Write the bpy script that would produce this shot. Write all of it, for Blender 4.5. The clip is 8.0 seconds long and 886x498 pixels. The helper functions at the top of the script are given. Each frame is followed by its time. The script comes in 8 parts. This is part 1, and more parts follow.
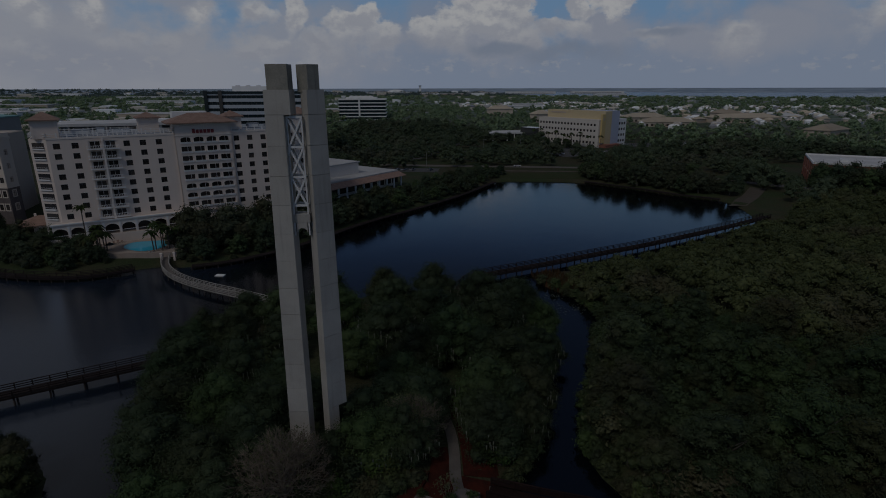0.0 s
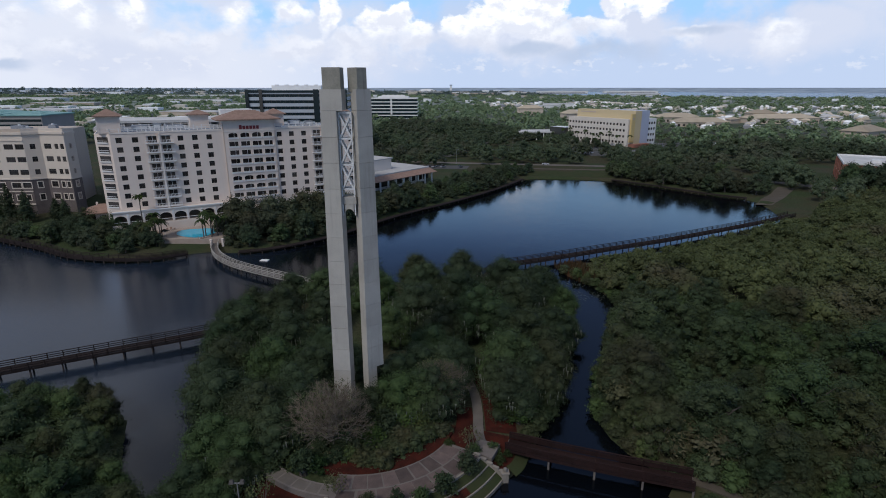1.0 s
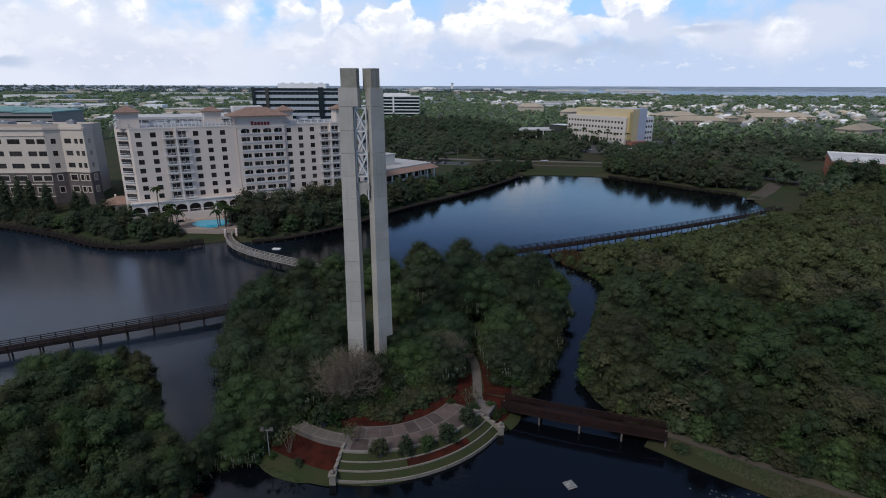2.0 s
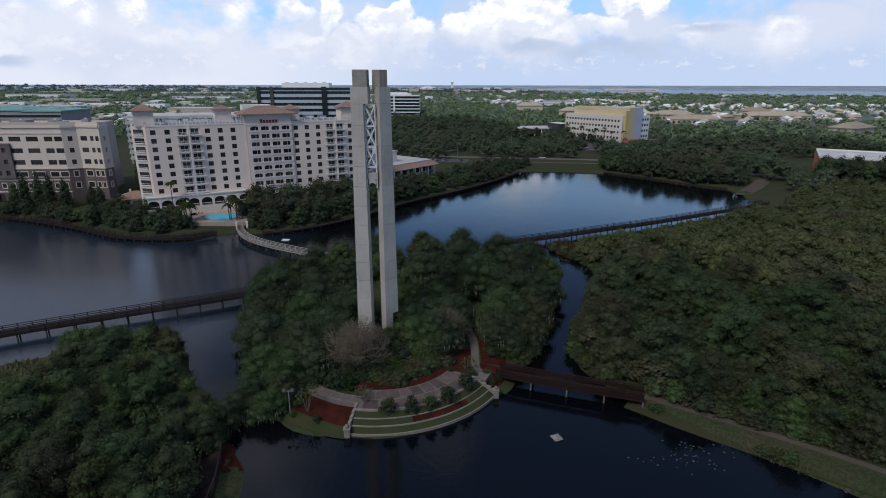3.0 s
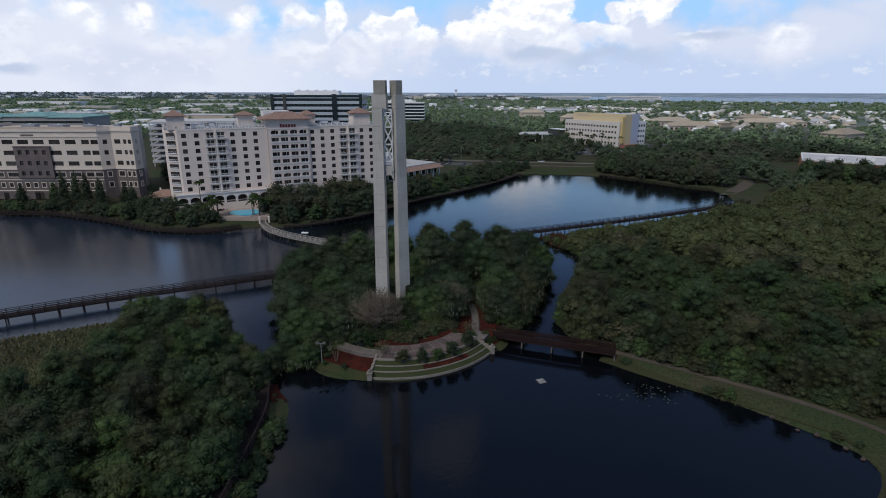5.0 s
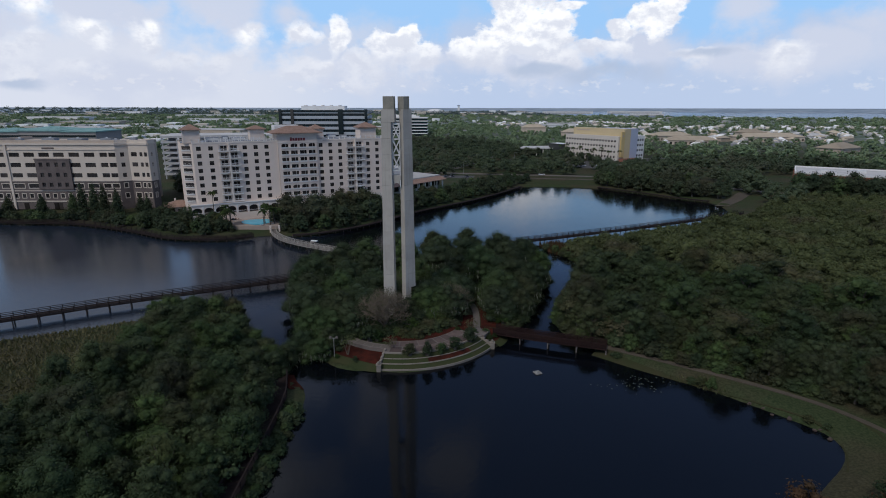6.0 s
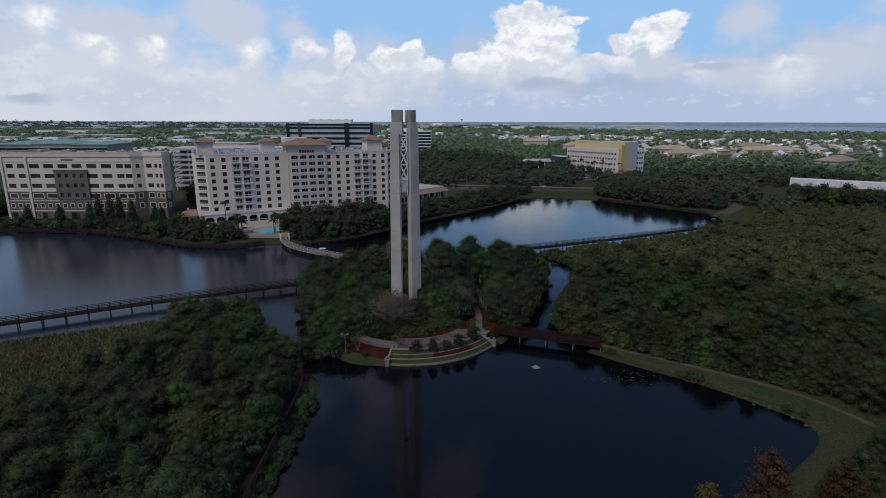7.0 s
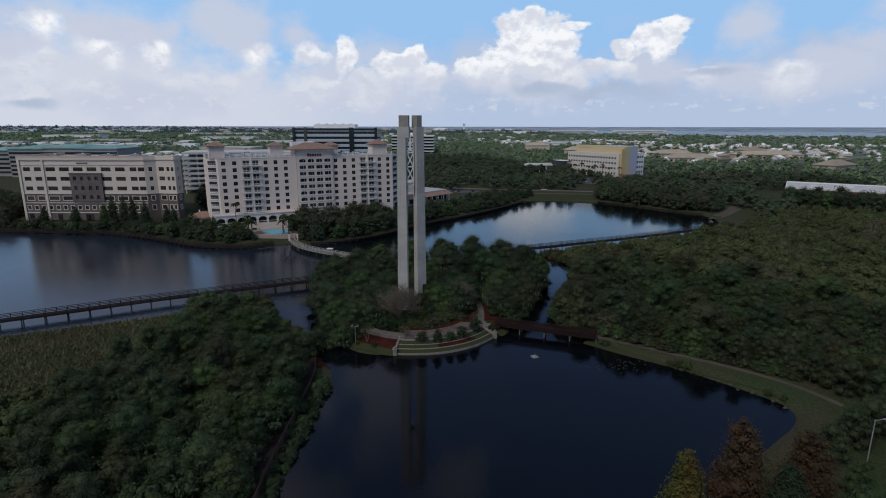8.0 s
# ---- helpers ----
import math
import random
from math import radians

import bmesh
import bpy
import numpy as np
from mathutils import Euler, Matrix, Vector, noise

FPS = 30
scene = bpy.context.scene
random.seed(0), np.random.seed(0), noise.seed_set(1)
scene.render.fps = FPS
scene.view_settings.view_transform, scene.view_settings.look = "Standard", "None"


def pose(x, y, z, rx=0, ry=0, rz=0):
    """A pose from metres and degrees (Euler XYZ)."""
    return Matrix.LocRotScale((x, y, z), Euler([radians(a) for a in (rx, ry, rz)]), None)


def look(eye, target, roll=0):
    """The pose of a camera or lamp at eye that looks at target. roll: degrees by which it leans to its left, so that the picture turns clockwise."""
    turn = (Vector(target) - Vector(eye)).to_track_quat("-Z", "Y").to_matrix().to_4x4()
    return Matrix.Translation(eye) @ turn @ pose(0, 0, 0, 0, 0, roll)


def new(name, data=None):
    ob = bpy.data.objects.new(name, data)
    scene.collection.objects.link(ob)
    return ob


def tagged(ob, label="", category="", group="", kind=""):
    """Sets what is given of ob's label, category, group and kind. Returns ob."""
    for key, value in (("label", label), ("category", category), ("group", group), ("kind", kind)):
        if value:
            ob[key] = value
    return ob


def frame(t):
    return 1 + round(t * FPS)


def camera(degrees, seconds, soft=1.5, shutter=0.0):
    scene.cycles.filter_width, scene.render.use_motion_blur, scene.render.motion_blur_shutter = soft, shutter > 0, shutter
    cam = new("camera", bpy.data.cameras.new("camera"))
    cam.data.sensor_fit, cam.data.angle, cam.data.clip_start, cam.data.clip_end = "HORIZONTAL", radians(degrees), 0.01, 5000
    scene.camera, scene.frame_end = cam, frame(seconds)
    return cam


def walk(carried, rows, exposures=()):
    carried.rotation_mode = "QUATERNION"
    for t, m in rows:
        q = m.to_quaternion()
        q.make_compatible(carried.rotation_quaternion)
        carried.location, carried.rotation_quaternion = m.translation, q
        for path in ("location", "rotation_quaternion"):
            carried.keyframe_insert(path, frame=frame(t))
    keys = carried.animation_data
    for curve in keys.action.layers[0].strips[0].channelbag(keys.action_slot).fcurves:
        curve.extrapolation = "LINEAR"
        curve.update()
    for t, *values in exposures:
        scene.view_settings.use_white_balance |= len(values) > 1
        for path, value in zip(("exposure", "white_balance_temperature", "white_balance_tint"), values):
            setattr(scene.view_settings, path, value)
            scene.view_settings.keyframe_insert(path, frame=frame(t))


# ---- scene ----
cam = camera(78.3, 8.0, soft=1.0)
PATH = [
    (0, (12.205, -64.899, 49.45), (12.366, -62.99, 48.875), -0.1),
    (0.5, (11.864, -69.658, 49.47), (11.959, -67.745, 48.895), -0.1),
    (1, (11.457, -74.588, 49.576), (11.515, -72.674, 48.999), 0.0),
    (1.5, (11.074, -79.499, 49.621), (11.131, -77.586, 49.042), 0.1),
    (2.8, (10.372, -92.188, 49.781), (10.424, -90.277, 49.194), 0.2),
    (3, (10.293, -94.095, 49.765), (10.348, -92.184, 49.18), 0.1),
    (3.5, (10.05, -98.762, 49.784), (10.104, -96.851, 49.197), 0.1),
    (4, (9.82, -103.42, 49.885), (9.872, -101.509, 49.296), 0.1),
    (4.5, (9.633, -108.111, 49.957), (9.68, -106.197, 49.376), 0.1),
    (6, (9.022, -121.552, 49.909), (9.055, -119.618, 49.398), 0.1),
    (6.5, (8.824, -125.64, 49.825), (8.851, -123.701, 49.337), 0.1),
    (7, (8.59, -129.533, 49.709), (8.612, -127.588, 49.245), 0.1),
    (7.5, (8.316, -133.342, 49.76), (8.334, -131.392, 49.313), 0.1),
    (8, (8.031, -137.169, 49.701), (8.045, -135.219, 49.253), 0.1),
]
EXPOSURES = [(0.0, -1.92), (0.2, -1.46), (0.4, -1.0), (0.6, -0.5), (0.8, -0.1), (1.0, 0.0), (4.5, 0.0), (6.0, -0.15), (7.0, -0.3), (8.0, -0.3)]
walk(cam, [(t, look(eye, target, roll)) for t, eye, target, roll in PATH], EXPOSURES)

# ---- sky, sun ----
SUN_ELEVATION, SUN_AZIMUTH = radians(48), radians(215)     # azimuth clockwise from +y
world = bpy.data.worlds.new("sky")
scene.world = world
world.use_nodes = True


class Nodes:
    """Short hand for a node tree."""

    def __init__(self, tree):
        self.tree = tree
        tree.nodes.clear()

    def add(self, kind, inputs=None, operation=None):
        node = self.tree.nodes.new("ShaderNode" + kind)
        if operation:
            node.operation = operation
        for key, value in (inputs or {}).items():
            self.put(node.inputs[key], value)
        return node

    def put(self, socket, value):
        if isinstance(value, bpy.types.NodeSocket):
            self.tree.links.new(value, socket)
        elif isinstance(value, bpy.types.Node):
            self.tree.links.new(value.outputs[0], socket)
        else:
            socket.default_value = value

    def math(self, op, a, b=0.0, clamp=False):
        node = self.add("Math", {0: a, 1: b}, op)
        node.use_clamp = clamp
        return node.outputs[0]

    def ramp(self, value, lo, hi, a=0.0, b=1.0, smooth=True):
        node = self.add("MapRange", {0: value, 1: lo, 2: hi, 3: a, 4: b})
        node.interpolation_type = "SMOOTHSTEP" if smooth else "LINEAR"
        return node.outputs[0]

    def noise(self, vector, scale, detail=4.0, rough=0.55, distortion=0.0):
        return self.add("TexNoise", {"Vector": vector, "Scale": scale, "Detail": detail, "Roughness": rough, "Distortion": distortion}).outputs[0]

    def mix(self, factor, a, b, blend="MIX"):
        node = self.add("Mix")
        node.data_type, node.blend_type = "RGBA", blend
        for socket, value in ((node.inputs[0], factor), (node.inputs[6], a), (node.inputs[7], b)):
            self.put(socket, value)
        return node.outputs[2]


def rgb(r, g, b):
    return (r, g, b, 1.0)


SKY_STRENGTH = 0.1
CLOUD_WHITE, CLOUD_GREY, CLOUD_VEIL, CLOUD_BELLY = rgb(11.3, 11.5, 11.9), rgb(7.1, 7.6, 9.0), rgb(6.9, 7.5, 9.1), rgb(4.9, 5.9, 7.8)
HAZE, WEST_HAZE, LOW_BLUE = rgb(5.5, 6.7, 9.0), rgb(7.7, 8.2, 9.5), rgb(3.7, 6.6, 10.6)
CLEAR_BLUE, OVERHEAD_GREY, OVERHEAD_WHITE = rgb(1.05, 1.75, 3.7), rgb(2.2, 2.5, 3.1), rgb(5.4, 5.9, 6.9)
# cumulus heaps: azimuth, elevation, half width, half height, in degrees
NORTH_HEAPS = [(8.8, 7.8, 4.1, 2.8), (9.3, 10.0, 1.3, 1.3), (5.8, 6.1, 3.3, 2.1), (12.3, 7.5, 2.1, 1.9), (13.3, 9.1, 1.4, 0.4), (3.4, 5.9, 2.0, 1.5),
               (12.5, 5.0, 6.3, 1.2), (-3.2, 5.6, 3.1, 1.7), (-2.8, 7.0, 1.1, 0.9), (-4.9, 5.4, 2.0, 1.2), (-0.4, 5.1, 1.8, 1.3)]
EAST_HEAPS = [(20.5, 8.2, 2.5, 1.2), (18.1, 7.2, 1.9, 0.9), (22.0, 9.2, 1.5, 0.5), (17.2, 5.4, 2.6, 1.0), (31.6, 4.6, 2.8, 1.1), (24.7, 4.5, 2.3, 0.6), (44, 6, 4, 2), (58, 7, 6, 3)]
WEST_HEAPS = [(-9.6, 7.1, 1.2, 1.7), (-12.2, 3.7, 3.6, 1.0), (-7.2, 3.8, 3.4, 1.4), (-13.1, 6.6, 1.7, 1.1), (-17.3, 6.5, 2.2, 1.0), (-26.3, 5.7, 1.6, 1.7), (-25.5, 7.0, 0.8, 0.7),
              (-23.2, 4.2, 1.6, 0.7), (-20.3, 4.1, 1.4, 0.7), (-25.3, 3.8, 1.9, 0.6), (-35.2, 4.6, 2.9, 1.5), (-34.6, 8.3, 1.9, 0.9), (-30.3, 6.0, 1.7, 1.0), (-35.4, 2.9, 3.1, 0.8), (-31.9, 3.3, 2.6, 0.8), (-46, 6, 5, 3), (-60, 7, 6, 3)]
VEILS = [(-18.1, 9.5, 5.7, 2.3), (27.5, 8.3, 3.2, 1.7), (34.1, 5.4, 3.6, 1.3), (-36.5, 8.2, 3.4, 2.4), (-14.1, 8.4, 2.9, 2.0), (20.3, 5.3, 5.8, 1.2), (-27.7, 2.4, 9.6, 1.5), (28.8, 4.2, 6.2, 1.4), (-5.6, 2.8, 8.6, 1.4),
         (-28, 8.0, 6, 1.2), (40, 9, 5, 2.5), (9, 4.6, 9, 1.6), (-3, 4.2, 7, 1.5)]
BELLIES = [(16.8, 3.4, 6.6, 0.7), (10.3, 3.7, 3.8, 0.5), (-35.6, 1.7, 2.0, 0.4), (25.6, 4.6, 3.2, 0.3)]


def build_sky():
    n = Nodes(world.node_tree)
    sky = n.add("TexSky")
    sky.sky_type, sky.sun_disc = "NISHITA", False
    sky.sun_elevation, sky.sun_rotation = SUN_ELEVATION, SUN_AZIMUTH
    sky.air_density, sky.dust_density, sky.ozone_density = 1.0, 1.5, 1.0
    way = n.add("TexCoord").outputs["Generated"]
    split = n.add("SeparateXYZ", {0: way})
    up = split.outputs[2]
    azimuth = n.math("MULTIPLY", n.math("ARCTAN2", split.outputs[0], split.outputs[1]), 57.3)
    rise = n.math("MULTIPLY", n.math("ARCSINE", up), 57.3)
    # azimuth and elevation in degrees, stirred so that the heaps get ragged edges
    stir = n.add("TexNoise", {"Vector": way, "Scale": 13.0, "Detail": 3.0, "Roughness": 0.5}).outputs["Color"]
    stir = n.add("VectorMath", {0: stir, 1: (0.5, 0.5, 0.5)}, "SUBTRACT").outputs[0]
    stir = n.add("VectorMath", {0: stir, 1: (3.4, 2.4, 0.0)}, "MULTIPLY").outputs[0]
    place = n.add("VectorMath", {0: n.add("CombineXYZ", {0: azimuth, 1: rise}).outputs[0], 1: stir}, "ADD").outputs[0]

    def heaped(heaps):
        """1 in the middle of the nearest heap, 0 at its rim."""
        found = None
        for a, e, wide, tall in heaps:
            at = n.add("Mapping", {"Vector": place, "Location": (-a / wide, -e / tall, 0.0), "Scale": (1 / wide, 1 / tall, 0.0)}).outputs[0]
            # the underside fades out more slowly than the top
            under = n.add("VectorMath", {0: at, 1: (1.0, 0.5, 1.0)}, "MULTIPLY").outputs[0]
            at = n.add("VectorMath", {0: at, 1: under}, "MAXIMUM").outputs[0]
            inner = n.math("SUBTRACT", 1.0, n.add("VectorMath", {0: at}, "LENGTH").outputs["Value"])
            found = inner if found is None else n.math("MAXIMUM", found, inner)
        return found

    flat = n.add("Mapping", {"Vector": way, "Scale": (1.0, 1.0, 1.4)}).outputs[0]
    lower = n.add("Mapping", {"Vector": way, "Scale": (1.0, 1.0, 1.4), "Location": (0.0, 0.0, -0.016)}).outputs[0]
    fluff, fluff_below = n.noise(flat, 22.0, 8.0, 0.6), n.noise(lower, 22.0, 8.0, 0.6)
    soft = n.noise(flat, 9.0, 5.0, 0.55)
    # clear blue between the clouds, milky towards the horizon and the west
    blue = n.mix(n.ramp(rise, 11.5, 17.0), LOW_BLUE, n.mix(0.5, n.mix(1.0, sky.outputs[0], rgb(0.98, 1.4, 2.0), "MULTIPLY"), rgb(1.3, 3.2, 8.4)))
    pale = n.mix(n.ramp(azimuth, 5.0, -22.0), HAZE, WEST_HAZE)
    milk = n.math("ADD", rise, n.ramp(soft, 0.3, 0.7, 2.2, -2.2))
    base = n.mix(n.ramp(milk, 8.4, 4.0, 0.05, 1.0), blue, pale)
    west = n.math("MULTIPLY", n.ramp(azimuth, -12.0, -34.0), n.ramp(milk, 11.5, 5.0))
    base = n.mix(n.math("MULTIPLY", west, 0.88), base, pale)
    # thin grey veils, then the white heaps, then their flat undersides
    veil = n.ramp(n.math("ADD", heaped(VEILS), n.ramp(soft, 0.25, 0.75, -0.5, 0.5)), -0.15, 0.75, 0.0, 0.92)
    colour = n.mix(veil, base, CLOUD_VEIL)
    heap = heaped(NORTH_HEAPS)
    for group in (EAST_HEAPS, WEST_HEAPS):
        heap = n.math("MAXIMUM", heap, heaped(group))
    edge = n.math("ADD", heap, n.ramp(fluff, 0.25, 0.75, -0.62, 0.62, False))
    hazy = n.math("MAXIMUM", n.math("MAXIMUM", n.ramp(azimuth, -6.0, -16.0), n.ramp(azimuth, 22.5, 27.0)), n.ramp(rise, 6.2, 4.2))
    cover = n.mix(hazy, n.ramp(edge, -0.02, 0.34), n.ramp(edge, -0.08, 0.75))
    relief = n.ramp(n.math("SUBTRACT", fluff, fluff_below), -0.10, 0.13)
    tops = n.ramp(n.math("ADD", rise, n.ramp(soft, 0.3, 0.7, -1.6, 1.6)), 3.6, 7.2, 0.3, 1.0)
    shade = n.mix(n.math("MULTIPLY", n.math("SUBTRACT", 1.0, n.math("MULTIPLY", relief, 0.75)), tops), CLOUD_GREY, CLOUD_WHITE)
    colour = n.mix(cover, colour, shade)
    belly = n.ramp(n.math("ADD", heaped(BELLIES), n.ramp(soft, 0.25, 0.75, -0.4, 0.4)), -0.2, 0.8, 0.0, 0.8)
    colour = n.mix(belly, colour, CLOUD_BELLY)
    # a row of small far puffs low over the horizon
    puffs = n.noise(n.add("Mapping", {"Vector": way, "Scale": (1.0, 1.0, 1.9)}).outputs[0], 46.0, 5.0, 0.55)
    row = n.math("MULTIPLY", n.ramp(rise, 0.9, 1.5), n.ramp(rise, 3.2, 2.0))
    colour = n.mix(n.math("MULTIPLY", n.ramp(puffs, 0.54, 0.66), n.math("MULTIPLY", row, 0.4)), colour, rgb(9.0, 9.2, 9.9))
    # deep blue higher up with faint drifting cloud, and a broad cloud deck overhead
    wisps = n.math("MULTIPLY", n.ramp(n.noise(way, 3.2, 5.0), 0.5, 0.75), 0.35)
    clear = n.mix(wisps, CLEAR_BLUE, OVERHEAD_GREY)
    drift = n.ramp(n.math("ADD", heaped([(-7, 30, 6, 4), (-20, 36, 8, 5), (2, 37, 5, 3)]), n.ramp(soft, 0.25, 0.75, -0.6, 0.6)), -0.1, 0.9, 0.0, 0.75)
    clear = n.mix(drift, clear, rgb(3.4, 3.6, 4.4))
    # a tall grey cloud bank in the west
    bank_way = (math.sin(radians(-48)) * math.cos(radians(28)), math.cos(radians(-48)) * math.cos(radians(28)), math.sin(radians(28)))
    bank = n.add("VectorMath", {0: way, 1: bank_way}, operation="DISTANCE").outputs["Value"]
    bank = n.math("ADD", bank, n.ramp(n.noise(way, 5.0, 5.0), 0.2, 0.8, -0.15, 0.15))
    clear = n.mix(n.ramp(bank, 0.56, 0.24), clear, rgb(6.2, 6.7, 8.0))
    colour = n.mix(n.ramp(up, 0.21, 0.36), colour, clear)
    deck = n.mix(n.ramp(n.noise(way, 2.2, 5.0), 0.35, 0.7), OVERHEAD_GREY, OVERHEAD_WHITE)
    colour = n.mix(n.ramp(up, 0.70, 0.86), colour, deck)
    back = n.add("Background", {"Color": colour, "Strength": SKY_STRENGTH})
    n.add("OutputWorld", {"Surface": back.outputs[0]})


build_sky()
sun = new("sun", bpy.data.lights.new("sun", "SUN"))
sun.data.energy, sun.data.angle, sun.data.color = 1.75, radians(12), (1.0, 0.965, 0.92)
sun.matrix_world = look((0, 0, 0), (-math.sin(SUN_AZIMUTH) * math.cos(SUN_ELEVATION), -math.cos(SUN_AZIMUTH) * math.cos(SUN_ELEVATION), -math.sin(SUN_ELEVATION)))
sun.location = (-60, -120, 200)


# ---- materials ----
def material(name, base, other=None, rough=0.8, scale=0.5, fine=8.0, amount=0.5, bump=0.0, bump_scale=20.0, metal=0.0, spec=0.4, by_object=0.0, streak=0.0):
    """Two colours blended by noise at two scales, in world metres; a little relief; optional difference from object to object."""
    mat = bpy.data.materials.new(name)
    mat.use_nodes = True
    n = Nodes(mat.node_tree)
    place = n.add("NewGeometry").outputs["Position"]
    other = other or tuple(c * 0.72 for c in base)
    coarse = n.ramp(n.noise(place, scale, 4.0), 0.3, 0.7)
    grain = n.ramp(n.noise(place, fine, 3.0, 0.6), 0.25, 0.75)
    blend = n.math("ADD", n.math("MULTIPLY", coarse, 0.6), n.math("MULTIPLY", grain, 0.4))
    colour = n.mix(n.math("MULTIPLY", blend, amount), rgb(*base), rgb(*other))
    if streak:
        tall = n.add("Mapping", {"Vector": place, "Scale": (1.0, 1.0, 0.06)}).outputs[0]
        run = n.ramp(n.noise(tall, 1.6, 5.0, 0.65), 0.5, 0.78)
        colour = n.mix(n.math("MULTIPLY", run, streak), colour, rgb(*(c * 0.35 for c in base)))
    if by_object:
        chance = n.add("ObjectInfo").outputs["Random"]
        colour = n.mix(1.0, colour, n.mix(chance, rgb(*(1 - by_object,) * 3), rgb(*(1 + by_object,) * 3)), "MULTIPLY")
    shader = n.add("BsdfPrincipled", {"Base Color": colour, "Roughness": rough, "Metallic": metal, "Specular IOR Level": spec})
    if bump:
        relief = n.add("Bump", {"Strength": bump, "Distance": 0.05, "Height": n.noise(place, bump_scale, 4.0)})
        n.put(shader.inputs["Normal"], relief.outputs[0])
    n.add("OutputMaterial", {"Surface": shader.outputs[0]})
    return mat


def foliage(name, dark, light, dry, dry_share=0.3, scale=0.16, single=True):
    """Leaves: colour drifts from tree to tree and clump to clump, with some dry ones; light comes through them."""
    mat = bpy.data.materials.new(name)
    mat.use_nodes = True
    n = Nodes(mat.node_tree)
    place = n.add("NewGeometry")
    island = place.outputs["Random Per Island"]
    where = place.outputs["Position"]
    drift = n.ramp(n.noise(where, scale, 3.0), 0.3, 0.7)
    clump = n.ramp(n.noise(where, 1.1, 3.0), 0.3, 0.7)
    blend = n.math("ADD", n.math("MULTIPLY", drift, 0.4), n.math("ADD", n.math("MULTIPLY", clump, 0.28), n.math("ADD", n.math("MULTIPLY", island, 0.12), n.math("MULTIPLY", n.ramp(n.noise(where, 4.5, 4.0, 0.7), 0.3, 0.7), 0.2))))
    colour = n.mix(blend, rgb(*dark), rgb(*light))
    wither = n.math("MULTIPLY", n.ramp(n.noise(where, scale * 0.45, 2.0), 0.48, 0.66), dry_share)
    colour = n.mix(wither, colour, rgb(*dry))
    # each single tree, and each patch of a thicket, has its own tint
    kinds = n.add("ValToRGB", {0: n.add("ObjectInfo").outputs["Random"]})
    for at, tint in ((0.0, (0.62, 0.70, 0.66)), (0.16, (1.12, 0.92, 0.82)), (0.3, (0.70, 0.76, 0.70)), (0.55, (1.0, 1.0, 0.95)), (0.75, (0.80, 0.92, 0.80)), (1.0, (1.28, 1.42, 0.95))):
        e = kinds.color_ramp.elements[0] if at == 0.0 else kinds.color_ramp.elements[-1] if at == 1.0 else kinds.color_ramp.elements.new(at)
        e.color = rgb(*tint)
    if single:
        colour = n.mix(1.0, colour, kinds.outputs[0], "MULTIPLY")
    blurred = n.add("VectorMath", {0: where, 1: n.add("VectorMath", {0: n.add("TexNoise", {"Vector": where, "Scale": 0.5}).outputs["Color"], 1: (5.0, 5.0, 5.0)}, "MULTIPLY").outputs[0]}, "ADD").outputs[0]
    cell = n.add("SeparateXYZ", {0: n.add("TexVoronoi", {"Vector": blurred, "Scale": 0.17}).outputs["Color"]})
    colour = n.mix(1.0, colour, n.mix(cell.outputs[0], rgb(0.84, 0.85, 0.85), rgb(1.16, 1.14, 1.10)), "MULTIPLY")
    leaf = n.add("BsdfPrincipled", {"Base Color": colour, "Roughness": 0.65, "Specular IOR Level": 0.14})
    through_leaf = n.add("BsdfTranslucent", {"Color": n.mix(1.0, colour, rgb(0.95, 1.05, 0.6), "MULTIPLY")})
    both = n.add("MixShader", {0: 0.28, 1: leaf.outputs[0], 2: through_leaf.outputs[0]})
    n.add("OutputMaterial", {"Surface": both.outputs[0]})
    return mat


def water_material(name, deep, ripple=0.05, rough=0.04, wind=False):
    mat = bpy.data.materials.new(name)
    mat.use_nodes = True
    n = Nodes(mat.node_tree)
    place = n.add("NewGeometry").outputs["Position"]
    murk = n.ramp(n.noise(place, 0.02, 3.0), 0.35, 0.65)
    colour = n.mix(murk, rgb(*deep), rgb(*(c * 1.5 for c in deep)))
    calm = n.ramp(n.noise(place, 0.025, 2.0), 0.4, 0.62, 0.3, 1.0)
    waves = n.math("MULTIPLY", n.math("ADD", n.noise(place, 0.9, 3.0), n.math("MULTIPLY", n.noise(place, 4.0, 3.0), 0.25)), calm)
    gloss = rough
    if wind:
        # the open western lake is ruffled, the pond lies still
        split = n.add("SeparateXYZ", {0: place})
        open_lake = n.math("MULTIPLY", n.ramp(split.outputs[0], -22.0, -48.0), n.ramp(n.noise(place, 0.02, 3.0), 0.25, 0.5, 0.6, 1.0))
        breeze = n.ramp(split.outputs[1], -12.0, 25.0, 0.0, 0.09)
        colour = n.mix(open_lake, colour, rgb(0.012, 0.019, 0.031))
        gloss = n.math("ADD", n.math("MAXIMUM", n.math("MULTIPLY", open_lake, 0.17), breeze), rough)
    relief = n.add("Bump", {"Strength": ripple, "Distance": 0.4, "Height": waves})
    shader = n.add("BsdfPrincipled", {"Base Color": colour, "Roughness": gloss, "IOR": 1.33, "Specular IOR Level": 0.5})
    n.put(shader.inputs["Normal"], relief.outputs[0])
    n.add("OutputMaterial", {"Surface": shader.outputs[0]})
    return mat


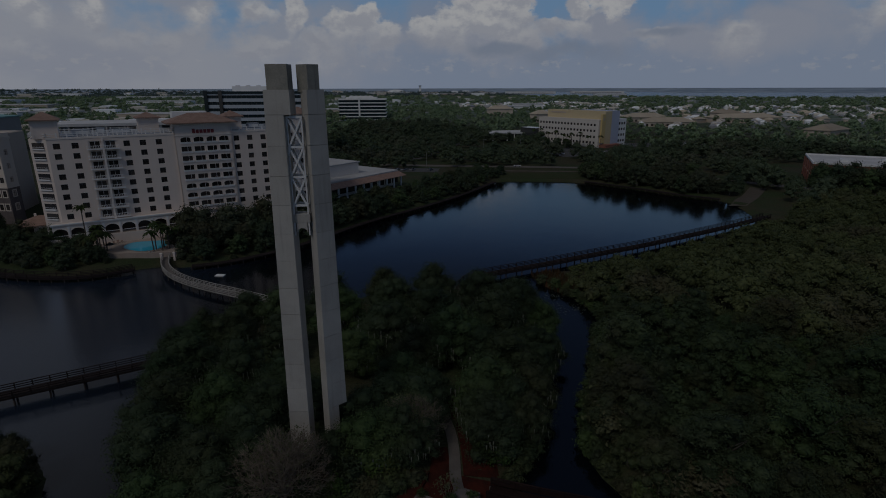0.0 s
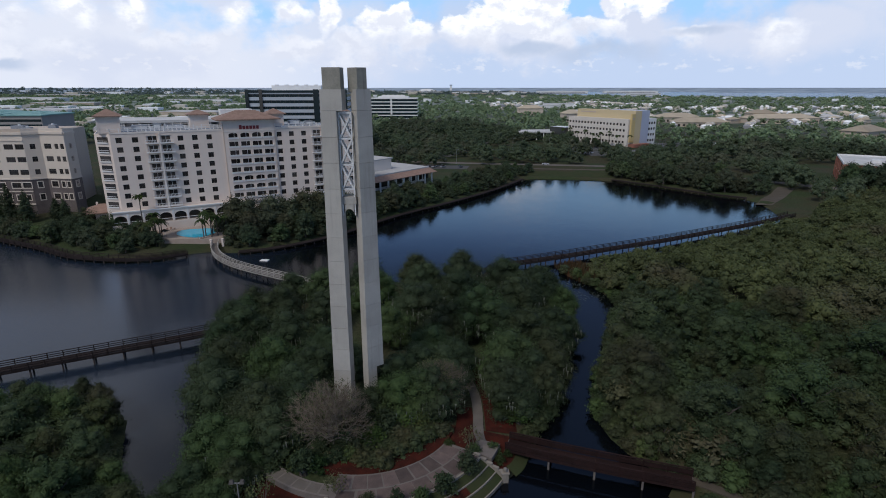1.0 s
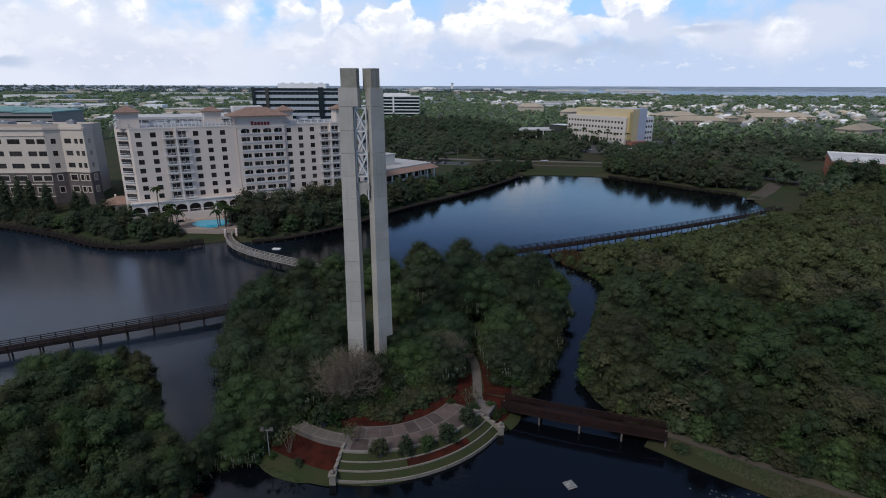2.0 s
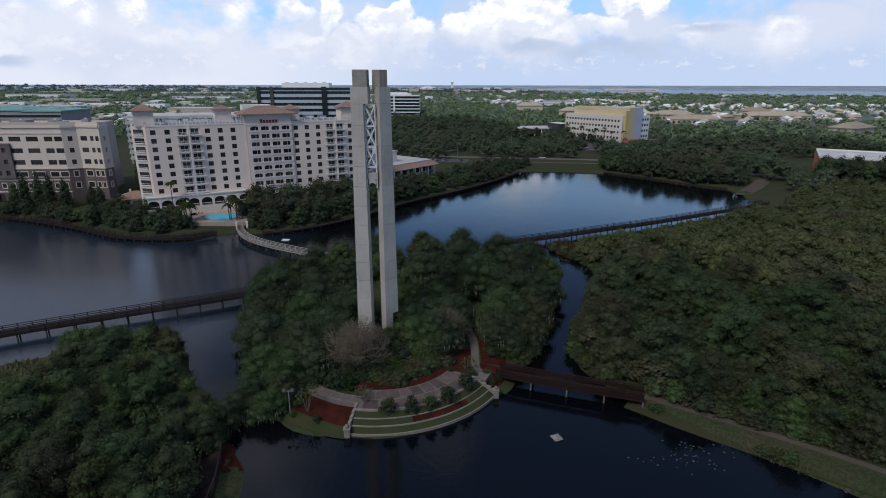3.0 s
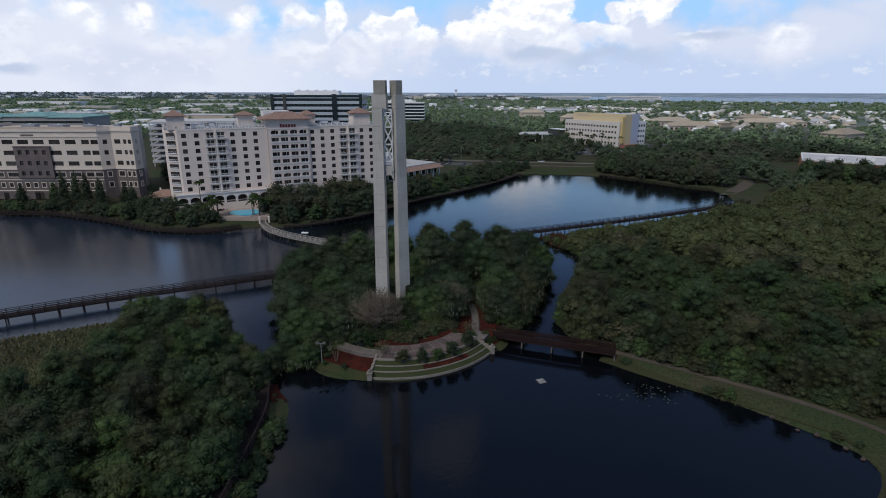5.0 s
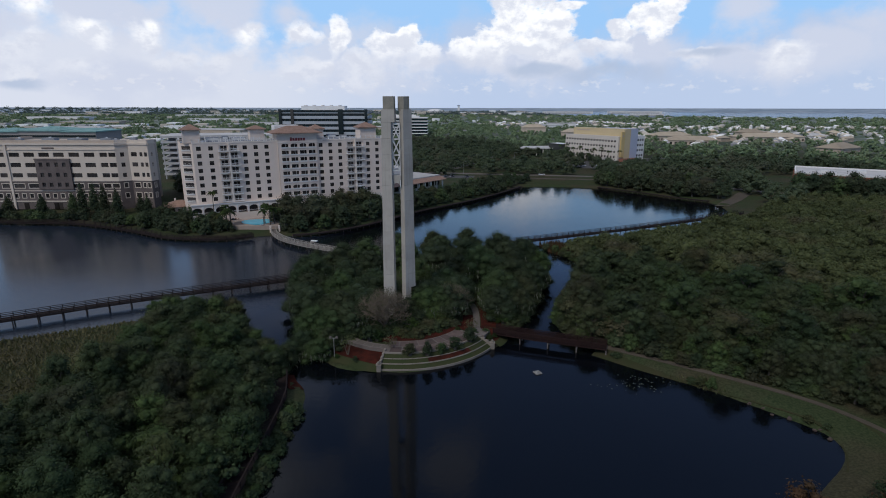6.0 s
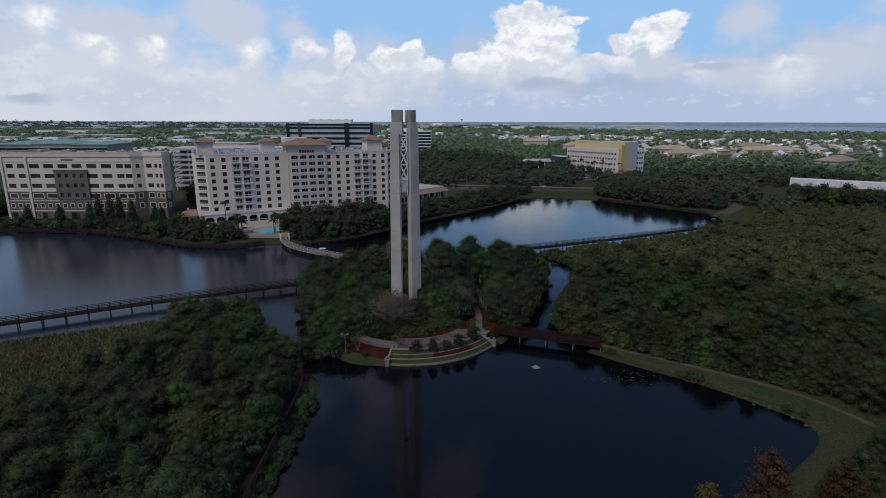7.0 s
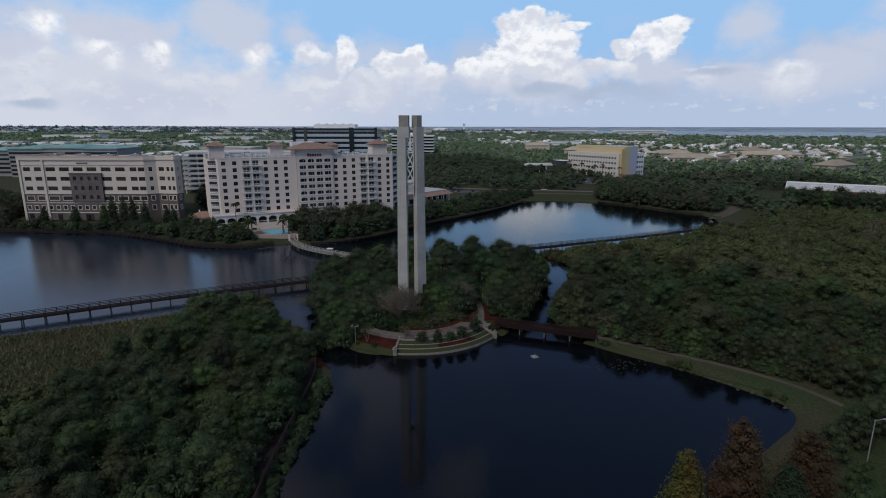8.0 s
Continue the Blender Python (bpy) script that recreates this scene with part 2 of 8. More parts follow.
def ground_material():
    """Grass and leaf litter near, dry patches; far land has haze put into its colour."""
    mat = bpy.data.materials.new("ground")
    mat.use_nodes = True
    n = Nodes(mat.node_tree)
    place = n.add("NewGeometry").outputs["Position"]
    patch = n.ramp(n.noise(place, 0.06, 4.0), 0.38, 0.62)
    grain = n.ramp(n.noise(place, 2.5, 5.0, 0.65), 0.3, 0.7)
    grass = n.mix(grain, rgb(0.020, 0.032, 0.013), rgb(0.046, 0.058, 0.026))
    litter = n.mix(grain, rgb(0.036, 0.027, 0.018), rgb(0.076, 0.058, 0.038))
    colour = n.mix(n.math("MULTIPLY", patch, 0.6), grass, litter)
    # distant built-up land: roofs, roads and gardens too small to tell apart, paled in colour for haze
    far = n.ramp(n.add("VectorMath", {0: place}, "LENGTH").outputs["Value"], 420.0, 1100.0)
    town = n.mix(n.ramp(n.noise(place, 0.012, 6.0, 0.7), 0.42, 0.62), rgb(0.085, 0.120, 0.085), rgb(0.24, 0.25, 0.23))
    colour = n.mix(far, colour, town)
    # outermost land turns blue-grey: haze painted into the ground colour
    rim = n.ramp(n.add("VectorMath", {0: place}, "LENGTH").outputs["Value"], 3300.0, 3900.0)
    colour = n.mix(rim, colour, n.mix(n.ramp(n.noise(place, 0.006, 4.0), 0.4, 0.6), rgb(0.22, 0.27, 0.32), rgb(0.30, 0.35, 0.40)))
    shader = n.add("BsdfPrincipled", {"Base Color": colour, "Roughness": 0.95, "Specular IOR Level": 0.1})
    relief = n.add("Bump", {"Strength": 0.5, "Distance": 0.1, "Height": n.noise(place, 6.0, 4.0)})
    n.put(shader.inputs["Normal"], relief.outputs[0])
    n.add("OutputMaterial", {"Surface": shader.outputs[0]})
    return mat


def glass_material(name, tint):
    """Dark window glass before unlit rooms: glossy, with a pane-to-pane difference of drawn blinds."""
    mat = bpy.data.materials.new(name)
    mat.use_nodes = True
    n = Nodes(mat.node_tree)
    place = n.add("NewGeometry").outputs["Position"]
    chance = n.add("ObjectInfo").outputs["Random"]
    blind = n.ramp(chance, 0.35, 1.0, 0.0, 1.0)
    soft = n.ramp(n.noise(place, 1.4, 2.0), 0.4, 0.7, 0.0, 0.4)
    colour = n.mix(n.math("ADD", n.math("MULTIPLY", blind, 0.35), n.math("MULTIPLY", soft, 0.1)), rgb(*tint), rgb(0.16, 0.135, 0.115))
    shader = n.add("BsdfPrincipled", {"Base Color": colour, "Roughness": 0.12, "IOR": 1.45, "Specular IOR Level": 0.4})
    n.add("OutputMaterial", {"Surface": shader.outputs[0]})
    return mat


GROUND = ground_material()
WATER = water_material("lake_water", (0.0015, 0.0022, 0.0034), 0.06, 0.02, True)
BAY = water_material("bay_water", (0.05, 0.075, 0.10), 0.3, 0.25)
POOL = water_material("pool_water", (0.04, 0.30, 0.42), 0.03, 0.03)
OAK = foliage("oak_leaves", (0.020, 0.034, 0.019), (0.072, 0.098, 0.052), (0.060, 0.056, 0.040), 0.2)
WOOD_LEAF = foliage("thicket_leaves", (0.022, 0.036, 0.020), (0.082, 0.108, 0.054), (0.070, 0.056, 0.040), 0.45)
MARSH_LEAF = foliage("marsh_leaves", (0.044, 0.058, 0.026), (0.122, 0.140, 0.058), (0.108, 0.088, 0.060), 0.65, 0.07, False)
PARK_LEAF = foliage("park_leaves", (0.026, 0.042, 0.028), (0.090, 0.114, 0.066), (0.100, 0.088, 0.068), 0.4, 0.05)
GLADE_LEAF = foliage("glade_leaves", (0.034, 0.054, 0.034), (0.110, 0.140, 0.078), (0.115, 0.102, 0.078), 0.45, 0.05, False)
# distance haze is mixed into these leaf colours as blue-grey
HAZY_LEAF = foliage("hazy_horizon_leaves", (0.070, 0.098, 0.098), (0.120, 0.152, 0.148), (0.11, 0.125, 0.12), 0.3, 0.01, False)
# lighter than the near leaves: sunlight on the town put into the colour
FAR_SUNLIT_LEAF = foliage("far_sunlit_leaves", (0.115, 0.172, 0.110), (0.235, 0.300, 0.165), (0.170, 0.180, 0.130), 0.4, 0.02, False)
CYPRESS = foliage("cypress_leaves", (0.050, 0.050, 0.018), (0.105, 0.102, 0.036), (0.120, 0.062, 0.028), 0.7, 0.25)
RUST_CYPRESS = foliage("rust_cypress_leaves", (0.044, 0.028, 0.017), (0.092, 0.056, 0.031), (0.088, 0.040, 0.023), 0.8, 0.25)
REED = foliage("reed_blades", (0.070, 0.070, 0.036), (0.140, 0.128, 0.064), (0.145, 0.112, 0.072), 0.7, 0.1, False)
PALM_LEAF = foliage("palm_leaves", (0.016, 0.030, 0.010), (0.055, 0.080, 0.026), (0.10, 0.085, 0.04), 0.3)
HEDGE = foliage("hedge_leaves", (0.020, 0.040, 0.014), (0.058, 0.088, 0.032), (0.08, 0.08, 0.03), 0.2)
MOSS = material("hanging_moss", (0.17, 0.18, 0.14), (0.10, 0.11, 0.08), 0.95)
BARK = material("bark", (0.11, 0.095, 0.08), (0.05, 0.04, 0.035), 0.95, 1.5, 12, 0.8, 0.6, 14)
TWIG = material("bare_twigs", (0.165, 0.132, 0.098), (0.095, 0.076, 0.058), 0.95, 1.5, 12, 0.8)
CONCRETE = material("tower_concrete", (0.44, 0.41, 0.365), (0.31, 0.29, 0.26), 0.85, 0.35, 9, 0.7, 0.25, 22, by_object=0.06, streak=0.35)
CAP = material("weathered_concrete", (0.33, 0.305, 0.255), (0.17, 0.165, 0.14), 0.9, 0.5, 6, 0.9, 0.3, 20, by_object=0.06, streak=0.7)
STEEL = material("painted_steel", (0.66, 0.65, 0.63), (0.50, 0.485, 0.465), 0.5, 0.8, 9, 0.6)
STUCCO = material("hotel_stucco", (0.70, 0.585, 0.50), (0.62, 0.515, 0.44), 0.85, 0.25, 6, 0.5, 0.1, 30, streak=0.08)
STUCCO_LIGHT = material("pale_stucco", (0.72, 0.63, 0.55), (0.63, 0.55, 0.48), 0.85, 0.25, 6, 0.5, 0.1, 30)
TRIM = material("white_trim", (0.72, 0.69, 0.66), (0.60, 0.57, 0.54), 0.7, 0.6, 8, 0.5)
ROOF_TILE = material("terracotta_tile", (0.29, 0.185, 0.140), (0.19, 0.115, 0.085), 0.85, 0.7, 7, 0.9, 0.5, 12)
ROOF_FLAT = material("flat_roof", (0.56, 0.54, 0.52), (0.40, 0.385, 0.37), 0.9, 0.12, 2, 0.9)
ROOF_GREY = material("grey_roof", (0.27, 0.29, 0.32), (0.17, 0.185, 0.20), 0.85, 0.12, 2, 0.9)
ROOF_MID = material("grey_membrane_roof", (0.44, 0.425, 0.41), (0.34, 0.325, 0.31), 0.9, 0.12, 2, 0.9)
GREY_WALL = material("grey_brown_wall", (0.30, 0.28, 0.265), (0.24, 0.22, 0.205), 0.85, 0.2, 4, 0.6)
ROOF_TEAL = material("teal_roof", (0.20, 0.36, 0.34), (0.15, 0.29, 0.275), 0.7, 0.1, 2, 0.7)
OFFICE = material("office_cream", (0.62, 0.53, 0.44), (0.54, 0.46, 0.38), 0.85, 0.25, 6, 0.5, 0.1, 30, streak=0.06)
OFFICE_TAN = material("office_tan", (0.47, 0.385, 0.31), (0.41, 0.33, 0.265), 0.85, 0.25, 6, 0.5, streak=0.06)
STONE = material("brown_stone", (0.155, 0.125, 0.115), (0.095, 0.076, 0.070), 0.9, 0.4, 3.5, 0.9, 0.5, 6)
GLASS = glass_material("window_glass", (0.024, 0.021, 0.020))
BRONZE = material("dark_bronze_frame", (0.055, 0.048, 0.042), (0.035, 0.030, 0.026), 0.5, 0.6, 8, 0.5)
BAND_GREY = material("grey_concrete_band", (0.42, 0.45, 0.48), (0.34, 0.365, 0.39), 0.8, 0.2, 5, 0.5)
GLASS_BLUE = glass_material("band_glass", (0.008, 0.020, 0.024))
CREAM = material("cream_render", (0.62, 0.56, 0.49), (0.54, 0.48, 0.42), 0.8, 0.2, 5, 0.5)
WHITE = material("white_render", (0.74, 0.72, 0.69), (0.62, 0.60, 0.57), 0.8, 0.2, 5, 0.5, streak=0.08)
YELLOW = material("yellow_render", (0.58, 0.43, 0.19), (0.51, 0.37, 0.16), 0.8, 0.15, 5, 0.5)
OCHRE = material("ochre_render", (0.56, 0.45, 0.27), (0.49, 0.39, 0.23), 0.8, 0.15, 5, 0.5)
LAVENDER = material("pale_blue_panel", (0.42, 0.44, 0.52), (0.36, 0.38, 0.46), 0.6, 0.2, 5, 0.5)
BRICK = material("red_brick", (0.30, 0.125, 0.085), (0.20, 0.08, 0.055), 0.9, 0.4, 5, 0.9)
BEIGE = material("beige_wall", (0.56, 0.46, 0.36), (0.45, 0.36, 0.28), 0.85, 0.1, 2, 0.7, by_object=0.15)
HOUSE_ROOF = material("house_roof", (0.46, 0.38, 0.28), (0.32, 0.26, 0.19), 0.9, 0.1, 2, 0.7, by_object=0.35)
PLANK = material("weathered_timber", (0.030, 0.022, 0.021), (0.017, 0.013, 0.0125), 0.9, 0.8, 9, 0.9, 0.4, 12, spec=0.1, by_object=0.18)
BRIDGE = material("dark_red_timber", (0.028, 0.014, 0.013), (0.016, 0.010, 0.009), 0.9, 0.8, 9, 0.9, 0.4, 12, spec=0.1, by_object=0.18)
PLANK_PALE = material("pale_timber", (0.36, 0.33, 0.29), (0.24, 0.22, 0.19), 0.85, 0.8, 9, 0.9, by_object=0.12)
PILE = material("timber_pile", (0.09, 0.066, 0.052), (0.045, 0.035, 0.03), 0.9, 0.8, 9, 0.9, by_object=0.15)
MULCH = material("red_mulch", (0.074, 0.018, 0.012), (0.022, 0.010, 0.008), 0.98, 0.6, 10, 1.0, 0.8, 18, spec=0.04)
LAWN = material("lawn", (0.030, 0.044, 0.018), (0.050, 0.048, 0.024), 0.95, 0.35, 9, 0.9, 0.5, 16, spec=0.06)
DRY_LAWN = material("bank_lawn", (0.030, 0.040, 0.017), (0.052, 0.042, 0.024), 0.95, 0.3, 7, 0.9, 0.5, 16, spec=0.06)
PAVER = material("pink_paving", (0.125, 0.088, 0.077), (0.062, 0.045, 0.041), 0.85, 0.7, 8, 0.9, 0.3, 16, by_object=0.3)
JOINT = material("pale_concrete", (0.165, 0.138, 0.122), (0.11, 0.094, 0.084), 0.85, 0.7, 9, 0.8, 0.2, 16, by_object=0.08)
WALK = material("worn_walk", (0.135, 0.115, 0.098), (0.09, 0.076, 0.065), 0.9, 0.6, 9, 0.8, 0.2, 16)
STONE_PALE = material("cast_stone", (0.25, 0.218, 0.182), (0.15, 0.13, 0.11), 0.8, 0.7, 9, 0.7, 0.2, 16)
ASPHALT = material("asphalt", (0.075, 0.072, 0.07), (0.05, 0.048, 0.046), 0.9, 0.3, 9, 0.9)
SAND = material("sandy_path", (0.085, 0.068, 0.050), (0.050, 0.042, 0.030), 0.95, 0.3, 7, 0.9, 0.4, 12)
CAR_PAINT = material("car_paint", (0.45, 0.45, 0.46), (0.40, 0.40, 0.41), 0.3, 0.5, 5, 0.3, by_object=0.8)
RUBBER = material("rubber", (0.02, 0.02, 0.02), None, 0.8)
SIGN_RED = material("sign_red", (0.20, 0.028, 0.030), (0.16, 0.022, 0.024), 0.5, 0.5, 5, 0.4)
LAMP_GREY = material("lamp_metal", (0.26, 0.26, 0.255), (0.18, 0.18, 0.175), 0.5, 0.8, 9, 0.5, metal=0.2)
ROCK = material("bank_rock", (0.085, 0.06, 0.05), (0.045, 0.034, 0.03), 0.9, 0.8, 6, 0.9, 0.4, 10)
TERRACE = material("terrace_paving", (0.36, 0.29, 0.24), (0.26, 0.20, 0.165), 0.9, 0.5, 6, 0.7)
def roofs_material():
    """Small far roofs, each in its own tone."""
    mat = bpy.data.materials.new("far_roofs")
    mat.use_nodes = True
    n = Nodes(mat.node_tree)
    chance = n.add("NewGeometry").outputs["Random Per Island"]
    ramp = n.add("ValToRGB", {0: chance})
    ramp.color_ramp.interpolation = "CONSTANT"
    tones = ((0.0, (0.40, 0.38, 0.36)), (0.2, (0.50, 0.44, 0.36)), (0.4, (0.26, 0.26, 0.27)), (0.5, (0.58, 0.52, 0.43)), (0.66, (0.40, 0.35, 0.29)), (0.74, (0.80, 0.79, 0.77)))
    while len(ramp.color_ramp.elements) < len(tones):
        ramp.color_ramp.elements.new(0.5)
    for e, (at, tone) in zip(ramp.color_ramp.elements, tones):
        e.position, e.color = at, rgb(*tone)
    shader = n.add("BsdfPrincipled", {"Base Color": ramp.outputs[0], "Roughness": 0.85})
    n.add("OutputMaterial", {"Surface": shader.outputs[0]})
    return mat


FAR_ROOFS = roofs_material()
LILY = material("lily_leaf", (0.058, 0.070, 0.055), (0.04, 0.05, 0.038), 0.6, 0.8, 6, 0.7)
RAFT = material("raft_boards", (0.28, 0.275, 0.265), (0.14, 0.135, 0.125), 0.85, 1.0, 9, 0.9)


# ---- mesh tools ----
class Shape:
    """Vertices and faces of one mesh."""

    def __init__(self):
        self.verts, self.faces = [], []

    def poly(self, points):
        k = len(self.verts)
        self.verts += [tuple(p) for p in points]
        self.faces.append(tuple(range(k, k + len(points))))
        return self

    def box(self, x0, x1, y0, y1, z0, z1):
        k = len(self.verts)
        self.verts += [(x, y, z) for z in (z0, z1) for x, y in ((x0, y0), (x1, y0), (x1, y1), (x0, y1))]
        self.faces += [tuple(k + i for i in f) for f in ((3, 2, 1, 0), (4, 5, 6, 7), (0, 1, 5, 4), (1, 2, 6, 5), (2, 3, 7, 6), (3, 0, 4, 7))]
        return self

    def prism(self, outline, z0, z1, top=None):
        """An upright body on an outline (counter-clockwise); top: another outline for the upper face."""
        k, n, top = len(self.verts), len(outline), top or outline
        self.verts += [(x, y, z0) for x, y in outline] + [(x, y, z1) for x, y in top]
        self.faces += [tuple(range(k + n - 1, k - 1, -1)), tuple(range(k + n, k + 2 * n))]
        self.faces += [(k + i, k + (i + 1) % n, k + n + (i + 1) % n, k + n + i) for i in range(n)]
        return self

    def tube(self, a, b, r0, r1=None, sides=6):
        a, b, k = Vector(a), Vector(b), len(self.verts)
        r1 = r0 if r1 is None else r1
        turn = (b - a).to_track_quat("Z", "Y")
        for centre, r in ((a, r0), (b, r1)):
            for i in range(sides):
                w = 2 * math.pi * i / sides
                self.verts.append(tuple(centre + turn @ Vector((math.cos(w) * r, math.sin(w) * r, 0))))
        self.faces += [(k + i, k + (i + 1) % sides, k + sides + (i + 1) % sides, k + sides + i) for i in range(sides)]
        self.faces += [tuple(range(k + sides - 1, k - 1, -1)), tuple(range(k + sides, k + 2 * sides))]
        return self

    def beam(self, a, b, wide, tall):
        """A straight bar of rectangular section between two points, its sides upright."""
        a, b = Vector(a), Vector(b)
        ahead = (b - a).normalized()
        side = ahead.cross(Vector((0, 0, 1)))
        side = side.normalized() if side.length > 1e-4 else Vector((1, 0, 0))
        up = side.cross(ahead)
        k = len(self.verts)
        for end in (a, b):
            for s, u in ((-1, -1), (1, -1), (1, 1), (-1, 1)):
                self.verts.append(tuple(end + side * s * wide / 2 + up * u * tall / 2))
        self.faces += [tuple(k + i for i in f) for f in ((3, 2, 1, 0), (4, 5, 6, 7), (0, 1, 5, 4), (1, 2, 6, 5), (2, 3, 7, 6), (3, 0, 4, 7))]
        return self

    def holed(self, x0, x1, z0, z1, y, depth, holes):
        """An upright wall face at y with rectangular holes (x0, x1, z0, z1) and their reveals, of that depth behind it."""
        xs = sorted({x0, x1, *(v for h in holes for v in h[:2])})
        zs = sorted({z0, z1, *(v for h in holes for v in h[2:])})
        for a, b in zip(xs, xs[1:]):
            start = None
            for c, d in zip(zs, zs[1:]):
                mx, mz = (a + b) / 2, (c + d) / 2
                hole = any(h[0] < mx < h[1] and h[2] < mz < h[3] for h in holes)
                if not hole:
                    self.poly([(a, y, c), (b, y, c), (b, y, d), (a, y, d)])
        for a, b, c, d in holes:
            e = y + depth
            self.poly([(a, y, c), (a, e, c), (b, e, c), (b, y, c)]).poly([(a, y, d), (b, y, d), (b, e, d), (a, e, d)])
            self.poly([(a, y, c), (a, y, d), (a, e, d), (a, e, c)]).poly([(b, y, c), (b, e, c), (b, e, d), (b, y, d)])
        return self

    def lattice(self, xs, zs, y0, y1, solid_x, solid_z):
        """One closed upright grid of bars: the columns and rows of cells named are solid, all other cells are open."""
        base, k, full = len(self.verts), {}, lambda i, j: 0 <= i < len(xs) - 1 and 0 <= j < len(zs) - 1 and (i in solid_x or j in solid_z)

        def at(i, j, y):
            if (i, j, y) not in k:
                k[i, j, y] = base + len(k)
                self.verts.append((xs[i], (y0, y1)[y], zs[j]))
            return k[i, j, y]

        for i in range(len(xs) - 1):
            for j in range(len(zs) - 1):
                if not full(i, j):
                    continue
                a, b, c, d = (i, j), (i + 1, j), (i + 1, j + 1), (i, j + 1)
                self.faces.append((at(*a, 0), at(*b, 0), at(*c, 0), at(*d, 0)))
                self.faces.append((at(*d, 1), at(*c, 1), at(*b, 1), at(*a, 1)))
                for p, q, beside in ((a, b, (i, j - 1)), (b, c, (i + 1, j)), (c, d, (i, j + 1)), (d, a, (i - 1, j))):
                    if not full(*beside):
                        self.faces.append((at(*p, 1), at(*q, 1), at(*q, 0), at(*p, 0)))
        return self

    def hip(self, x0, x1, y0, y1, z0, z1, over=0.6, thick=0.25, ridge=None):
        """A hipped roof with eaves; the ridge runs along x."""
        x0, x1, y0, y1 = x0 - over, x1 + over, y0 - over, y1 + over
        half = (y1 - y0) / 2
        inset = min((x1 - x0) / 2 - 0.05, half if ridge is None else ridge)
        self.box(x0, x1, y0, y1, z0 - thick, z0)
        k = len(self.verts)
        ym = (y0 + y1) / 2
        self.verts += [(x0, y0, z0), (x1, y0, z0), (x1, y1, z0), (x0, y1, z0), (x0 + inset, ym, z1), (x1 - inset, ym, z1)]
        self.faces += [tuple(k + i for i in f) for f in ((0, 1, 5, 4), (1, 2, 5), (2, 3, 4, 5), (3, 0, 4))]
        return self

    def extend(self, other, m=None):
        k = len(self.verts)
        self.verts += [tuple(m @ Vector(v)) for v in other.verts] if m else other.verts
        self.faces += [tuple(k + i for i in f) for f in other.faces]
        return self


def mesh_of(name, shape, mat, smooth=False):
    me = bpy.data.meshes.new(name)
    me.from_pydata(shape.verts, [], shape.faces)
    me.materials.append(mat)
    if smooth:
        me.polygons.foreach_set("use_smooth", [True] * len(me.polygons))
    me.update()
    return me


def part(name, shape, mat, parent, label="", smooth=False):
    """One mesh object under a thing or part; shape may be a ready mesh."""
    ob = new(name, shape if isinstance(shape, bpy.types.Mesh) else mesh_of(name, shape, mat, smooth))
    ob.parent = parent
    return tagged(ob, label)


def thing(name, label, category, m=None, group="", kind=""):
    ob = new(name)
    ob.empty_display_size = 0.3
    if m is not None:
        ob.matrix_world = m
    return tagged(ob, label, category, group, kind)


def solid(name, shape, mat, label, category, kind="", group="", smooth=False, m=None):
    """A top-level thing or piece of the setting that is one mesh."""
    ob = new(name, mesh_of(name, shape, mat, smooth))
    if m is not None:
        ob.matrix_world = m
    return tagged(ob, label, category, group, kind)


# ---- lie of the land ----
SHORE = [(-420, 128), (-260, 119), (-198, 115.5), (-160, 111), (-143, 111), (-121, 100.5), (-105, 92), (-95, 84.8), (-85, 82), (-76, 80.6), (-67, 82), (-61, 87),
         (-54, 89), (-48, 87), (-37, 91), (-20, 106), (-3, 134), (21.7, 160), (44, 189.5), (62.5, 220), (76, 222), (111, 215), (131, 193), (144, 174), (158, 163),
         (153, 137), (144, 119), (125, 105), (105, 94.5), (85, 84.5), (70, 78), (58, 74), (50, 73), (48.2, 68), (50, 62), (53.5, 56), (55.5, 48), (56, 41), (52, 34), (48.5, 26), (44.3, 16), (39.3, 6), (37.4, -2.6), (38.4, -9), (42.2, -15),
         (45, -20), (49.5, -24.8), (54, -29), (58.2, -32.8), (63.8, -38.8), (68, -43.6), (71, -47.6), (70.6, -51.4), (68, -54.8), (62.8, -58.8), (56, -64), (50, -69), (44, -73.5), (38, -80), (26, -98), (5, -102),
         (-12, -88), (-15.3, -71), (-15, -60), (-14, -48), (-13.4, -36), (-15, -31), (-19, -27), (-25, -20), (-31, -10), (-36, 2), (-46, 7), (-60, 1), (-80, -9),
         (-112, -24), (-200, -62), (-420, -130)]
ISLAND = [(-14.5, -19.5), (-9, -25), (-1.4, -25.4), (3.2, -26.2), (8.4, -25), (13.8, -22.2), (17.7, -19.2), (21.2, -15.8), (24, -13), (25.2, -9), (29, -4), (32.2, 2), (33.4, 8),
          (36, 14), (41, 26), (43, 40), (41, 52), (30, 60), (12, 61), (-6, 58), (-17, 52), (-25, 40), (-29, 24), (-26, 8), (-22, -4), (-18.5, -13)]


def inside(px, py, loop):
    """Which of the places lie inside a closed outline."""
    res = np.zeros(np.shape(px), bool)
    for (ax, ay), (bx, by) in zip(loop, loop[1:] + loop[:1]):
        if ay != by:
            res ^= ((ay > py) != (by > py)) & (px < (bx - ax) * (py - ay) / (by - ay) + ax)
    return res


def edge_distance(px, py, loop):
    best = np.full(np.shape(px), 1e9)
    for (ax, ay), (bx, by) in zip(loop, loop[1:] + loop[:1]):
        dx, dy = bx - ax, by - ay
        k = np.clip(((px - ax) * dx + (py - ay) * dy) / (dx * dx + dy * dy), 0, 1)
        best = np.minimum(best, np.hypot(px - ax - k * dx, py - ay - k * dy))
    return best


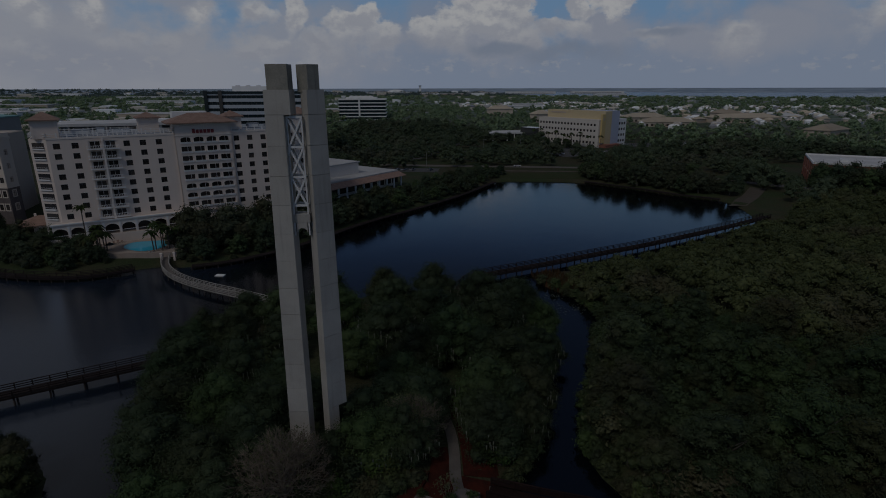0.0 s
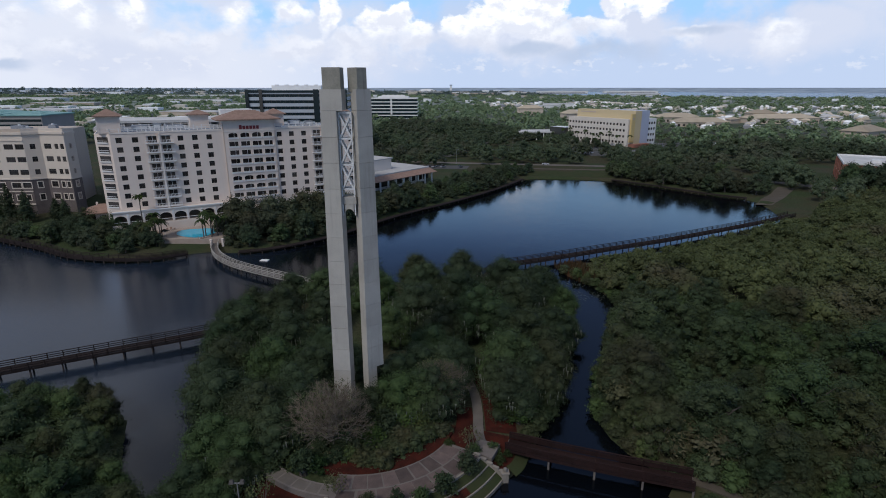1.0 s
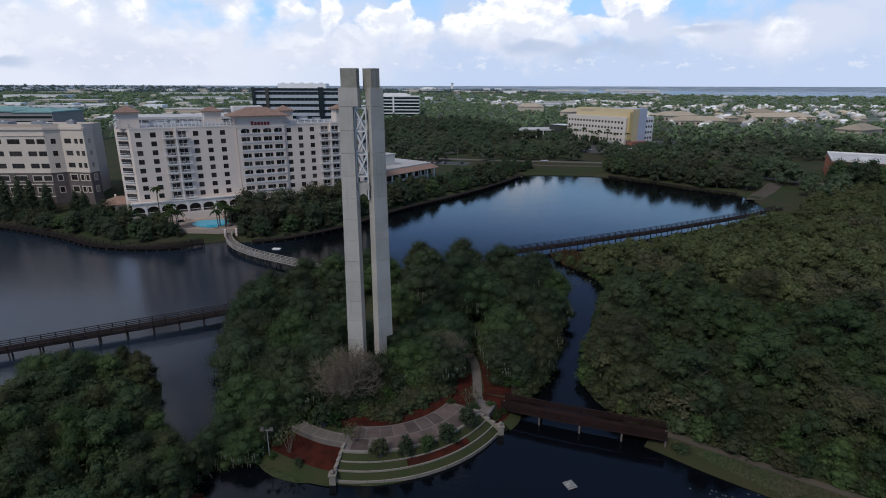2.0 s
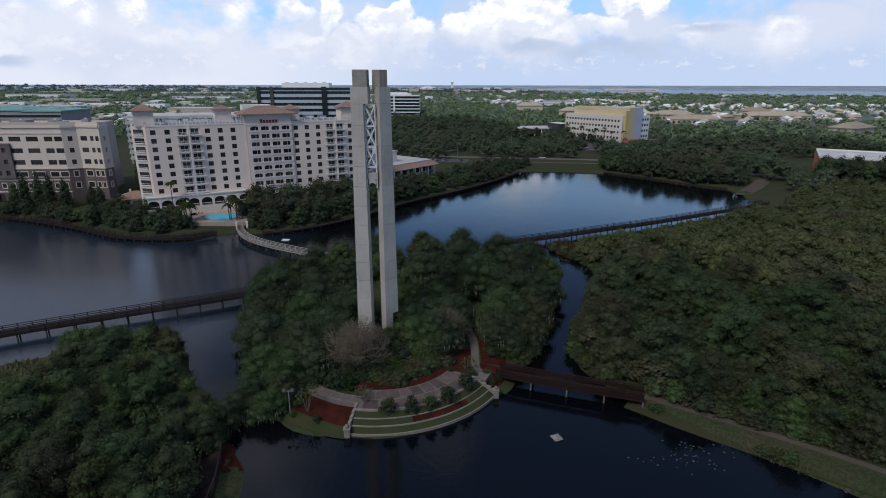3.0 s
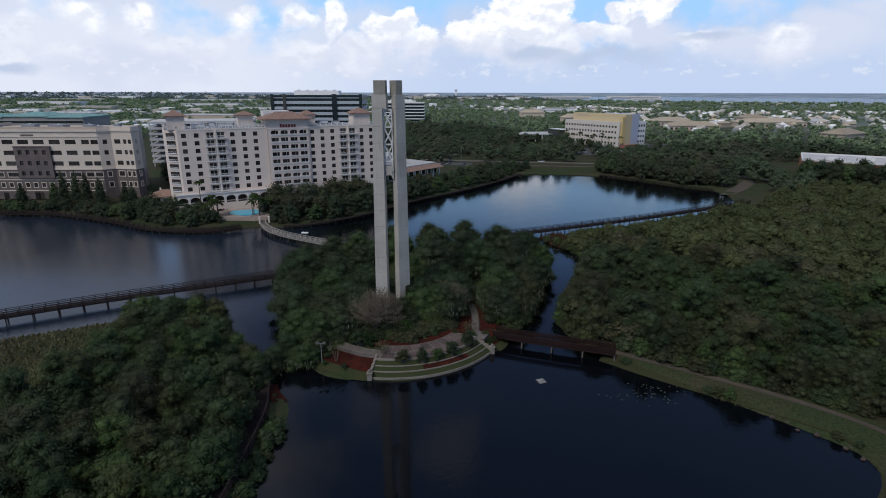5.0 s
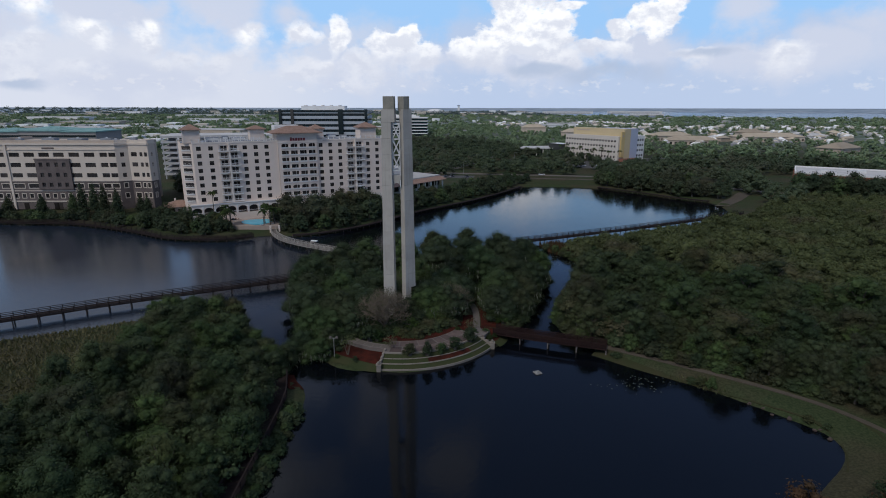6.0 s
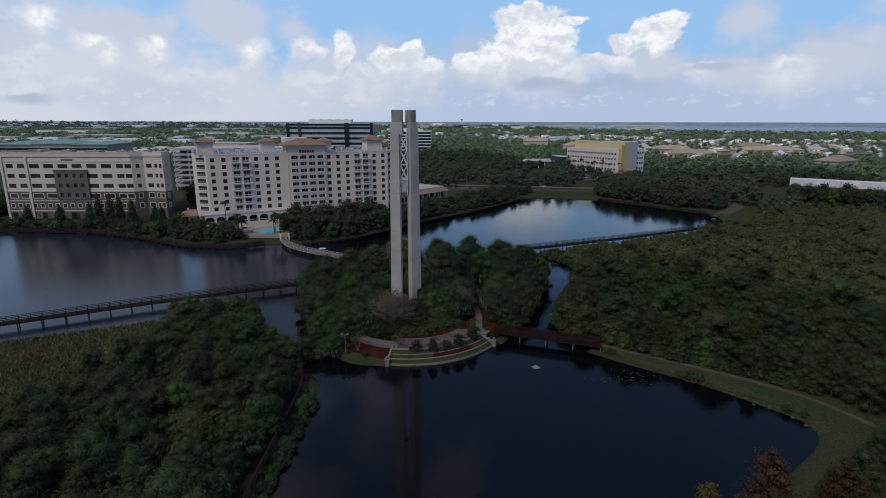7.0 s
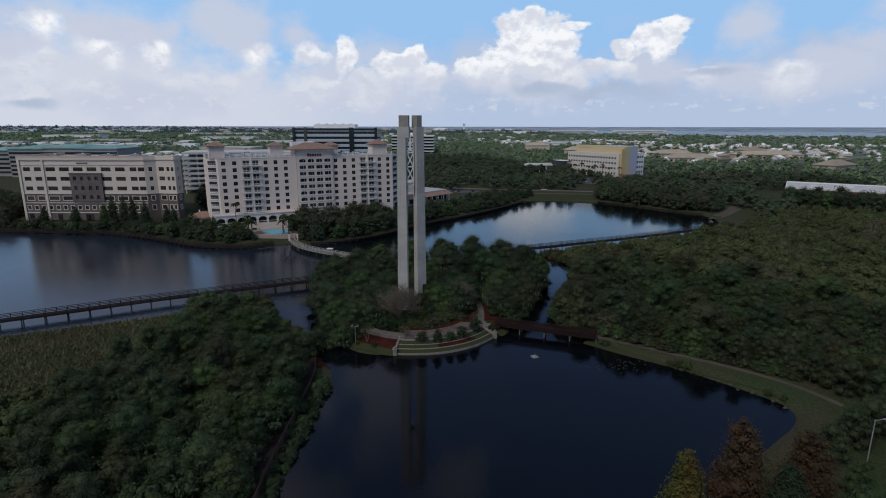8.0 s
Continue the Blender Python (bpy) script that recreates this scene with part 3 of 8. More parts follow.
def rounded(loop, times=2):
    """Corner cutting: a smoother outline."""
    for _ in range(times):
        loop = [p for a, b in zip(loop, loop[1:] + loop[:1]) for p in ((a[0] * 0.75 + b[0] * 0.25, a[1] * 0.75 + b[1] * 0.25), (a[0] * 0.25 + b[0] * 0.75, a[1] * 0.25 + b[1] * 0.75))]
    return loop


SHORE_LINE, ISLAND_LINE = rounded(SHORE, 1), rounded(ISLAND, 1)


def inland(px, py):
    """Metres from the water's edge, on land above 0."""
    px, py = np.asarray(px, float), np.asarray(py, float)
    wet = inside(px, py, SHORE_LINE) & ~inside(px, py, ISLAND_LINE)
    far = np.minimum(edge_distance(px, py, SHORE_LINE), edge_distance(px, py, ISLAND_LINE))
    return np.where(wet, -far, far)


def land_height(px, py):
    px, py = np.asarray(px, float), np.asarray(py, float)
    d = inland(px, py)
    on_island = inside(px, py, ISLAND_LINE)
    z = np.where(d < 0, np.maximum(d * 0.6, -2.5), 1.3 * (1 - np.exp(-np.maximum(d, 0) / 1.6)))
    rise = np.clip((d - 8) / 22, 0, 1)
    z = z + np.where(on_island, 0.9 * np.clip((d - 4) / 8, 0, 1), 1.6 * rise * rise * (3 - 2 * rise))
    far = np.hypot(px, py)
    z = z + 24 * np.clip((far - 3800) / 900, 0, 1) ** 2
    z = np.where(z > 0.4, z + np.sin(px * 0.31 + 2 * np.sin(py * 0.17)) * np.sin(py * 0.27 + 1.3 * np.sin(px * 0.21)) * 0.08, z)
    bay = (py > 2500 - 0.42 * (px - 900)) & (px > 650) & (far < 4620)
    return np.where(bay, -2.0, z)


def height(x, y):
    return float(land_height(x, y))


def build_ground():
    def axis(lo, hi, step, end):
        mid = list(np.arange(lo, hi + 0.1, step))
        out, d, v = [], step, hi
        while v < end:
            d *= 1.14
            v = min(v + d, end)
            out.append(v)
        back, d, v = [], step, lo
        while v > -end:
            d *= 1.14
            v = max(v - d, -end)
            back.append(v)
        return np.array(back[::-1] + mid + out)

    xs, ys = axis(-215, 175, 1.5, 4750), axis(-112, 235, 1.5, 4750)
    gx, gy = np.meshgrid(xs, ys)
    gz = land_height(gx, gy)
    nx, ny = len(xs), len(ys)
    me = bpy.data.meshes.new("ground")
    verts = np.stack([gx, gy, gz], -1).reshape(-1, 3)
    idx = np.arange(nx * ny).reshape(ny, nx)
    quads = np.stack([idx[:-1, :-1], idx[:-1, 1:], idx[1:, 1:], idx[1:, :-1]], -1).reshape(-1, 4)
    me.vertices.add(len(verts))
    me.vertices.foreach_set("co", verts.astype(np.float32).ravel())
    me.loops.add(quads.size)
    me.loops.foreach_set("vertex_index", quads.astype(np.int32).ravel())
    me.polygons.add(len(quads))
    me.polygons.foreach_set("loop_start", np.arange(0, quads.size, 4, dtype=np.int32))
    me.polygons.foreach_set("use_smooth", np.ones(len(quads), bool))
    me.materials.append(GROUND)
    me.update(calc_edges=True)
    tagged(new("ground", me), "grassy ground with leaf litter and lake basins, far land coloured as if hazy", "ground", kind="structure")


build_ground()
solid("water", Shape().box(-419, 170, -111, 228, -0.35, 0.0), WATER, "calm dark lake water reflecting the sky", "water", kind="structure")
solid("bay_water", Shape().box(450, 4700, 400, 4700, -0.5, -0.1), BAY, "distant pale blue bay on the horizon", "water", kind="structure")


# ---- bell tower ----
def build_tower():
    tower = thing("bell_tower", "tall bell tower of two grey concrete pylons joined by steel bracing", "tower", pose(0, 0, 0))
    top, shoulder = 51.75, 49.05
    joints = [shoulder] + [46.35 - 3.42 * k for k in range(13)]

    def pylon(name, low, high, cap, notch=None, short=None):
        body = part(name, Shape().prism([(x * 0.96 + sum(p[0] for p in low) / len(low) * 0.04, y) for x, y in low], 1.6, 2.4), CONCRETE, tower)
        for k, z1 in enumerate(joints):
            z0 = joints[k + 1] if k + 1 < len(joints) else 1.7
            f0, f1 = (shoulder - z0) / shoulder, (shoulder - z1) / shoulder
            lo = [(a[0] * f0 + b[0] * (1 - f0), a[1] * f0 + b[1] * (1 - f0)) for a, b in zip(low, high)]
            hi = [(a[0] * f1 + b[0] * (1 - f1), a[1] * f1 + b[1] * (1 - f1)) for a, b in zip(low, high)]
            if notch and k == 0:
                lo, hi = notch(lo), notch(hi)
            if short and z1 < short[0] + 0.2:
                lo, hi = short[1](lo), short[1](hi)
            part("concrete_panel", Shape().prism(lo, z0 + 0.035, z1, hi), CONCRETE, body)
        part("pylon_head", Shape().prism(cap, shoulder - 0.3, top), CAP, body, "weathered stained concrete head")
        return body

    # outlines counter-clockwise, seen from above: front face towards the pond
    left_low = [(-2.75, -1.55), (-0.12, -1.75), (0.12, 0.7), (-2.5, 0.9)]
    left_high = [(-2.25, -1.3), (-0.22, -1.45), (0.0, 0.75), (-2.0, 0.9)]
    pylon("pylon", left_low, left_high, [(-1.85, -1.15), (0.5, -1.3), (0.7, 0.6), (-1.65, 0.75)],
          lambda o: [o[0], (o[1][0] + 0.8, o[1][1]), (o[2][0] + 0.8, o[2][1]), o[3]])
    right_low = [(1.5, 0.15), (2.5, -1.5), (4.75, 0.2), (4.0, 1.5), (1.9, 1.6)]
    right_high = [(1.55, 0.2), (2.45, -1.2), (4.2, 0.2), (3.6, 1.4), (1.8, 1.5)]
    pylon("pylon", right_low, right_high, [(1.25, 0.2), (2.6, -0.9), (3.75, 0.0), (3.3, 1.2), (1.7, 1.3)],
          None, (8.9, lambda o: [o[0], o[1], (o[1][0] * 0.45 + o[2][0] * 0.55, o[1][1] * 0.45 + o[2][1] * 0.55), (o[3][0] - 0.9, o[3][1]), o[4]]))
    # steel bracing between the pylons
    x0, x1 = -0.12, 1.68
    for depth in (-0.75, 0.75):
        frame_part = part("steel_frame", Shape().box(x0, x0 + 0.16, depth - 0.08, depth + 0.08, 32.3, 46.2).box(x1 - 0.16, x1, depth - 0.08, depth + 0.08, 32.3, 46.2), STEEL, tower)
        for z in (46.1, 42.75, 39.3, 35.95):
            part("cross_bar", Shape().box(x0, x1, depth - 0.09, depth + 0.09, z - 0.12, z + 0.12), STEEL, frame_part)
        for z in (46.0, 42.65, 39.2):
            part("diagonal_brace", Shape().beam((x0 + 0.1, depth + 0.02, z), (x1 - 0.1, depth + 0.02, z - 3.3), 0.18, 0.22), STEEL, frame_part)
            part("diagonal_brace", Shape().beam((x1 - 0.1, depth - 0.02, z), (x0 + 0.1, depth - 0.02, z - 3.3), 0.18, 0.22), STEEL, frame_part)
    for z in (46.1, 42.75, 39.3, 35.95):
        for x in (x0 + 0.08, x1 - 0.08):
            part("tie_bar", Shape().beam((x, -0.7, z), (x, 0.7, z), 0.12, 0.14), STEEL, tower)
    sill = Shape().box(x0 - 0.1, x1 + 0.1, -0.9, 0.9, 33.9, 34.9)
    part("lintel", sill, CONCRETE, tower, "grey concrete lintel")
    arch = Shape()
    for i in range(8):
        a0, a1 = math.pi * i / 8, math.pi * (i + 1) / 8
        cx, r, zb = (x0 + x1) / 2, 0.62, 32.6
        p0, p1 = (cx - r * math.cos(a0), zb + r * math.sin(a0)), (cx - r * math.cos(a1), zb + r * math.sin(a1))
        arch.poly([(p0[0], -0.88, p0[1]), (p1[0], -0.88, p1[1]), (p1[0], -0.88, 34.0), (p0[0], -0.88, 34.0)])
        arch.poly([(p0[0], 0.88, 34.0), (p1[0], 0.88, 34.0), (p1[0], 0.88, p1[1]), (p0[0], 0.88, p0[1])])
        arch.poly([(p0[0], -0.88, p0[1]), (p0[0], 0.88, p0[1]), (p1[0], 0.88, p1[1]), (p1[0], -0.88, p1[1])])
    part("arch_panel", arch, CONCRETE, tower)


build_tower()


# ---- vegetation ----
def ball(sub=1):
    bm = bmesh.new()
    bmesh.ops.create_icosphere(bm, subdivisions=sub, radius=1.0)
    v = np.array([tuple(x.co) for x in bm.verts])
    f = np.array([[x.index for x in face.verts] for face in bm.faces])
    bm.free()
    return v, f


BALL = ball(1)


def crown(rng, lobes, leaves, size, low=-0.35, hull=0.8, slim=0.55):
    """A crown: lobes (x, y, z, r) with a closed dark inside and many small bent leaf sprays round them. Returns vertices and faces (as triangles)."""
    lobes = np.array(lobes, float)
    verts, faces, k = [], [], 0
    if hull:
        bv, bf = BALL
        for c in lobes:
            v = bv * (c[3] * hull * (1 + rng.uniform(-0.14, 0.14, (len(bv), 1)))) * (1, 1, 0.85) + c[:3]
            verts.append(v)
            faces.append(bf + k)
            k += len(v)
    pick = rng.choice(len(lobes), int(leaves * 1.8), p=lobes[:, 3] ** 2 / (lobes[:, 3] ** 2).sum())
    d = rng.normal(size=(len(pick), 3))
    d /= np.linalg.norm(d, axis=1)[:, None]
    keep = d[:, 2] > low
    pick, d = pick[keep], d[keep]
    c = lobes[pick]
    stray = rng.random(len(pick)) < 0.34
    p = c[:, :3] + d * (c[:, 3] * np.where(stray, rng.uniform(1.05, 1.75, len(pick)), rng.triangular(0.68, 0.98, 1.3, len(pick))))[:, None] * (1, 1, 0.9)
    gap = np.linalg.norm(p[:, None, :] - lobes[None, :, :3], axis=2) / lobes[None, :, 3]
    keep = gap.min(1) > 0.66
    p, d = p[keep][:leaves], d[keep][:leaves]
    n = len(p)
    nrm = d * 0.75 + rng.normal(size=(n, 3)) * 0.5 + (0, 0, 0.5)
    nrm /= np.linalg.norm(nrm, axis=1)[:, None]
    t1 = np.cross(nrm, rng.normal(size=(n, 3)))
    t1 /= np.linalg.norm(t1, axis=1)[:, None]
    t2 = np.cross(nrm, t1)
    s = size * rng.uniform(0.6, 1.35, (n, 1))
    a, b = t1 * s, t2 * s * slim
    quad = np.stack([p - a, p - b * 0.9 + nrm * s * 0.18, p + a, p + b + nrm * s * 0.1], 1).reshape(-1, 3)
    tri = np.array([[0, 1, 2], [0, 2, 3]])[None] + (np.arange(n) * 4)[:, None, None] + k
    verts.append(quad)
    faces.append(tri.reshape(-1, 3))
    return np.concatenate(verts), np.concatenate(faces)


def array_mesh(name, verts, faces, mat):
    me = bpy.data.meshes.new(name)
    me.vertices.add(len(verts))
    me.vertices.foreach_set("co", np.asarray(verts, np.float32).ravel())
    me.loops.add(faces.size)
    me.loops.foreach_set("vertex_index", np.asarray(faces, np.int32).ravel())
    me.polygons.add(len(faces))
    me.polygons.foreach_set("loop_start", np.arange(0, faces.size, 3, dtype=np.int32))
    me.materials.append(mat)
    me.update(calc_edges=True)
    return me


def lobes_of(rng, wide, tall, count, base=0.35):
    """Lobes of a broad crown: a ring of outer ones, and higher ones within."""
    out = []
    for i in range(count):
        f = i / count
        w = i * 2.39996 + rng.uniform(-0.3, 0.3)
        rad = wide / 2 * math.sqrt(f) * rng.uniform(0.6, 0.95)
        z = tall * (base + (0.92 - base) * (1 - f ** 1.5) * rng.uniform(0.55, 1.08))
        r = wide * rng.triangular(0.085, 0.15, 0.25) * min(1.0, (18 / count) ** 0.25)
        out.append((rad * math.cos(w), rad * math.sin(w), z - r * 0.4, r))
    return out


def trunk_shape(rng, tall, wide, r=0.3, limbs=6):
    """A trunk that forks into limbs, as one closed body."""
    t = Shape()

    def ring(centre, radius, sides):
        k = len(t.verts)
        t.verts += [(centre.x + radius * math.cos(2 * math.pi * i / sides), centre.y + radius * math.sin(2 * math.pi * i / sides), centre.z) for i in range(sides)]
        return list(range(k, k + sides))

    def join(a, b):
        t.faces.extend((a[i], a[(i + 1) % len(a)], b[(i + 1) % len(b)], b[i]) for i in range(len(a)))

    def close(a, tip):
        t.faces.extend((a[i], a[(i + 1) % len(a)], tip) for i in range(len(a)))

    fork = Vector((rng.uniform(-0.5, 0.5), rng.uniform(-0.5, 0.5), tall * 0.28))
    rows = [ring(Vector((0, 0, -0.4)), r * 1.5, 7), ring(Vector((0, 0, 0.5)), r * 1.1, 7), ring(fork, r * 0.85, 7)]
    join(rows[0], rows[1])
    join(rows[1], rows[2])
    t.verts.append(tuple(fork + Vector((0, 0, r * 0.5))))
    heart = len(t.verts) - 1
    close(rows[2], heart)
    for i in range(limbs):
        w = 2 * math.pi * i / limbs + rng.uniform(-0.4, 0.4)
        out = Vector((math.cos(w), math.sin(w), 0))
        mid = fork + out * wide * 0.16 + Vector((0, 0, tall * 0.22))
        end = mid + out * wide * 0.18 + Vector((0, 0, tall * rng.uniform(0.12, 0.3)))
        a, b = ring(fork + (mid - fork) * 0.12, r * 0.5, 5), ring(mid, r * 0.35, 5)
        close(a[::-1], heart)
        join(a, b)
        t.verts.append(tuple(end))
        close(b, len(t.verts) - 1)
    return t


class Kind:
    """A family of tree meshes of about 10 m, to be copied at many sizes."""

    def __init__(self, name, seed, count, leaf_mat, wide, tall, lobes, leaves, size, base=0.35, moss=0, slim=0.55, hull=0.8, branches=6):
        self.made = []
        for k in range(count):
            rng = np.random.default_rng(seed + k)
            heart = [] if branches else [(0, 0, tall * 0.42, wide * 0.36)]
            v, f = crown(rng, lobes_of(rng, wide, tall, lobes, base) + heart, leaves, size, slim=slim, hull=hull)
            trunk = mesh_of("trunk", trunk_shape(rng, tall, wide, limbs=branches), BARK)
            extra = None
            if moss:
                m = Shape()
                for i in range(moss):
                    w, rad = rng.uniform(0, 6.28), wide * rng.uniform(0.3, 0.47)
                    x, y, z, h = rad * math.cos(w), rad * math.sin(w), tall * rng.uniform(0.3, 0.55), rng.uniform(0.7, 2.0)
                    m.poly([(x - 0.13, y, z), (x + 0.13, y + 0.08, z), (x + 0.03, y, z - h)]).poly([(x, y - 0.13, z), (x + 0.05, y + 0.13, z), (x, y + 0.02, z - h * 0.8)])
                extra = mesh_of("hanging_moss", m, MOSS)
            self.made.append((array_mesh("crown", v, f, leaf_mat), trunk, extra))

    def plant(self, name, label, x, y, scale=(1, 1, 1), turn=0.0, variant=0, group="", z=None):
        crown_me, trunk_me, extra = self.made[variant % len(self.made)]
        t = thing(name, label, "tree", group=group)
        t.matrix_world = Matrix.LocRotScale((x, y, height(x, y) - 0.1 if z is None else z), Euler((0, 0, turn)), scale)
        part("trunk", trunk_me, None, t)
        part("crown", crown_me, None, t)
        if extra:
            tagged(part("hanging_moss", extra, None, t), kind="stuff")
        return t


NEAR_OAK = Kind("oak", 100, 6, OAK, 10.4, 9.6, 40, 9000, 0.16, 0.2, moss=60, slim=0.42, hull=0.8)
NEAR_WOOD = Kind("wood", 200, 8, WOOD_LEAF, 7.6, 9.0, 30, 4200, 0.17, 0.14, slim=0.42, hull=0.8)
SHORE_TREE = Kind("shore", 400, 6, PARK_LEAF, 9.0, 9.0, 24, 1700, 0.29, 0.2, hull=0.8)


def scatter(seed, area, gap, keep=None, tries=30000, limit=400, jitter=0.75):
    """Places inside an outline, no two nearer than gap."""
    rng = np.random.default_rng(seed)
    xs, ys = [p[0] for p in area], [p[1] for p in area]
    found = []
    cand = np.stack([rng.uniform(min(xs), max(xs), tries), rng.uniform(min(ys), max(ys), tries)], 1)
    cand = cand[inside(cand[:, 0], cand[:, 1], area)]
    if keep is not None:
        cand = cand[keep(cand[:, 0], cand[:, 1])]
    grid = {}
    for x, y in cand:
        i, j = int(x // gap), int(y // gap)
        if all((x - a) ** 2 + (y - b) ** 2 > gap * gap for di in (-1, 0, 1) for dj in (-1, 0, 1) for a, b in grid.get((i + di, j + dj), ())):
            grid.setdefault((i, j), []).append((x, y))
            found.append((float(x), float(y)))
            if len(found) >= limit:
                break
    return found


def grove(places, kind, name, label, group, seed, lo, hi, wide=(0.85, 1.2)):
    rng = random.Random(seed)
    for i, (x, y) in enumerate(places):
        s, w = rng.uniform(lo, hi) * rng.choice((1, 1, 1, 0.82, 1.12)), rng.uniform(*wide)
        kind.plant(name, label, x, y, (s * w, s * w, s), rng.uniform(0, 6.28), i, group)


def woods(name, places, seed, mat, tall, wide, lobes, leaves, size, label, lo=0.8, hi=1.2, base=0.3, protos=5):
    """Trees past counting, joined into one mesh."""
    rng = np.random.default_rng(seed)
    made = [crown(rng, lobes_of(rng, wide, tall, lobes, base), leaves, size) for _ in range(protos)]
    vs, fs, k = [], [], 0
    pts = np.array(places)
    ground = land_height(pts[:, 0], pts[:, 1])
    for i, (x, y) in enumerate(places):
        v, f = made[i % protos]
        s, a = rng.uniform(lo, hi), rng.uniform(0, 6.28)
        c, sn = math.cos(a) * s, math.sin(a) * s
        vs.append(np.stack([v[:, 0] * c - v[:, 1] * sn + x, v[:, 0] * sn + v[:, 1] * c + y, v[:, 2] * s * rng.uniform(0.85, 1.15) + ground[i]], 1))
        fs.append(f + k)
        k += len(v)
    return tagged(new(name, array_mesh(name, np.concatenate(vs), np.concatenate(fs), mat)), label, "trees", kind="stuff")


def fringe(line, lo, hi, gap, seed, depth=(0.2, 1.3)):
    """Places along a part of a shore line, a little way in from the water."""
    rng = random.Random(seed)
    out = []
    for (ax, ay), (bx, by) in zip(line, line[1:] + line[:1]):
        long = math.hypot(bx - ax, by - ay)
        for k in range(int(long / gap) + (rng.random() < (long / gap) % 1)):
            f = rng.random()
            x, y = ax + (bx - ax) * f, ay + (by - ay) * f
            if lo[0] < x < hi[0] and lo[1] < y < hi[1]:
                d = rng.uniform(*depth)
                nx, ny = (by - ay) / long * d, -(bx - ax) / long * d
                if float(inland(x + nx, y + ny)) < float(inland(x - nx, y - ny)):
                    nx, ny = -nx, -ny
                out.append((x + nx, y + ny))
    return out


def bushes(places, kind, name, label, group, seed, lo, hi):
    """Bushes without a stem to be seen: one mesh each."""
    rng = random.Random(seed)
    for i, (x, y) in enumerate(places):
        s = rng.uniform(lo, hi)
        ob = new(name, kind.made[i % len(kind.made)][0])
        ob.matrix_world = Matrix.LocRotScale((x, y, max(height(x, y), 0.0) - 0.15), Euler((0, 0, rng.uniform(0, 6.28))), (s * rng.uniform(0.9, 1.3), s * rng.uniform(0.9, 1.3), s * rng.uniform(0.7, 1.15)))
        tagged(ob, label, "bush", group)


# island: live oaks round the tower
ESTATES = [[(250, 590), (330, 520), (640, 560), (1000, 520), (1000, 1050), (600, 1120), (330, 980)], [(150, 1000), (330, 1010), (560, 1160), (480, 1420), (160, 1400)], [(-420, 560), (-250, 560), (-220, 760), (-420, 800)], [(-1000, 900), (-420, 900), (-420, 1150), (-1000, 1150)]]
ISLAND_OAKS = [(-25.2, 16, 0.85), (-26.6, 25, 0.9), (-22.6, 3, 0.85), (-25.6, 35, 0.85), (-19, -3, 1.0), (-22, 8, 0.95), (-14, 6, 0.9), (-23, 20, 0.95), (-14, 17, 0.85), (-19, 31, 0.9), (-9, 28, 0.85), (-6, 12, 0.8), (-12, 41, 0.9), (0, 38, 0.95), (-3, 49, 0.9),
               (4, 20, 0.85), (9, 29, 1.0), (11, 43, 0.95), (9, 52, 0.9), (20, 50, 1.0), (19, 35, 1.0), (21, 22, 1.15), (30, 45, 1.0), (30, 30, 1.1), (35, 38, 0.95), (29, 14, 1.05), (24.5, 6, 0.95),
               (12, 11, 0.85), (10, 3, 0.85), (-12, -8, 0.95), (-16.5, -12, 0.8), (10.5, -3.2, 0.8), (6.5, 2.5, 0.75), (-8, -2, 0.85), (-7, 5, 0.85), (-3, 7, 0.8), (24.5, -1, 0.75), (28, 4, 0.8), (26.5, 18, 0.9), (15, 20, 0.9), (37, 22, 0.8), (38, 46, 0.85), (-26, 30, 0.8), (-20, 44, 0.8), (-13.5, -13.5, 0.72), (-18, -17.5, 0.7), (-14.6, -20.2, 0.55), (-20.5, -22.5, 0.6), (-12.5, -17.2, 0.5), (-9.4, -11.0, 0.75), (7.5, -4.6, 0.8), (12.6, -3.4, 0.82), (3.6, -4.6, 0.62), (-6.6, -6.0, 0.8), (16, 8, 0.7), (23.5, 2.5, 0.7), (14.5, 3.5, 0.8)]
for i, (x, y, s) in enumerate(ISLAND_OAKS):
    NEAR_OAK.plant("live_oak", "spreading dark green live oak hung with grey moss", x, y, (s * 1.12, s * 1.12, s), i * 1.7, i, "live oaks on the island")

LEFT_WOOD = [(-15.5, -33), (-22, -27), (-29, -17), (-36, -4), (-46, 3), (-60, -3), (-80, -13), (-100, -24), (-108, -50), (-90, -110), (-21, -110), (-20.5, -60), (-19.5, -45)]
LEFT_NEAR = [(-19.6, -40), (-22.5, -30), (-29, -19), (-36, -6), (-46, -1), (-51, -6), (-52, -30), (-56, -60), (-44, -100), (-20, -100), (-18.8, -60)]
left_near = scatter(1, LEFT_NEAR, 4.1, limit=150)
grove(left_near, NEAR_WOOD, "bank_tree", "leafy green tree in the lakeside thicket", "trees of the western thicket", 2, 0.5, 0.92)
MARSH = [(-112, -22), (-82, -11), (-62, -2), (-54, -6), (-55, -18), (-56, -32), (-60, -46), (-72, -54), (-112, -64)]
left_far = [p for p in scatter(3, LEFT_WOOD, 4.6, limit=400) if not inside(np.array(p[0]), np.array(p[1]), LEFT_NEAR) and not inside(np.array(p[0]), np.array(p[1]), MARSH) and p[0] < -48]
woods("west_thicket", left_far, 4, MARSH_LEAF, 3.0, 6.5, 14, 560, 0.24, "dense olive and brown marsh thicket")

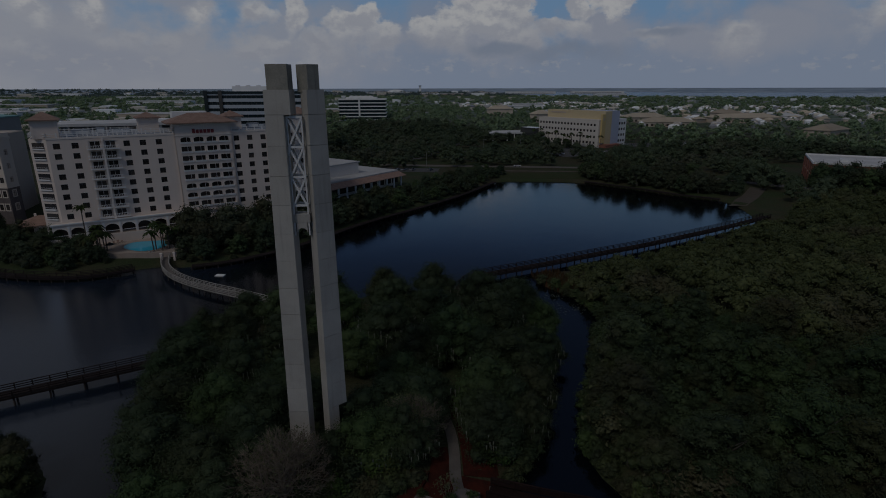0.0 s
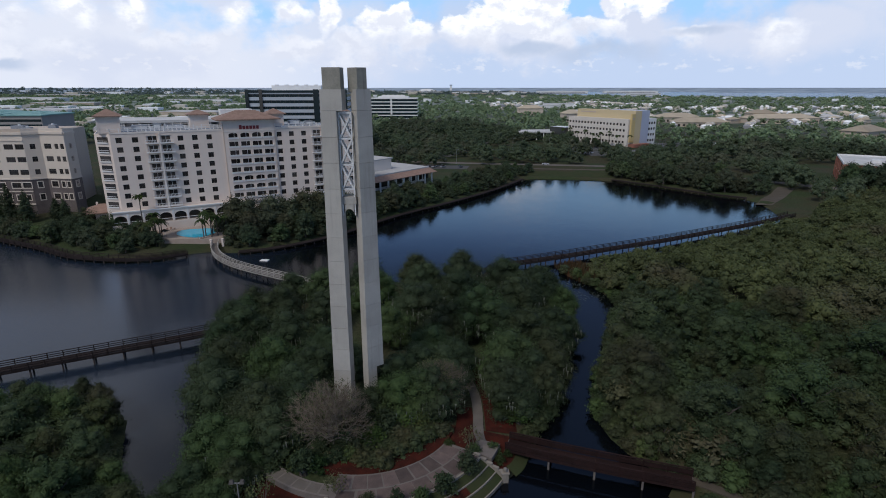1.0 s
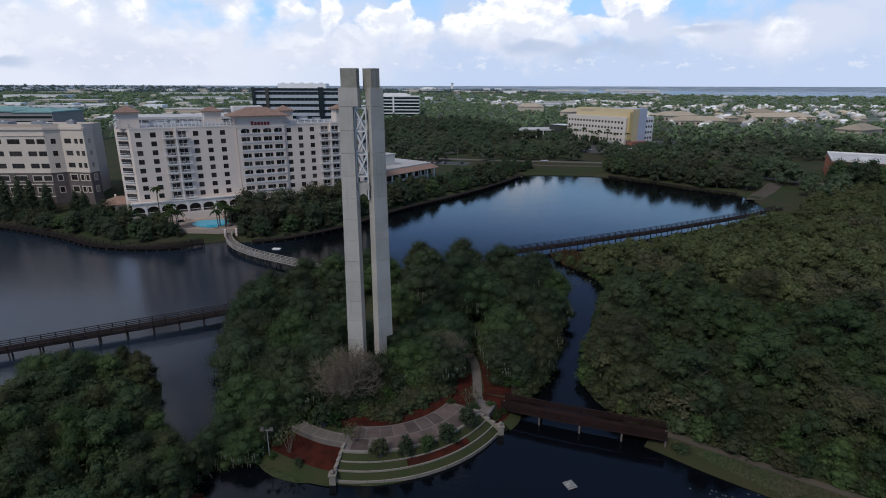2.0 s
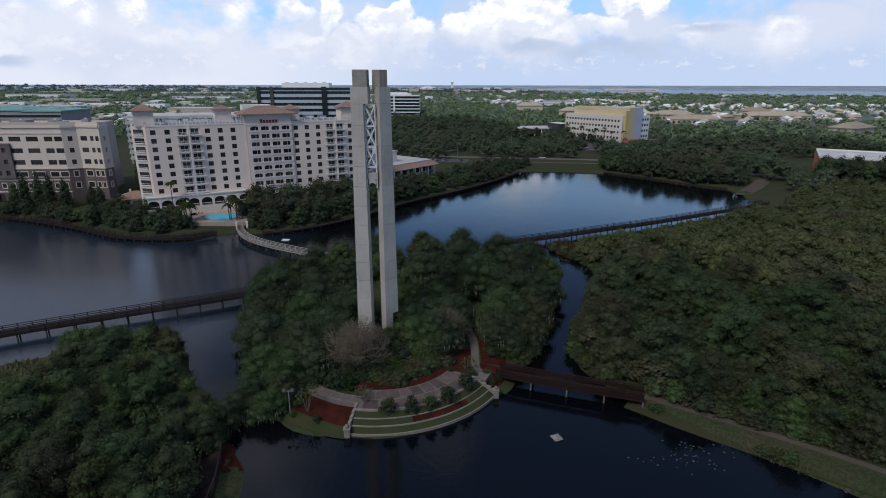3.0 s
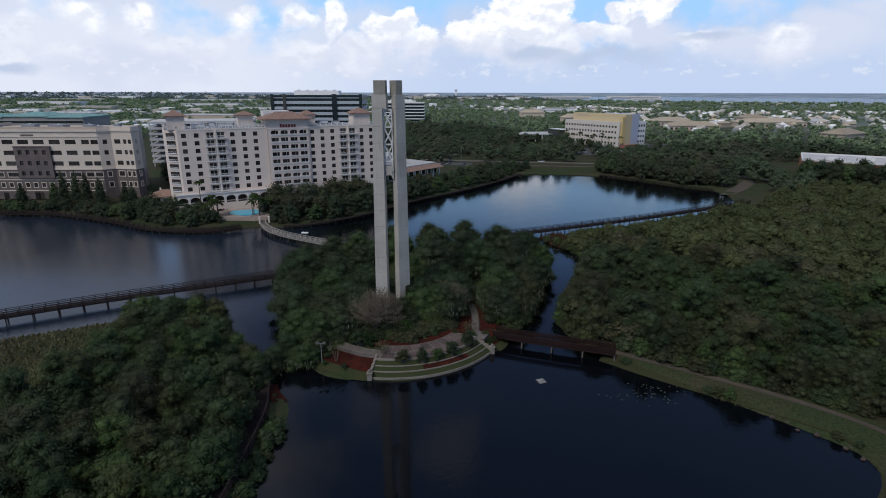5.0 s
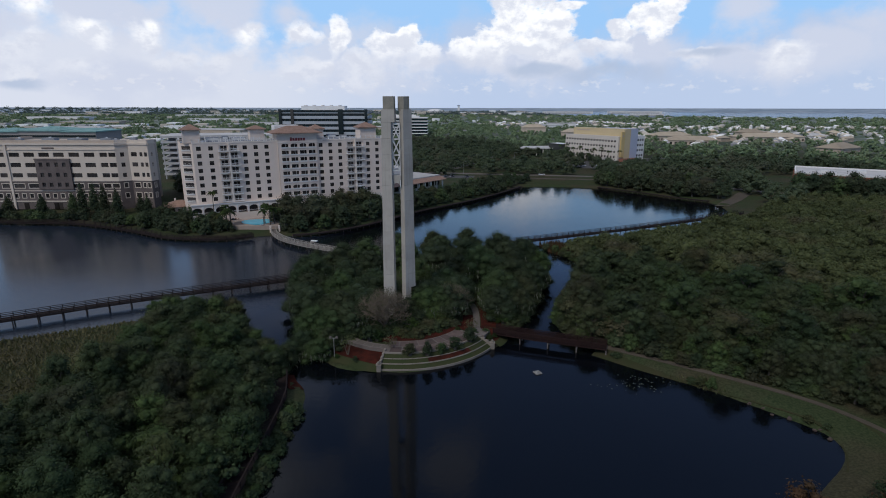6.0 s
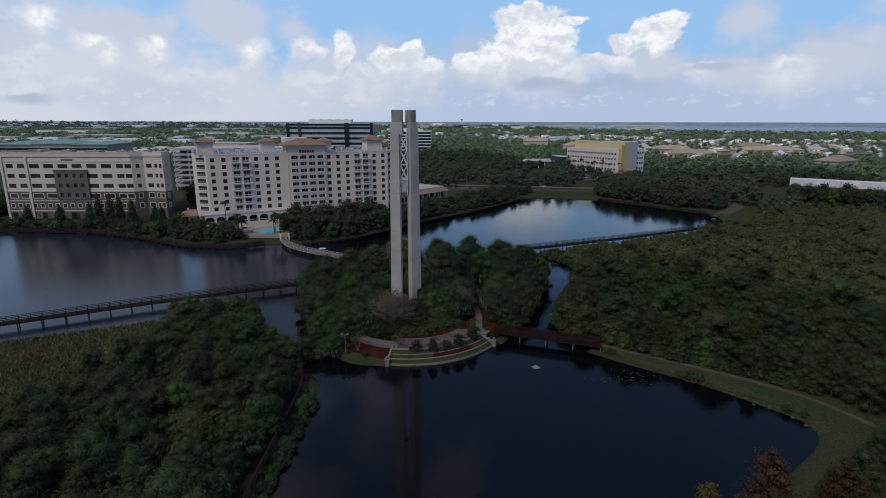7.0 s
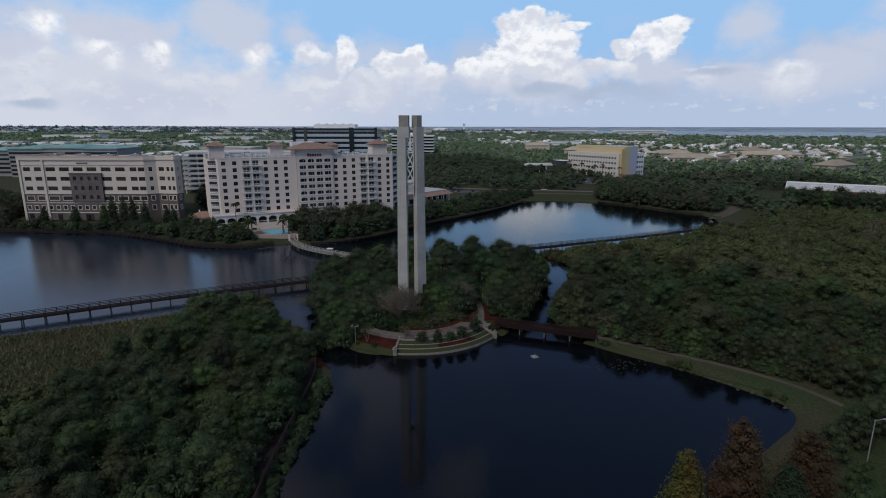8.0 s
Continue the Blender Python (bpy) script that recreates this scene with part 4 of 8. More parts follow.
EAST_WOOD = [(44, -10), (53, -17), (61, -20), (68, -24), (75, -29), (86, -33), (94, -50), (110, -60), (230, 10), (260, 120), (200, 150), (165, 128), (146, 112), (126, 100), (105, 90), (85, 80), (70, 74), (60, 69), (53, 66), (52.5, 63), (56, 56), (58, 49), (58.5, 41), (54, 32), (50, 24), (45, 12), (41, 0)]
EAST_NEAR = [(45, -10), (53, -16.5), (61, -19.5), (68, -23.5), (75, -29), (86, -33), (93, -46), (112, -48), (110, -10), (92, 20), (66, 40), (58, 40), (51, 26), (46, 12), (43, 0)]
east_near = scatter(5, EAST_NEAR, 5.6, limit=180)
east_tall = scatter(99, EAST_NEAR, 13.0, limit=40)
grove(east_near, NEAR_WOOD, "bank_tree", "leafy green tree in the lakeside thicket", "trees of the eastern thicket", 6, 0.45, 0.85, (0.95, 1.25))
grove(east_tall, NEAR_WOOD, "bank_tree", "tall leafy tree standing out of the lakeside thicket", "tall trees of the eastern thicket", 7, 1.0, 1.2, (1.1, 1.35))
EAST_EDGE = [(45.4, -13.4), (51.8, -20), (58.8, -24.4), (65, -28.8), (70.6, -33.2), (78, -38), (82, -44), (90, -40), (83, -29), (74, -26), (68, -22), (61.8, -18), (54, -15.5), (46, -10)]
grove(scatter(57, EAST_EDGE, 3.6, limit=60), NEAR_WOOD, "bank_tree", "leafy green tree at the edge of the thicket", "trees by the bank path", 58, 0.5, 0.85)
east_far = [p for p in scatter(7, EAST_WOOD, 5.2, limit=850) if not inside(np.array(p[0]), np.array(p[1]), EAST_NEAR) and not (p[1] > 54 and float(inland(*p)) < 9)]
WALK_EDGE = [(150, 117), (125, 102.5), (105, 92.5), (85, 82.5), (70, 76), (58, 71.5), (55, 65), (57, 56), (62, 56), (72, 68), (87, 75), (107, 85), (127, 95), (152, 110)]
woods("east_thicket", east_far, 8, MARSH_LEAF, 4.8, 7.0, 13, 620, 0.28, "dense olive and brown marsh thicket")

# shores before the hotel and round the far pond
HOTEL_SHORE = [(-46, 90), (-37, 94), (-22, 108), (-8, 132), (12, 156), (30, 176), (24, 186), (-2, 160), (-16, 146), (-30, 126), (-46, 112), (-52, 98)]
grove(scatter(9, HOTEL_SHORE, 5.2, limit=90), SHORE_TREE, "shore_tree", "dark green tree on the lake shore", "trees before the hotel", 10, 0.62, 0.9)
POOL_SHORE = [(-118, 101), (-104, 94), (-95, 88), (-84, 85), (-77, 84), (-78, 88), (-86, 95), (-97, 104), (-112, 111)]
grove(scatter(11, POOL_SHORE, 4.6, limit=40), SHORE_TREE, "shore_tree", "dark green tree on the lake shore", "trees by the pool", 12, 0.5, 0.75)
POND_SHORE = [(28, 172), (46, 193), (60, 222), (72, 234), (62, 240), (46, 225), (28, 200), (14, 178)]
grove(scatter(13, POND_SHORE, 5.5, limit=40), SHORE_TREE, "shore_tree", "dark green tree on the pond shore", "trees of the north shore", 14, 0.55, 0.8)
POND_EAST = [(114, 217), (134, 195), (147, 176), (162, 166), (170, 172), (160, 190), (150, 215), (132, 240), (116, 232)]
grove(scatter(15, POND_EAST, 5.5, limit=60), SHORE_TREE, "shore_tree", "dark green tree on the pond shore", "trees of the east shore", 16, 0.85, 1.2)

PARK = [(-60, 225), (60, 265), (112, 256), (150, 240), (182, 200), (175, 135), (200, 150), (196, 185), (226, 252), (330, 262), (330, 330), (262, 345), (180, 320), (140, 325), (128, 395), (110, 400), (60, 620), (-30, 620), (-50, 380), (-110, 280), (-100, 230)]
woods("park_trees", [p for p in scatter(17, PARK, 8.8, limit=640) if not (126 < p[0] < 186 and 300 < p[1] < 322) and math.sin(p[0] * 0.075 + p[1] * 0.02) * math.sin(p[1] * 0.06 + 1.0) > -0.5 and not (55 < p[0] < 156 and 322 < p[1] < 358)], 18, GLADE_LEAF, 9, 9.5, 12, 430, 0.45, "dark green park trees between car parks")
NEAR_BELT = [(-760, 480), (-420, 330), (-345, 400), (-240, 400), (-110, 350), (-45, 390), (-35, 630), (60, 630), (112, 402), (152, 400), (172, 440), (215, 340), (332, 335), (340, 262), (300, 230), (260, 130), (420, 160), (1000, 620), (1000, 1150), (-900, 1150)]
town = [p for i, p in enumerate(scatter(19, NEAR_BELT, 13.5, limit=4400, tries=60000)) if i % 5 < 2 or not any(inside(np.array(p[0]), np.array(p[1]), e) for e in ESTATES)]
woods("town_trees", town, 20, FAR_SUNLIT_LEAF, 7.5, 11, 5, 44, 1.3, "treetops between the suburb's houses, leaves coloured as if sunlit", 0.6, 1.35)
BELT = [(-2600, 1150), (-900, 1100), (1000, 1100), (1000, 600), (2600, 900), (2400, 1500), (1100, 2100), (700, 2450), (-2400, 2600)]
woods("outer_trees", scatter(23, BELT, 33, limit=2600, tries=60000), 24, FAR_SUNLIT_LEAF, 7.5, 22, 5, 22, 2.4, "distant treetops of the suburb, leaves coloured as if sunlit", 0.7, 1.35)
FAR_BELT = [(-4300, 2200), (-2400, 2500), (600, 2450), (600, 3900), (-2000, 4200), (-4000, 3200)]
woods("far_woods", scatter(21, FAR_BELT, 52, limit=1500, tries=40000), 22, HAZY_LEAF, 5, 34, 4, 24, 3.6, "far woods towards the horizon, leaves coloured as if hazy", 0.8, 1.5)

GAP = [(-132, 182), (-112, 160), (-100, 150), (-96, 165), (-108, 186), (-126, 205)]
grove(scatter(95, GAP, 5.5, limit=30), SHORE_TREE, "shore_tree", "dark green tree between hotel and office", "trees behind the hotel", 96, 0.9, 1.3)
# trees before the brick building, and leaning over the channel
BRICK_FRONT = [(213, 177), (206, 169), (262, 129), (274, 135)]
grove(scatter(51, BRICK_FRONT, 5.0, limit=40), SHORE_TREE, "shore_tree", "dark green tree before the brick building", "trees by the brick building", 52, 1.15, 1.4)
for i, (x, y) in enumerate(((212.5, 176.5), (217, 173), (222, 170), (209, 172))):
    SHORE_TREE.plant("shore_tree", "dark green tree before the brick building", x, y, (1.15, 1.15, 1.3), i * 2.2, i, "trees by the brick building")
CHANNEL_EAST = [(40.4, -8), (39.4, -1), (41.4, 6), (46, 15), (50.5, 25), (54, 33), (58.5, 41), (58.5, 50), (61, 50), (61, 40), (55, 27), (49, 10), (44, -2), (44, -12)]
grove(scatter(53, CHANNEL_EAST, 3.4, limit=40), NEAR_WOOD, "bank_tree", "leafy tree leaning over the channel", "channel trees", 54, 0.45, 0.8)
CHANNEL_WEST = [(30.5, -2), (31.4, 3), (32.6, 9), (35, 15), (40, 27), (42, 40), (40, 51), (36, 48), (37, 32), (31, 16), (28, 4)]
grove(scatter(55, CHANNEL_WEST, 4.0, limit=26), NEAR_OAK, "live_oak", "dark green live oak leaning over the channel", "channel oaks", 56, 0.5, 0.75)

SOUTH_EAST = [(81, -39), (84.5, -46), (84.5, -62), (100, -64), (104, -46), (90, -40), (84, -36)]
grove(scatter(71, SOUTH_EAST, 3.9, limit=36), NEAR_WOOD, "bank_tree", "leafy green tree behind the pond's bank path", "trees of the south east bank", 72, 0.5, 0.95)
OFFICE_WEST = [(-262, 126), (-205, 124), (-202, 150), (-210, 190), (-262, 190)]
grove(scatter(73, OFFICE_WEST, 6.5, limit=50), SHORE_TREE, "shore_tree", "bushy green tree beside the office building", "trees by the office", 74, 0.8, 1.2)
WEST_LIP = fringe(SHORE_LINE, (-62, -31), (-14, 9), 3.2, 75, (1.2, 3.4))
grove(WEST_LIP, NEAR_WOOD, "bank_tree", "leafy green tree leaning over the lake", "trees of the lake lip", 76, 0.3, 0.6)
woods("undergrowth", scatter(91, LEFT_NEAR, 3.0, limit=260) + scatter(92, EAST_NEAR, 3.4, limit=300), 93, WOOD_LEAF, 3.4, 4.4, 12, 380, 0.2, "dense green undergrowth between the bank trees", 0.7, 1.35, base=0.2, protos=6)
for i, (x, y, s) in enumerate(((-24.5, -21.5, 0.6), (-22.4, -25.5, 0.62), (-27.5, -17.5, 0.55), (-21, -29, 0.6))):
    NEAR_WOOD.plant("bank_tree", "leafy green tree leaning over the lake", x, y, (s * 1.2, s * 1.2, s), i * 2.1, i, "trees of the lake lip")


# ---- buildings ----
def window_meshes(name, wide, tall, bars=1, cross=1, frame_mat=None, glass=None, depth=0.1, border=0.09):
    """Shared meshes of one window, about its centre: the frame with its bars, and the pane."""
    w, h, b = wide / 2, tall / 2, border
    xs, zs = [-w, -w + b], [-h, -h + b]
    for i in range(bars):
        x = -w + wide * (i + 1) / (bars + 1)
        xs += [x - b * 0.4, x + b * 0.4]
    for i in range(cross):
        z = h - tall * 0.3 if cross == 1 else -h + tall * (i + 1) / (cross + 1)
        zs += [z - b * 0.35, z + b * 0.35]
    xs, zs = xs + [w - b, w], zs + [h - b, h]
    fr = Shape().lattice(xs, zs, 0, depth, range(0, len(xs), 2), range(0, len(zs), 2))
    pane = Shape().box(-w + b * 0.5, w - b * 0.5, depth * 0.6, depth * 0.9, -h + b * 0.5, h - b * 0.5)
    return mesh_of(name + "_frame", fr, frame_mat or TRIM), mesh_of(name + "_pane", pane, glass or GLASS)


def put_window(meshes, parent, x, y, z, turn=0.0):
    ob = part("window", meshes[0], None, parent)
    ob.matrix_basis = pose(x, y, z, 0, 0, turn)
    part("pane", meshes[1], None, ob)
    return ob


def parapet_rail(parent, points, z, tall=1.0):
    """White posts and rails along a roof edge, one part a stretch."""
    for a, b in zip(points, points[1:]):
        rail = Shape()
        n = max(1, round(math.dist(a, b) / 2.6))
        for k in (0.45, 1.0):
            rail.beam((*a, z + tall * k), (*b, z + tall * k), 0.12, 0.12)
        for i in range(n + 1):
            x, y = a[0] + (b[0] - a[0]) * i / n, a[1] + (b[1] - a[1]) * i / n
            rail.box(x - 0.16, x + 0.16, y - 0.16, y + 0.16, z, z + tall + 0.25)
        part("roof_railing", rail, TRIM, parent, "white roof railing")


def pavilion(parent, x0, x1, y0, y1, z0, z1, tip):
    body = Shape().box(x0, x1, y0, y1, z0, z1)
    body.box(x0 - 0.25, x1 + 0.25, y0 - 0.25, y1 + 0.25, z1 - 0.5, z1 - 0.1)
    for x in (x0, x1 - 0.5):
        body.box(x - 0.08, x + 0.58, y0 - 0.08, y0 + 0.5, z0, z1 - 0.5)
    ob = part("roof_pavilion", body, STUCCO, parent)
    part("hipped_roof", Shape().hip(x0, x1, y0, y1, z1 + 0.2, tip, 0.9, 0.3), ROOF_TILE, ob, "terracotta tile roof")
    return ob


FLOORS = [11.35 + 3.02 * k for k in range(8)]


def build_hotel():
    hotel = thing("hotel_building", "nine storey pink beige stucco hotel with balconies and tiled pavilions", "hotel", pose(-87.3, 105.9, 0, 0, 0, 26.6))
    cols = [0.0, 4.6, 18.05, 22.5, 27.0, 50.7, 55.1, 59.6, 73.1, 77.6]
    bays = [(7.4, 15.9, (9.5, 13.8)), (62.3, 71.0, (64.5, 68.8))]
    arched = [34.8, 38.75, 42.7, 46.65]
    ww, wh = 1.75, 1.7
    holes = [(c - ww / 2, c + ww / 2, z - wh / 2, z + wh / 2) for c in cols for z in FLOORS]
    for x0, x1, mids in bays:
        for z in FLOORS:
            holes.append((x0 + 0.5, (x0 + x1) / 2 - 0.3, z - 1.15, z + 1.15))
            holes.append(((x0 + x1) / 2 + 0.3, x1 - 0.5, z - 1.15, z + 1.15))
    for c in arched:
        for z in FLOORS:
            holes.append((c - 1.55, c + 1.55, z - 0.55, z + 1.05))
    wall = Shape().holed(-2.3, 80.0, 9.2, 35.0, 0.0, 0.35, holes)
    front = part("front_wall", wall, STUCCO, hotel)
    win = window_meshes("hotel_window", ww, wh, 1, 1, BRONZE)
    for c in cols:
        for z in FLOORS:
            put_window(win, hotel, c, 0.22, z)
    # body behind the front wall, with canted ends
    body = Shape().prism([(80.0, 0.36), (84.5, 4.5), (84.5, 20), (-6.8, 20), (-6.8, 4.3), (-2.3, 0.36)], 3.0, 34.6)
    part("building_core", body, STUCCO, hotel)
    part("flat_roof", Shape().prism([(79.5, 0.6), (84.0, 4.8), (84.0, 19.6), (-6.3, 19.6), (-6.3, 4.6), (-2.0, 0.6)], 34.61, 34.75), ROOF_GREY, hotel, "grey flat roof")
    # canted end with stacked balconies
    for sx, x0, x1 in ((1, -6.8, -2.3), (-1, 84.5, 80.0)):
        for z in FLOORS:
            m = Shape()
            a, b = Vector((x0, 4.35, 0)), Vector((x1, 0.36, 0))
            out = Vector((-0.66 * sx, -0.75, 0))
            p0, p1 = a.lerp(b, 0.16) + out * 0.05, a.lerp(b, 0.84) + out * 0.05
            # no recess here: a flush dark panel stands in for its shade
            shade_panel = Shape().prism([(p0.x, p0.y), (p1.x, p1.y), (p1.x - out.x * 0.1, p1.y - out.y * 0.1), (p0.x - out.x * 0.1, p0.y - out.y * 0.1)][::(1 if sx < 0 else -1)], z - 0.6, z + 1.1)
            part("balcony_opening", shade_panel, GLASS, hotel, "flush dark panel standing in for a shaded balcony recess")
            m.beam(p0 + out * 0.12 + Vector((0, 0, z - 0.75)), p1 + out * 0.12 + Vector((0, 0, z - 0.75)), 0.5, 0.35)
            m.beam(p0 + out * 0.3 + Vector((0, 0, z - 0.1)), p1 + out * 0.3 + Vector((0, 0, z - 0.1)), 0.1, 0.1)
            part("balcony", m, TRIM, hotel)
    # balcony bays: recessed dark rooms, slabs and white railings
    for x0, x1, mids in bays:
        mid = (x0 + x1) / 2
        back = part("recess_wall", Shape().box(x0 + 0.1, x1 - 0.1, 0.345, 0.359, 9.4, 34.9), STUCCO_LIGHT, hotel)
        pier = Shape().box(mid - 0.28, mid + 0.28, -1.25, 0.0, 9.3, 34.4)
        part("balcony_pier", pier, STUCCO_LIGHT, hotel)
        for z in FLOORS:
            slab = part("balcony", Shape().box(x0, mid - 0.28, -1.3, 0.0, z - 1.42, z - 1.17).box(mid + 0.28, x1, -1.3, 0.0, z - 1.42, z - 1.17), TRIM, hotel)
            for a, b in ((x0 + 0.05, mid - 0.3), (mid + 0.3, x1 - 0.05)):
                rail = Shape().box(a, b, -1.27, -1.19, z - 0.28, z - 0.18).box(a, b, -1.27, -1.19, z - 1.1, z - 1.02)
                n = 9
                for i in range(n + 1):
                    x = a + (b - a) * i / n
                    rail.box(x - 0.05, x + 0.05, -1.26, -1.2, z - 1.17, z - 0.2)
                rail.box(a, a + 0.08, -1.2, 0.0, z - 0.28, z - 0.18)
                part("railing", rail, TRIM, slab)
        for z in FLOORS:
            for c in (x0 + 0.5 + (mid - x0 - 0.8) * 0.5, x1 - 0.5 - (x1 - mid - 0.8) * 0.5):
                door = part("balcony_door", Shape().box(c - 1.25, c + 1.25, 0.28, 0.34, z - 1.1, z + 1.05), GLASS, hotel)
                part("door_frame", Shape().box(c - 0.05, c + 0.05, 0.22, 0.29, z - 1.1, z + 1.05).box(c - 1.3, c + 1.3, 0.22, 0.29, z + 0.98, z + 1.08), TRIM, door)
    # middle block: four columns of recessed loggias, some with arched heads
    block = Shape().holed(31.6, 49.2, 9.0, 38.0, -0.5, 0.5, [h for h in holes if h[1] - h[0] > 2.5 and 31.6 < h[0] < 49.2])
    block.box(31.6, 31.9, -0.5, 0.0, 9.0, 38.0).box(48.9, 49.2, -0.5, 0.0, 9.0, 38.0)
    part("middle_block", block, STUCCO, hotel)
    part("block_top", Shape().box(31.6, 49.2, -0.3, 9.0, 35.0, 37.99), STUCCO, hotel)
    for c in arched:
        for k, z in enumerate(FLOORS):
            room = part("loggia", Shape().box(c - 1.5, c + 1.5, 0.30, 0.34, z - 0.55, z + 1.04), GLASS, hotel, "dark recessed loggia")
            sill = Shape().box(c - 1.8, c + 1.8, -0.75, -0.5, z - 1.0, z - 0.5).box(c - 1.8, c + 1.8, -0.82, -0.5, z - 0.56, z - 0.46)
            part("parapet", sill, TRIM, room)
            part("mullion", Shape().box(c + 0.35, c + 0.45, 0.2, 0.3, z - 0.5, z + 1.0), TRIM, room)
            if k in (1, 2, 7):
                head = Shape()
                for i in range(8):
                    a0, a1 = math.pi * i / 8, math.pi * (i + 1) / 8
                    xa, xb = c - 1.56 * math.cos(a0), c - 1.56 * math.cos(a1)
                    za, zb = z + 0.45 + 0.6 * math.sin(a0), z + 0.45 + 0.6 * math.sin(a1)
                    head.poly([(xa, -0.48, za), (xb, -0.48, zb), (xb, -0.48, z + 1.06), (xa, -0.48, z + 1.06)])
                    head.poly([(xa, -0.48, za), (xa, 0.0, za), (xb, 0.0, zb), (xb, -0.48, zb)])
                part("arched_head", head, STUCCO, room)
    part("hipped_roof", Shape().hip(30.6, 50.2, -0.8, 11.0, 38.2, 41.0, 1.1, 0.35, 7.5), ROOF_TILE, hotel, "terracotta tile roof")
    part("cornice", Shape().box(31.3, 49.5, -0.75, -0.5, 37.2, 37.9).box(31.3, 49.5, -0.65, -0.5, 34.0, 34.35), STUCCO_LIGHT, hotel)
    sign = part("sign", Shape().box(37.0, 37.9, -0.68, -0.5, 34.75, 36.2), SIGN_RED, hotel, "dark red rooftop sign of plain blocks")
    for i in range(5):
        part("sign_block", Shape().box(38.15 + 1.15 * i, 39.05 + 1.15 * i, -0.68, -0.5, 34.75, 35.9), SIGN_RED, sign)
    # roof: railings, pavilions, plant
    part("parapet_band", Shape().box(-2.4, 31.5, -0.12, 0.3, 34.5, 35.05), STUCCO_LIGHT, hotel)
    part("parapet_band", Shape().box(49.3, 80.1, -0.12, 0.3, 34.5, 35.05), STUCCO_LIGHT, hotel)
    parapet_rail(hotel, [(-2.2, 0.3), (31.4, 0.3)], 35.05)
    parapet_rail(hotel, [(49.4, 0.3), (79.9, 0.3)], 35.05)
    parapet_rail(hotel, [(1.5, 7.0), (31.0, 7.0)], 34.75, 1.4)
    parapet_rail(hotel, [(-2.2, 0.3), (-6.6, 4.4), (-6.6, 18)], 35.05)
    parapet_rail(hotel, [(-6.0, 19.6), (30, 19.6)], 34.9, 1.2)
    pavilion(hotel, -5.4, 1.0, 1.0, 7.0, 34.7, 40.0, 42.3)
    pavilion(hotel, 22.5, 28.6, 12.5, 18.5, 34.7, 39.4, 41.2)
    pavilion(hotel, 49.0, 54.6, 9.0, 15.0, 34.7, 39.2, 41.2)
    pavilion(hotel, 70.0, 77.6, 1.2, 8.0, 34.7, 39.8, 42.2)
    for x0, x1, y0, y1, h in ((4, 9, 9.5, 13, 1.7), (10.5, 13, 10, 12, 2.2), (14, 20, 9.5, 14, 1.4), (33, 44, 12, 18, 6.3), (57, 61, 10, 13, 1.9), (63, 66, 9, 12, 1.5)):
        unit = part("roof_plant", Shape().box(x0, x1, y0, y1, 34.75, 34.75 + h), WHITE if h > 5 else ROOF_GREY, hotel, "rooftop plant housing")
        part("louvre", Shape().box(x0 + 0.3, x1 - 0.3, y0 - 0.06, y0, 34.75 + h * 0.3, 34.75 + h * 0.8), STEEL, unit)
    # ground floor arcade above the garden terrace
    zb, zt, r, zs, front_y = 5.4, 9.2, 1.85, 7.0, -2.6
    for k in range(9):
        c = -3.2 + 4.5 * k
        arc = Shape()
        for i in range(10):
            a0, a1 = math.pi * i / 10, math.pi * (i + 1) / 10
            xa, xb, za, zc = c - r * math.cos(a0), c - r * math.cos(a1), zs + 1.35 * math.sin(a0), zs + 1.35 * math.sin(a1)
            arc.poly([(xa, front_y, za), (xb, front_y, zc), (xb, front_y, zt), (xa, front_y, zt)])
            arc.poly([(xa, front_y, za), (xa, front_y + 0.5, za), (xb, front_y + 0.5, zc), (xb, front_y, zc)])
        arc.box(c + r, c + 4.5 - r, front_y, front_y + 0.5, zb, zt)
        bay = part("arcade_bay", arc, STUCCO_LIGHT, hotel)
        part("pilaster", Shape().box(c + r + 0.1, c + 4.4 - r, front_y - 0.15, front_y, zb, zt - 0.3), TRIM, bay)
        part("arcade_glazing", Shape().box(c - r, c + r, -0.2, -0.1, 5.4, 8.6), GLASS, bay)
        part("balustrade", Shape().box(c - r, c + r, front_y + 0.1, front_y + 0.25, 6.1, 6.25), TRIM, bay)
    part("arcade_roof", Shape().box(-5.4, 36.6, front_y - 0.2, 0.0, 9.2, 9.5), STUCCO_LIGHT, hotel)
    part("arcade_cornice", Shape().box(-5.5, 36.7, front_y - 0.35, front_y, 9.5, 9.85), TRIM, hotel)
    part("garden_podium", Shape().box(-6.5, 40, -5.0, -0.05, 2.4, 5.38), TERRACE, hotel, "raised garden terrace of beige paving")
    part("podium_wall", Shape().box(-6.7, 40.2, -5.25, -5.0, 2.4, 5.8), STUCCO, hotel)
    part("base_wall", Shape().box(-2.3, 80.0, 0.0, 0.34, 3.0, 9.2), STUCCO_LIGHT, hotel)
    return hotel


build_hotel()


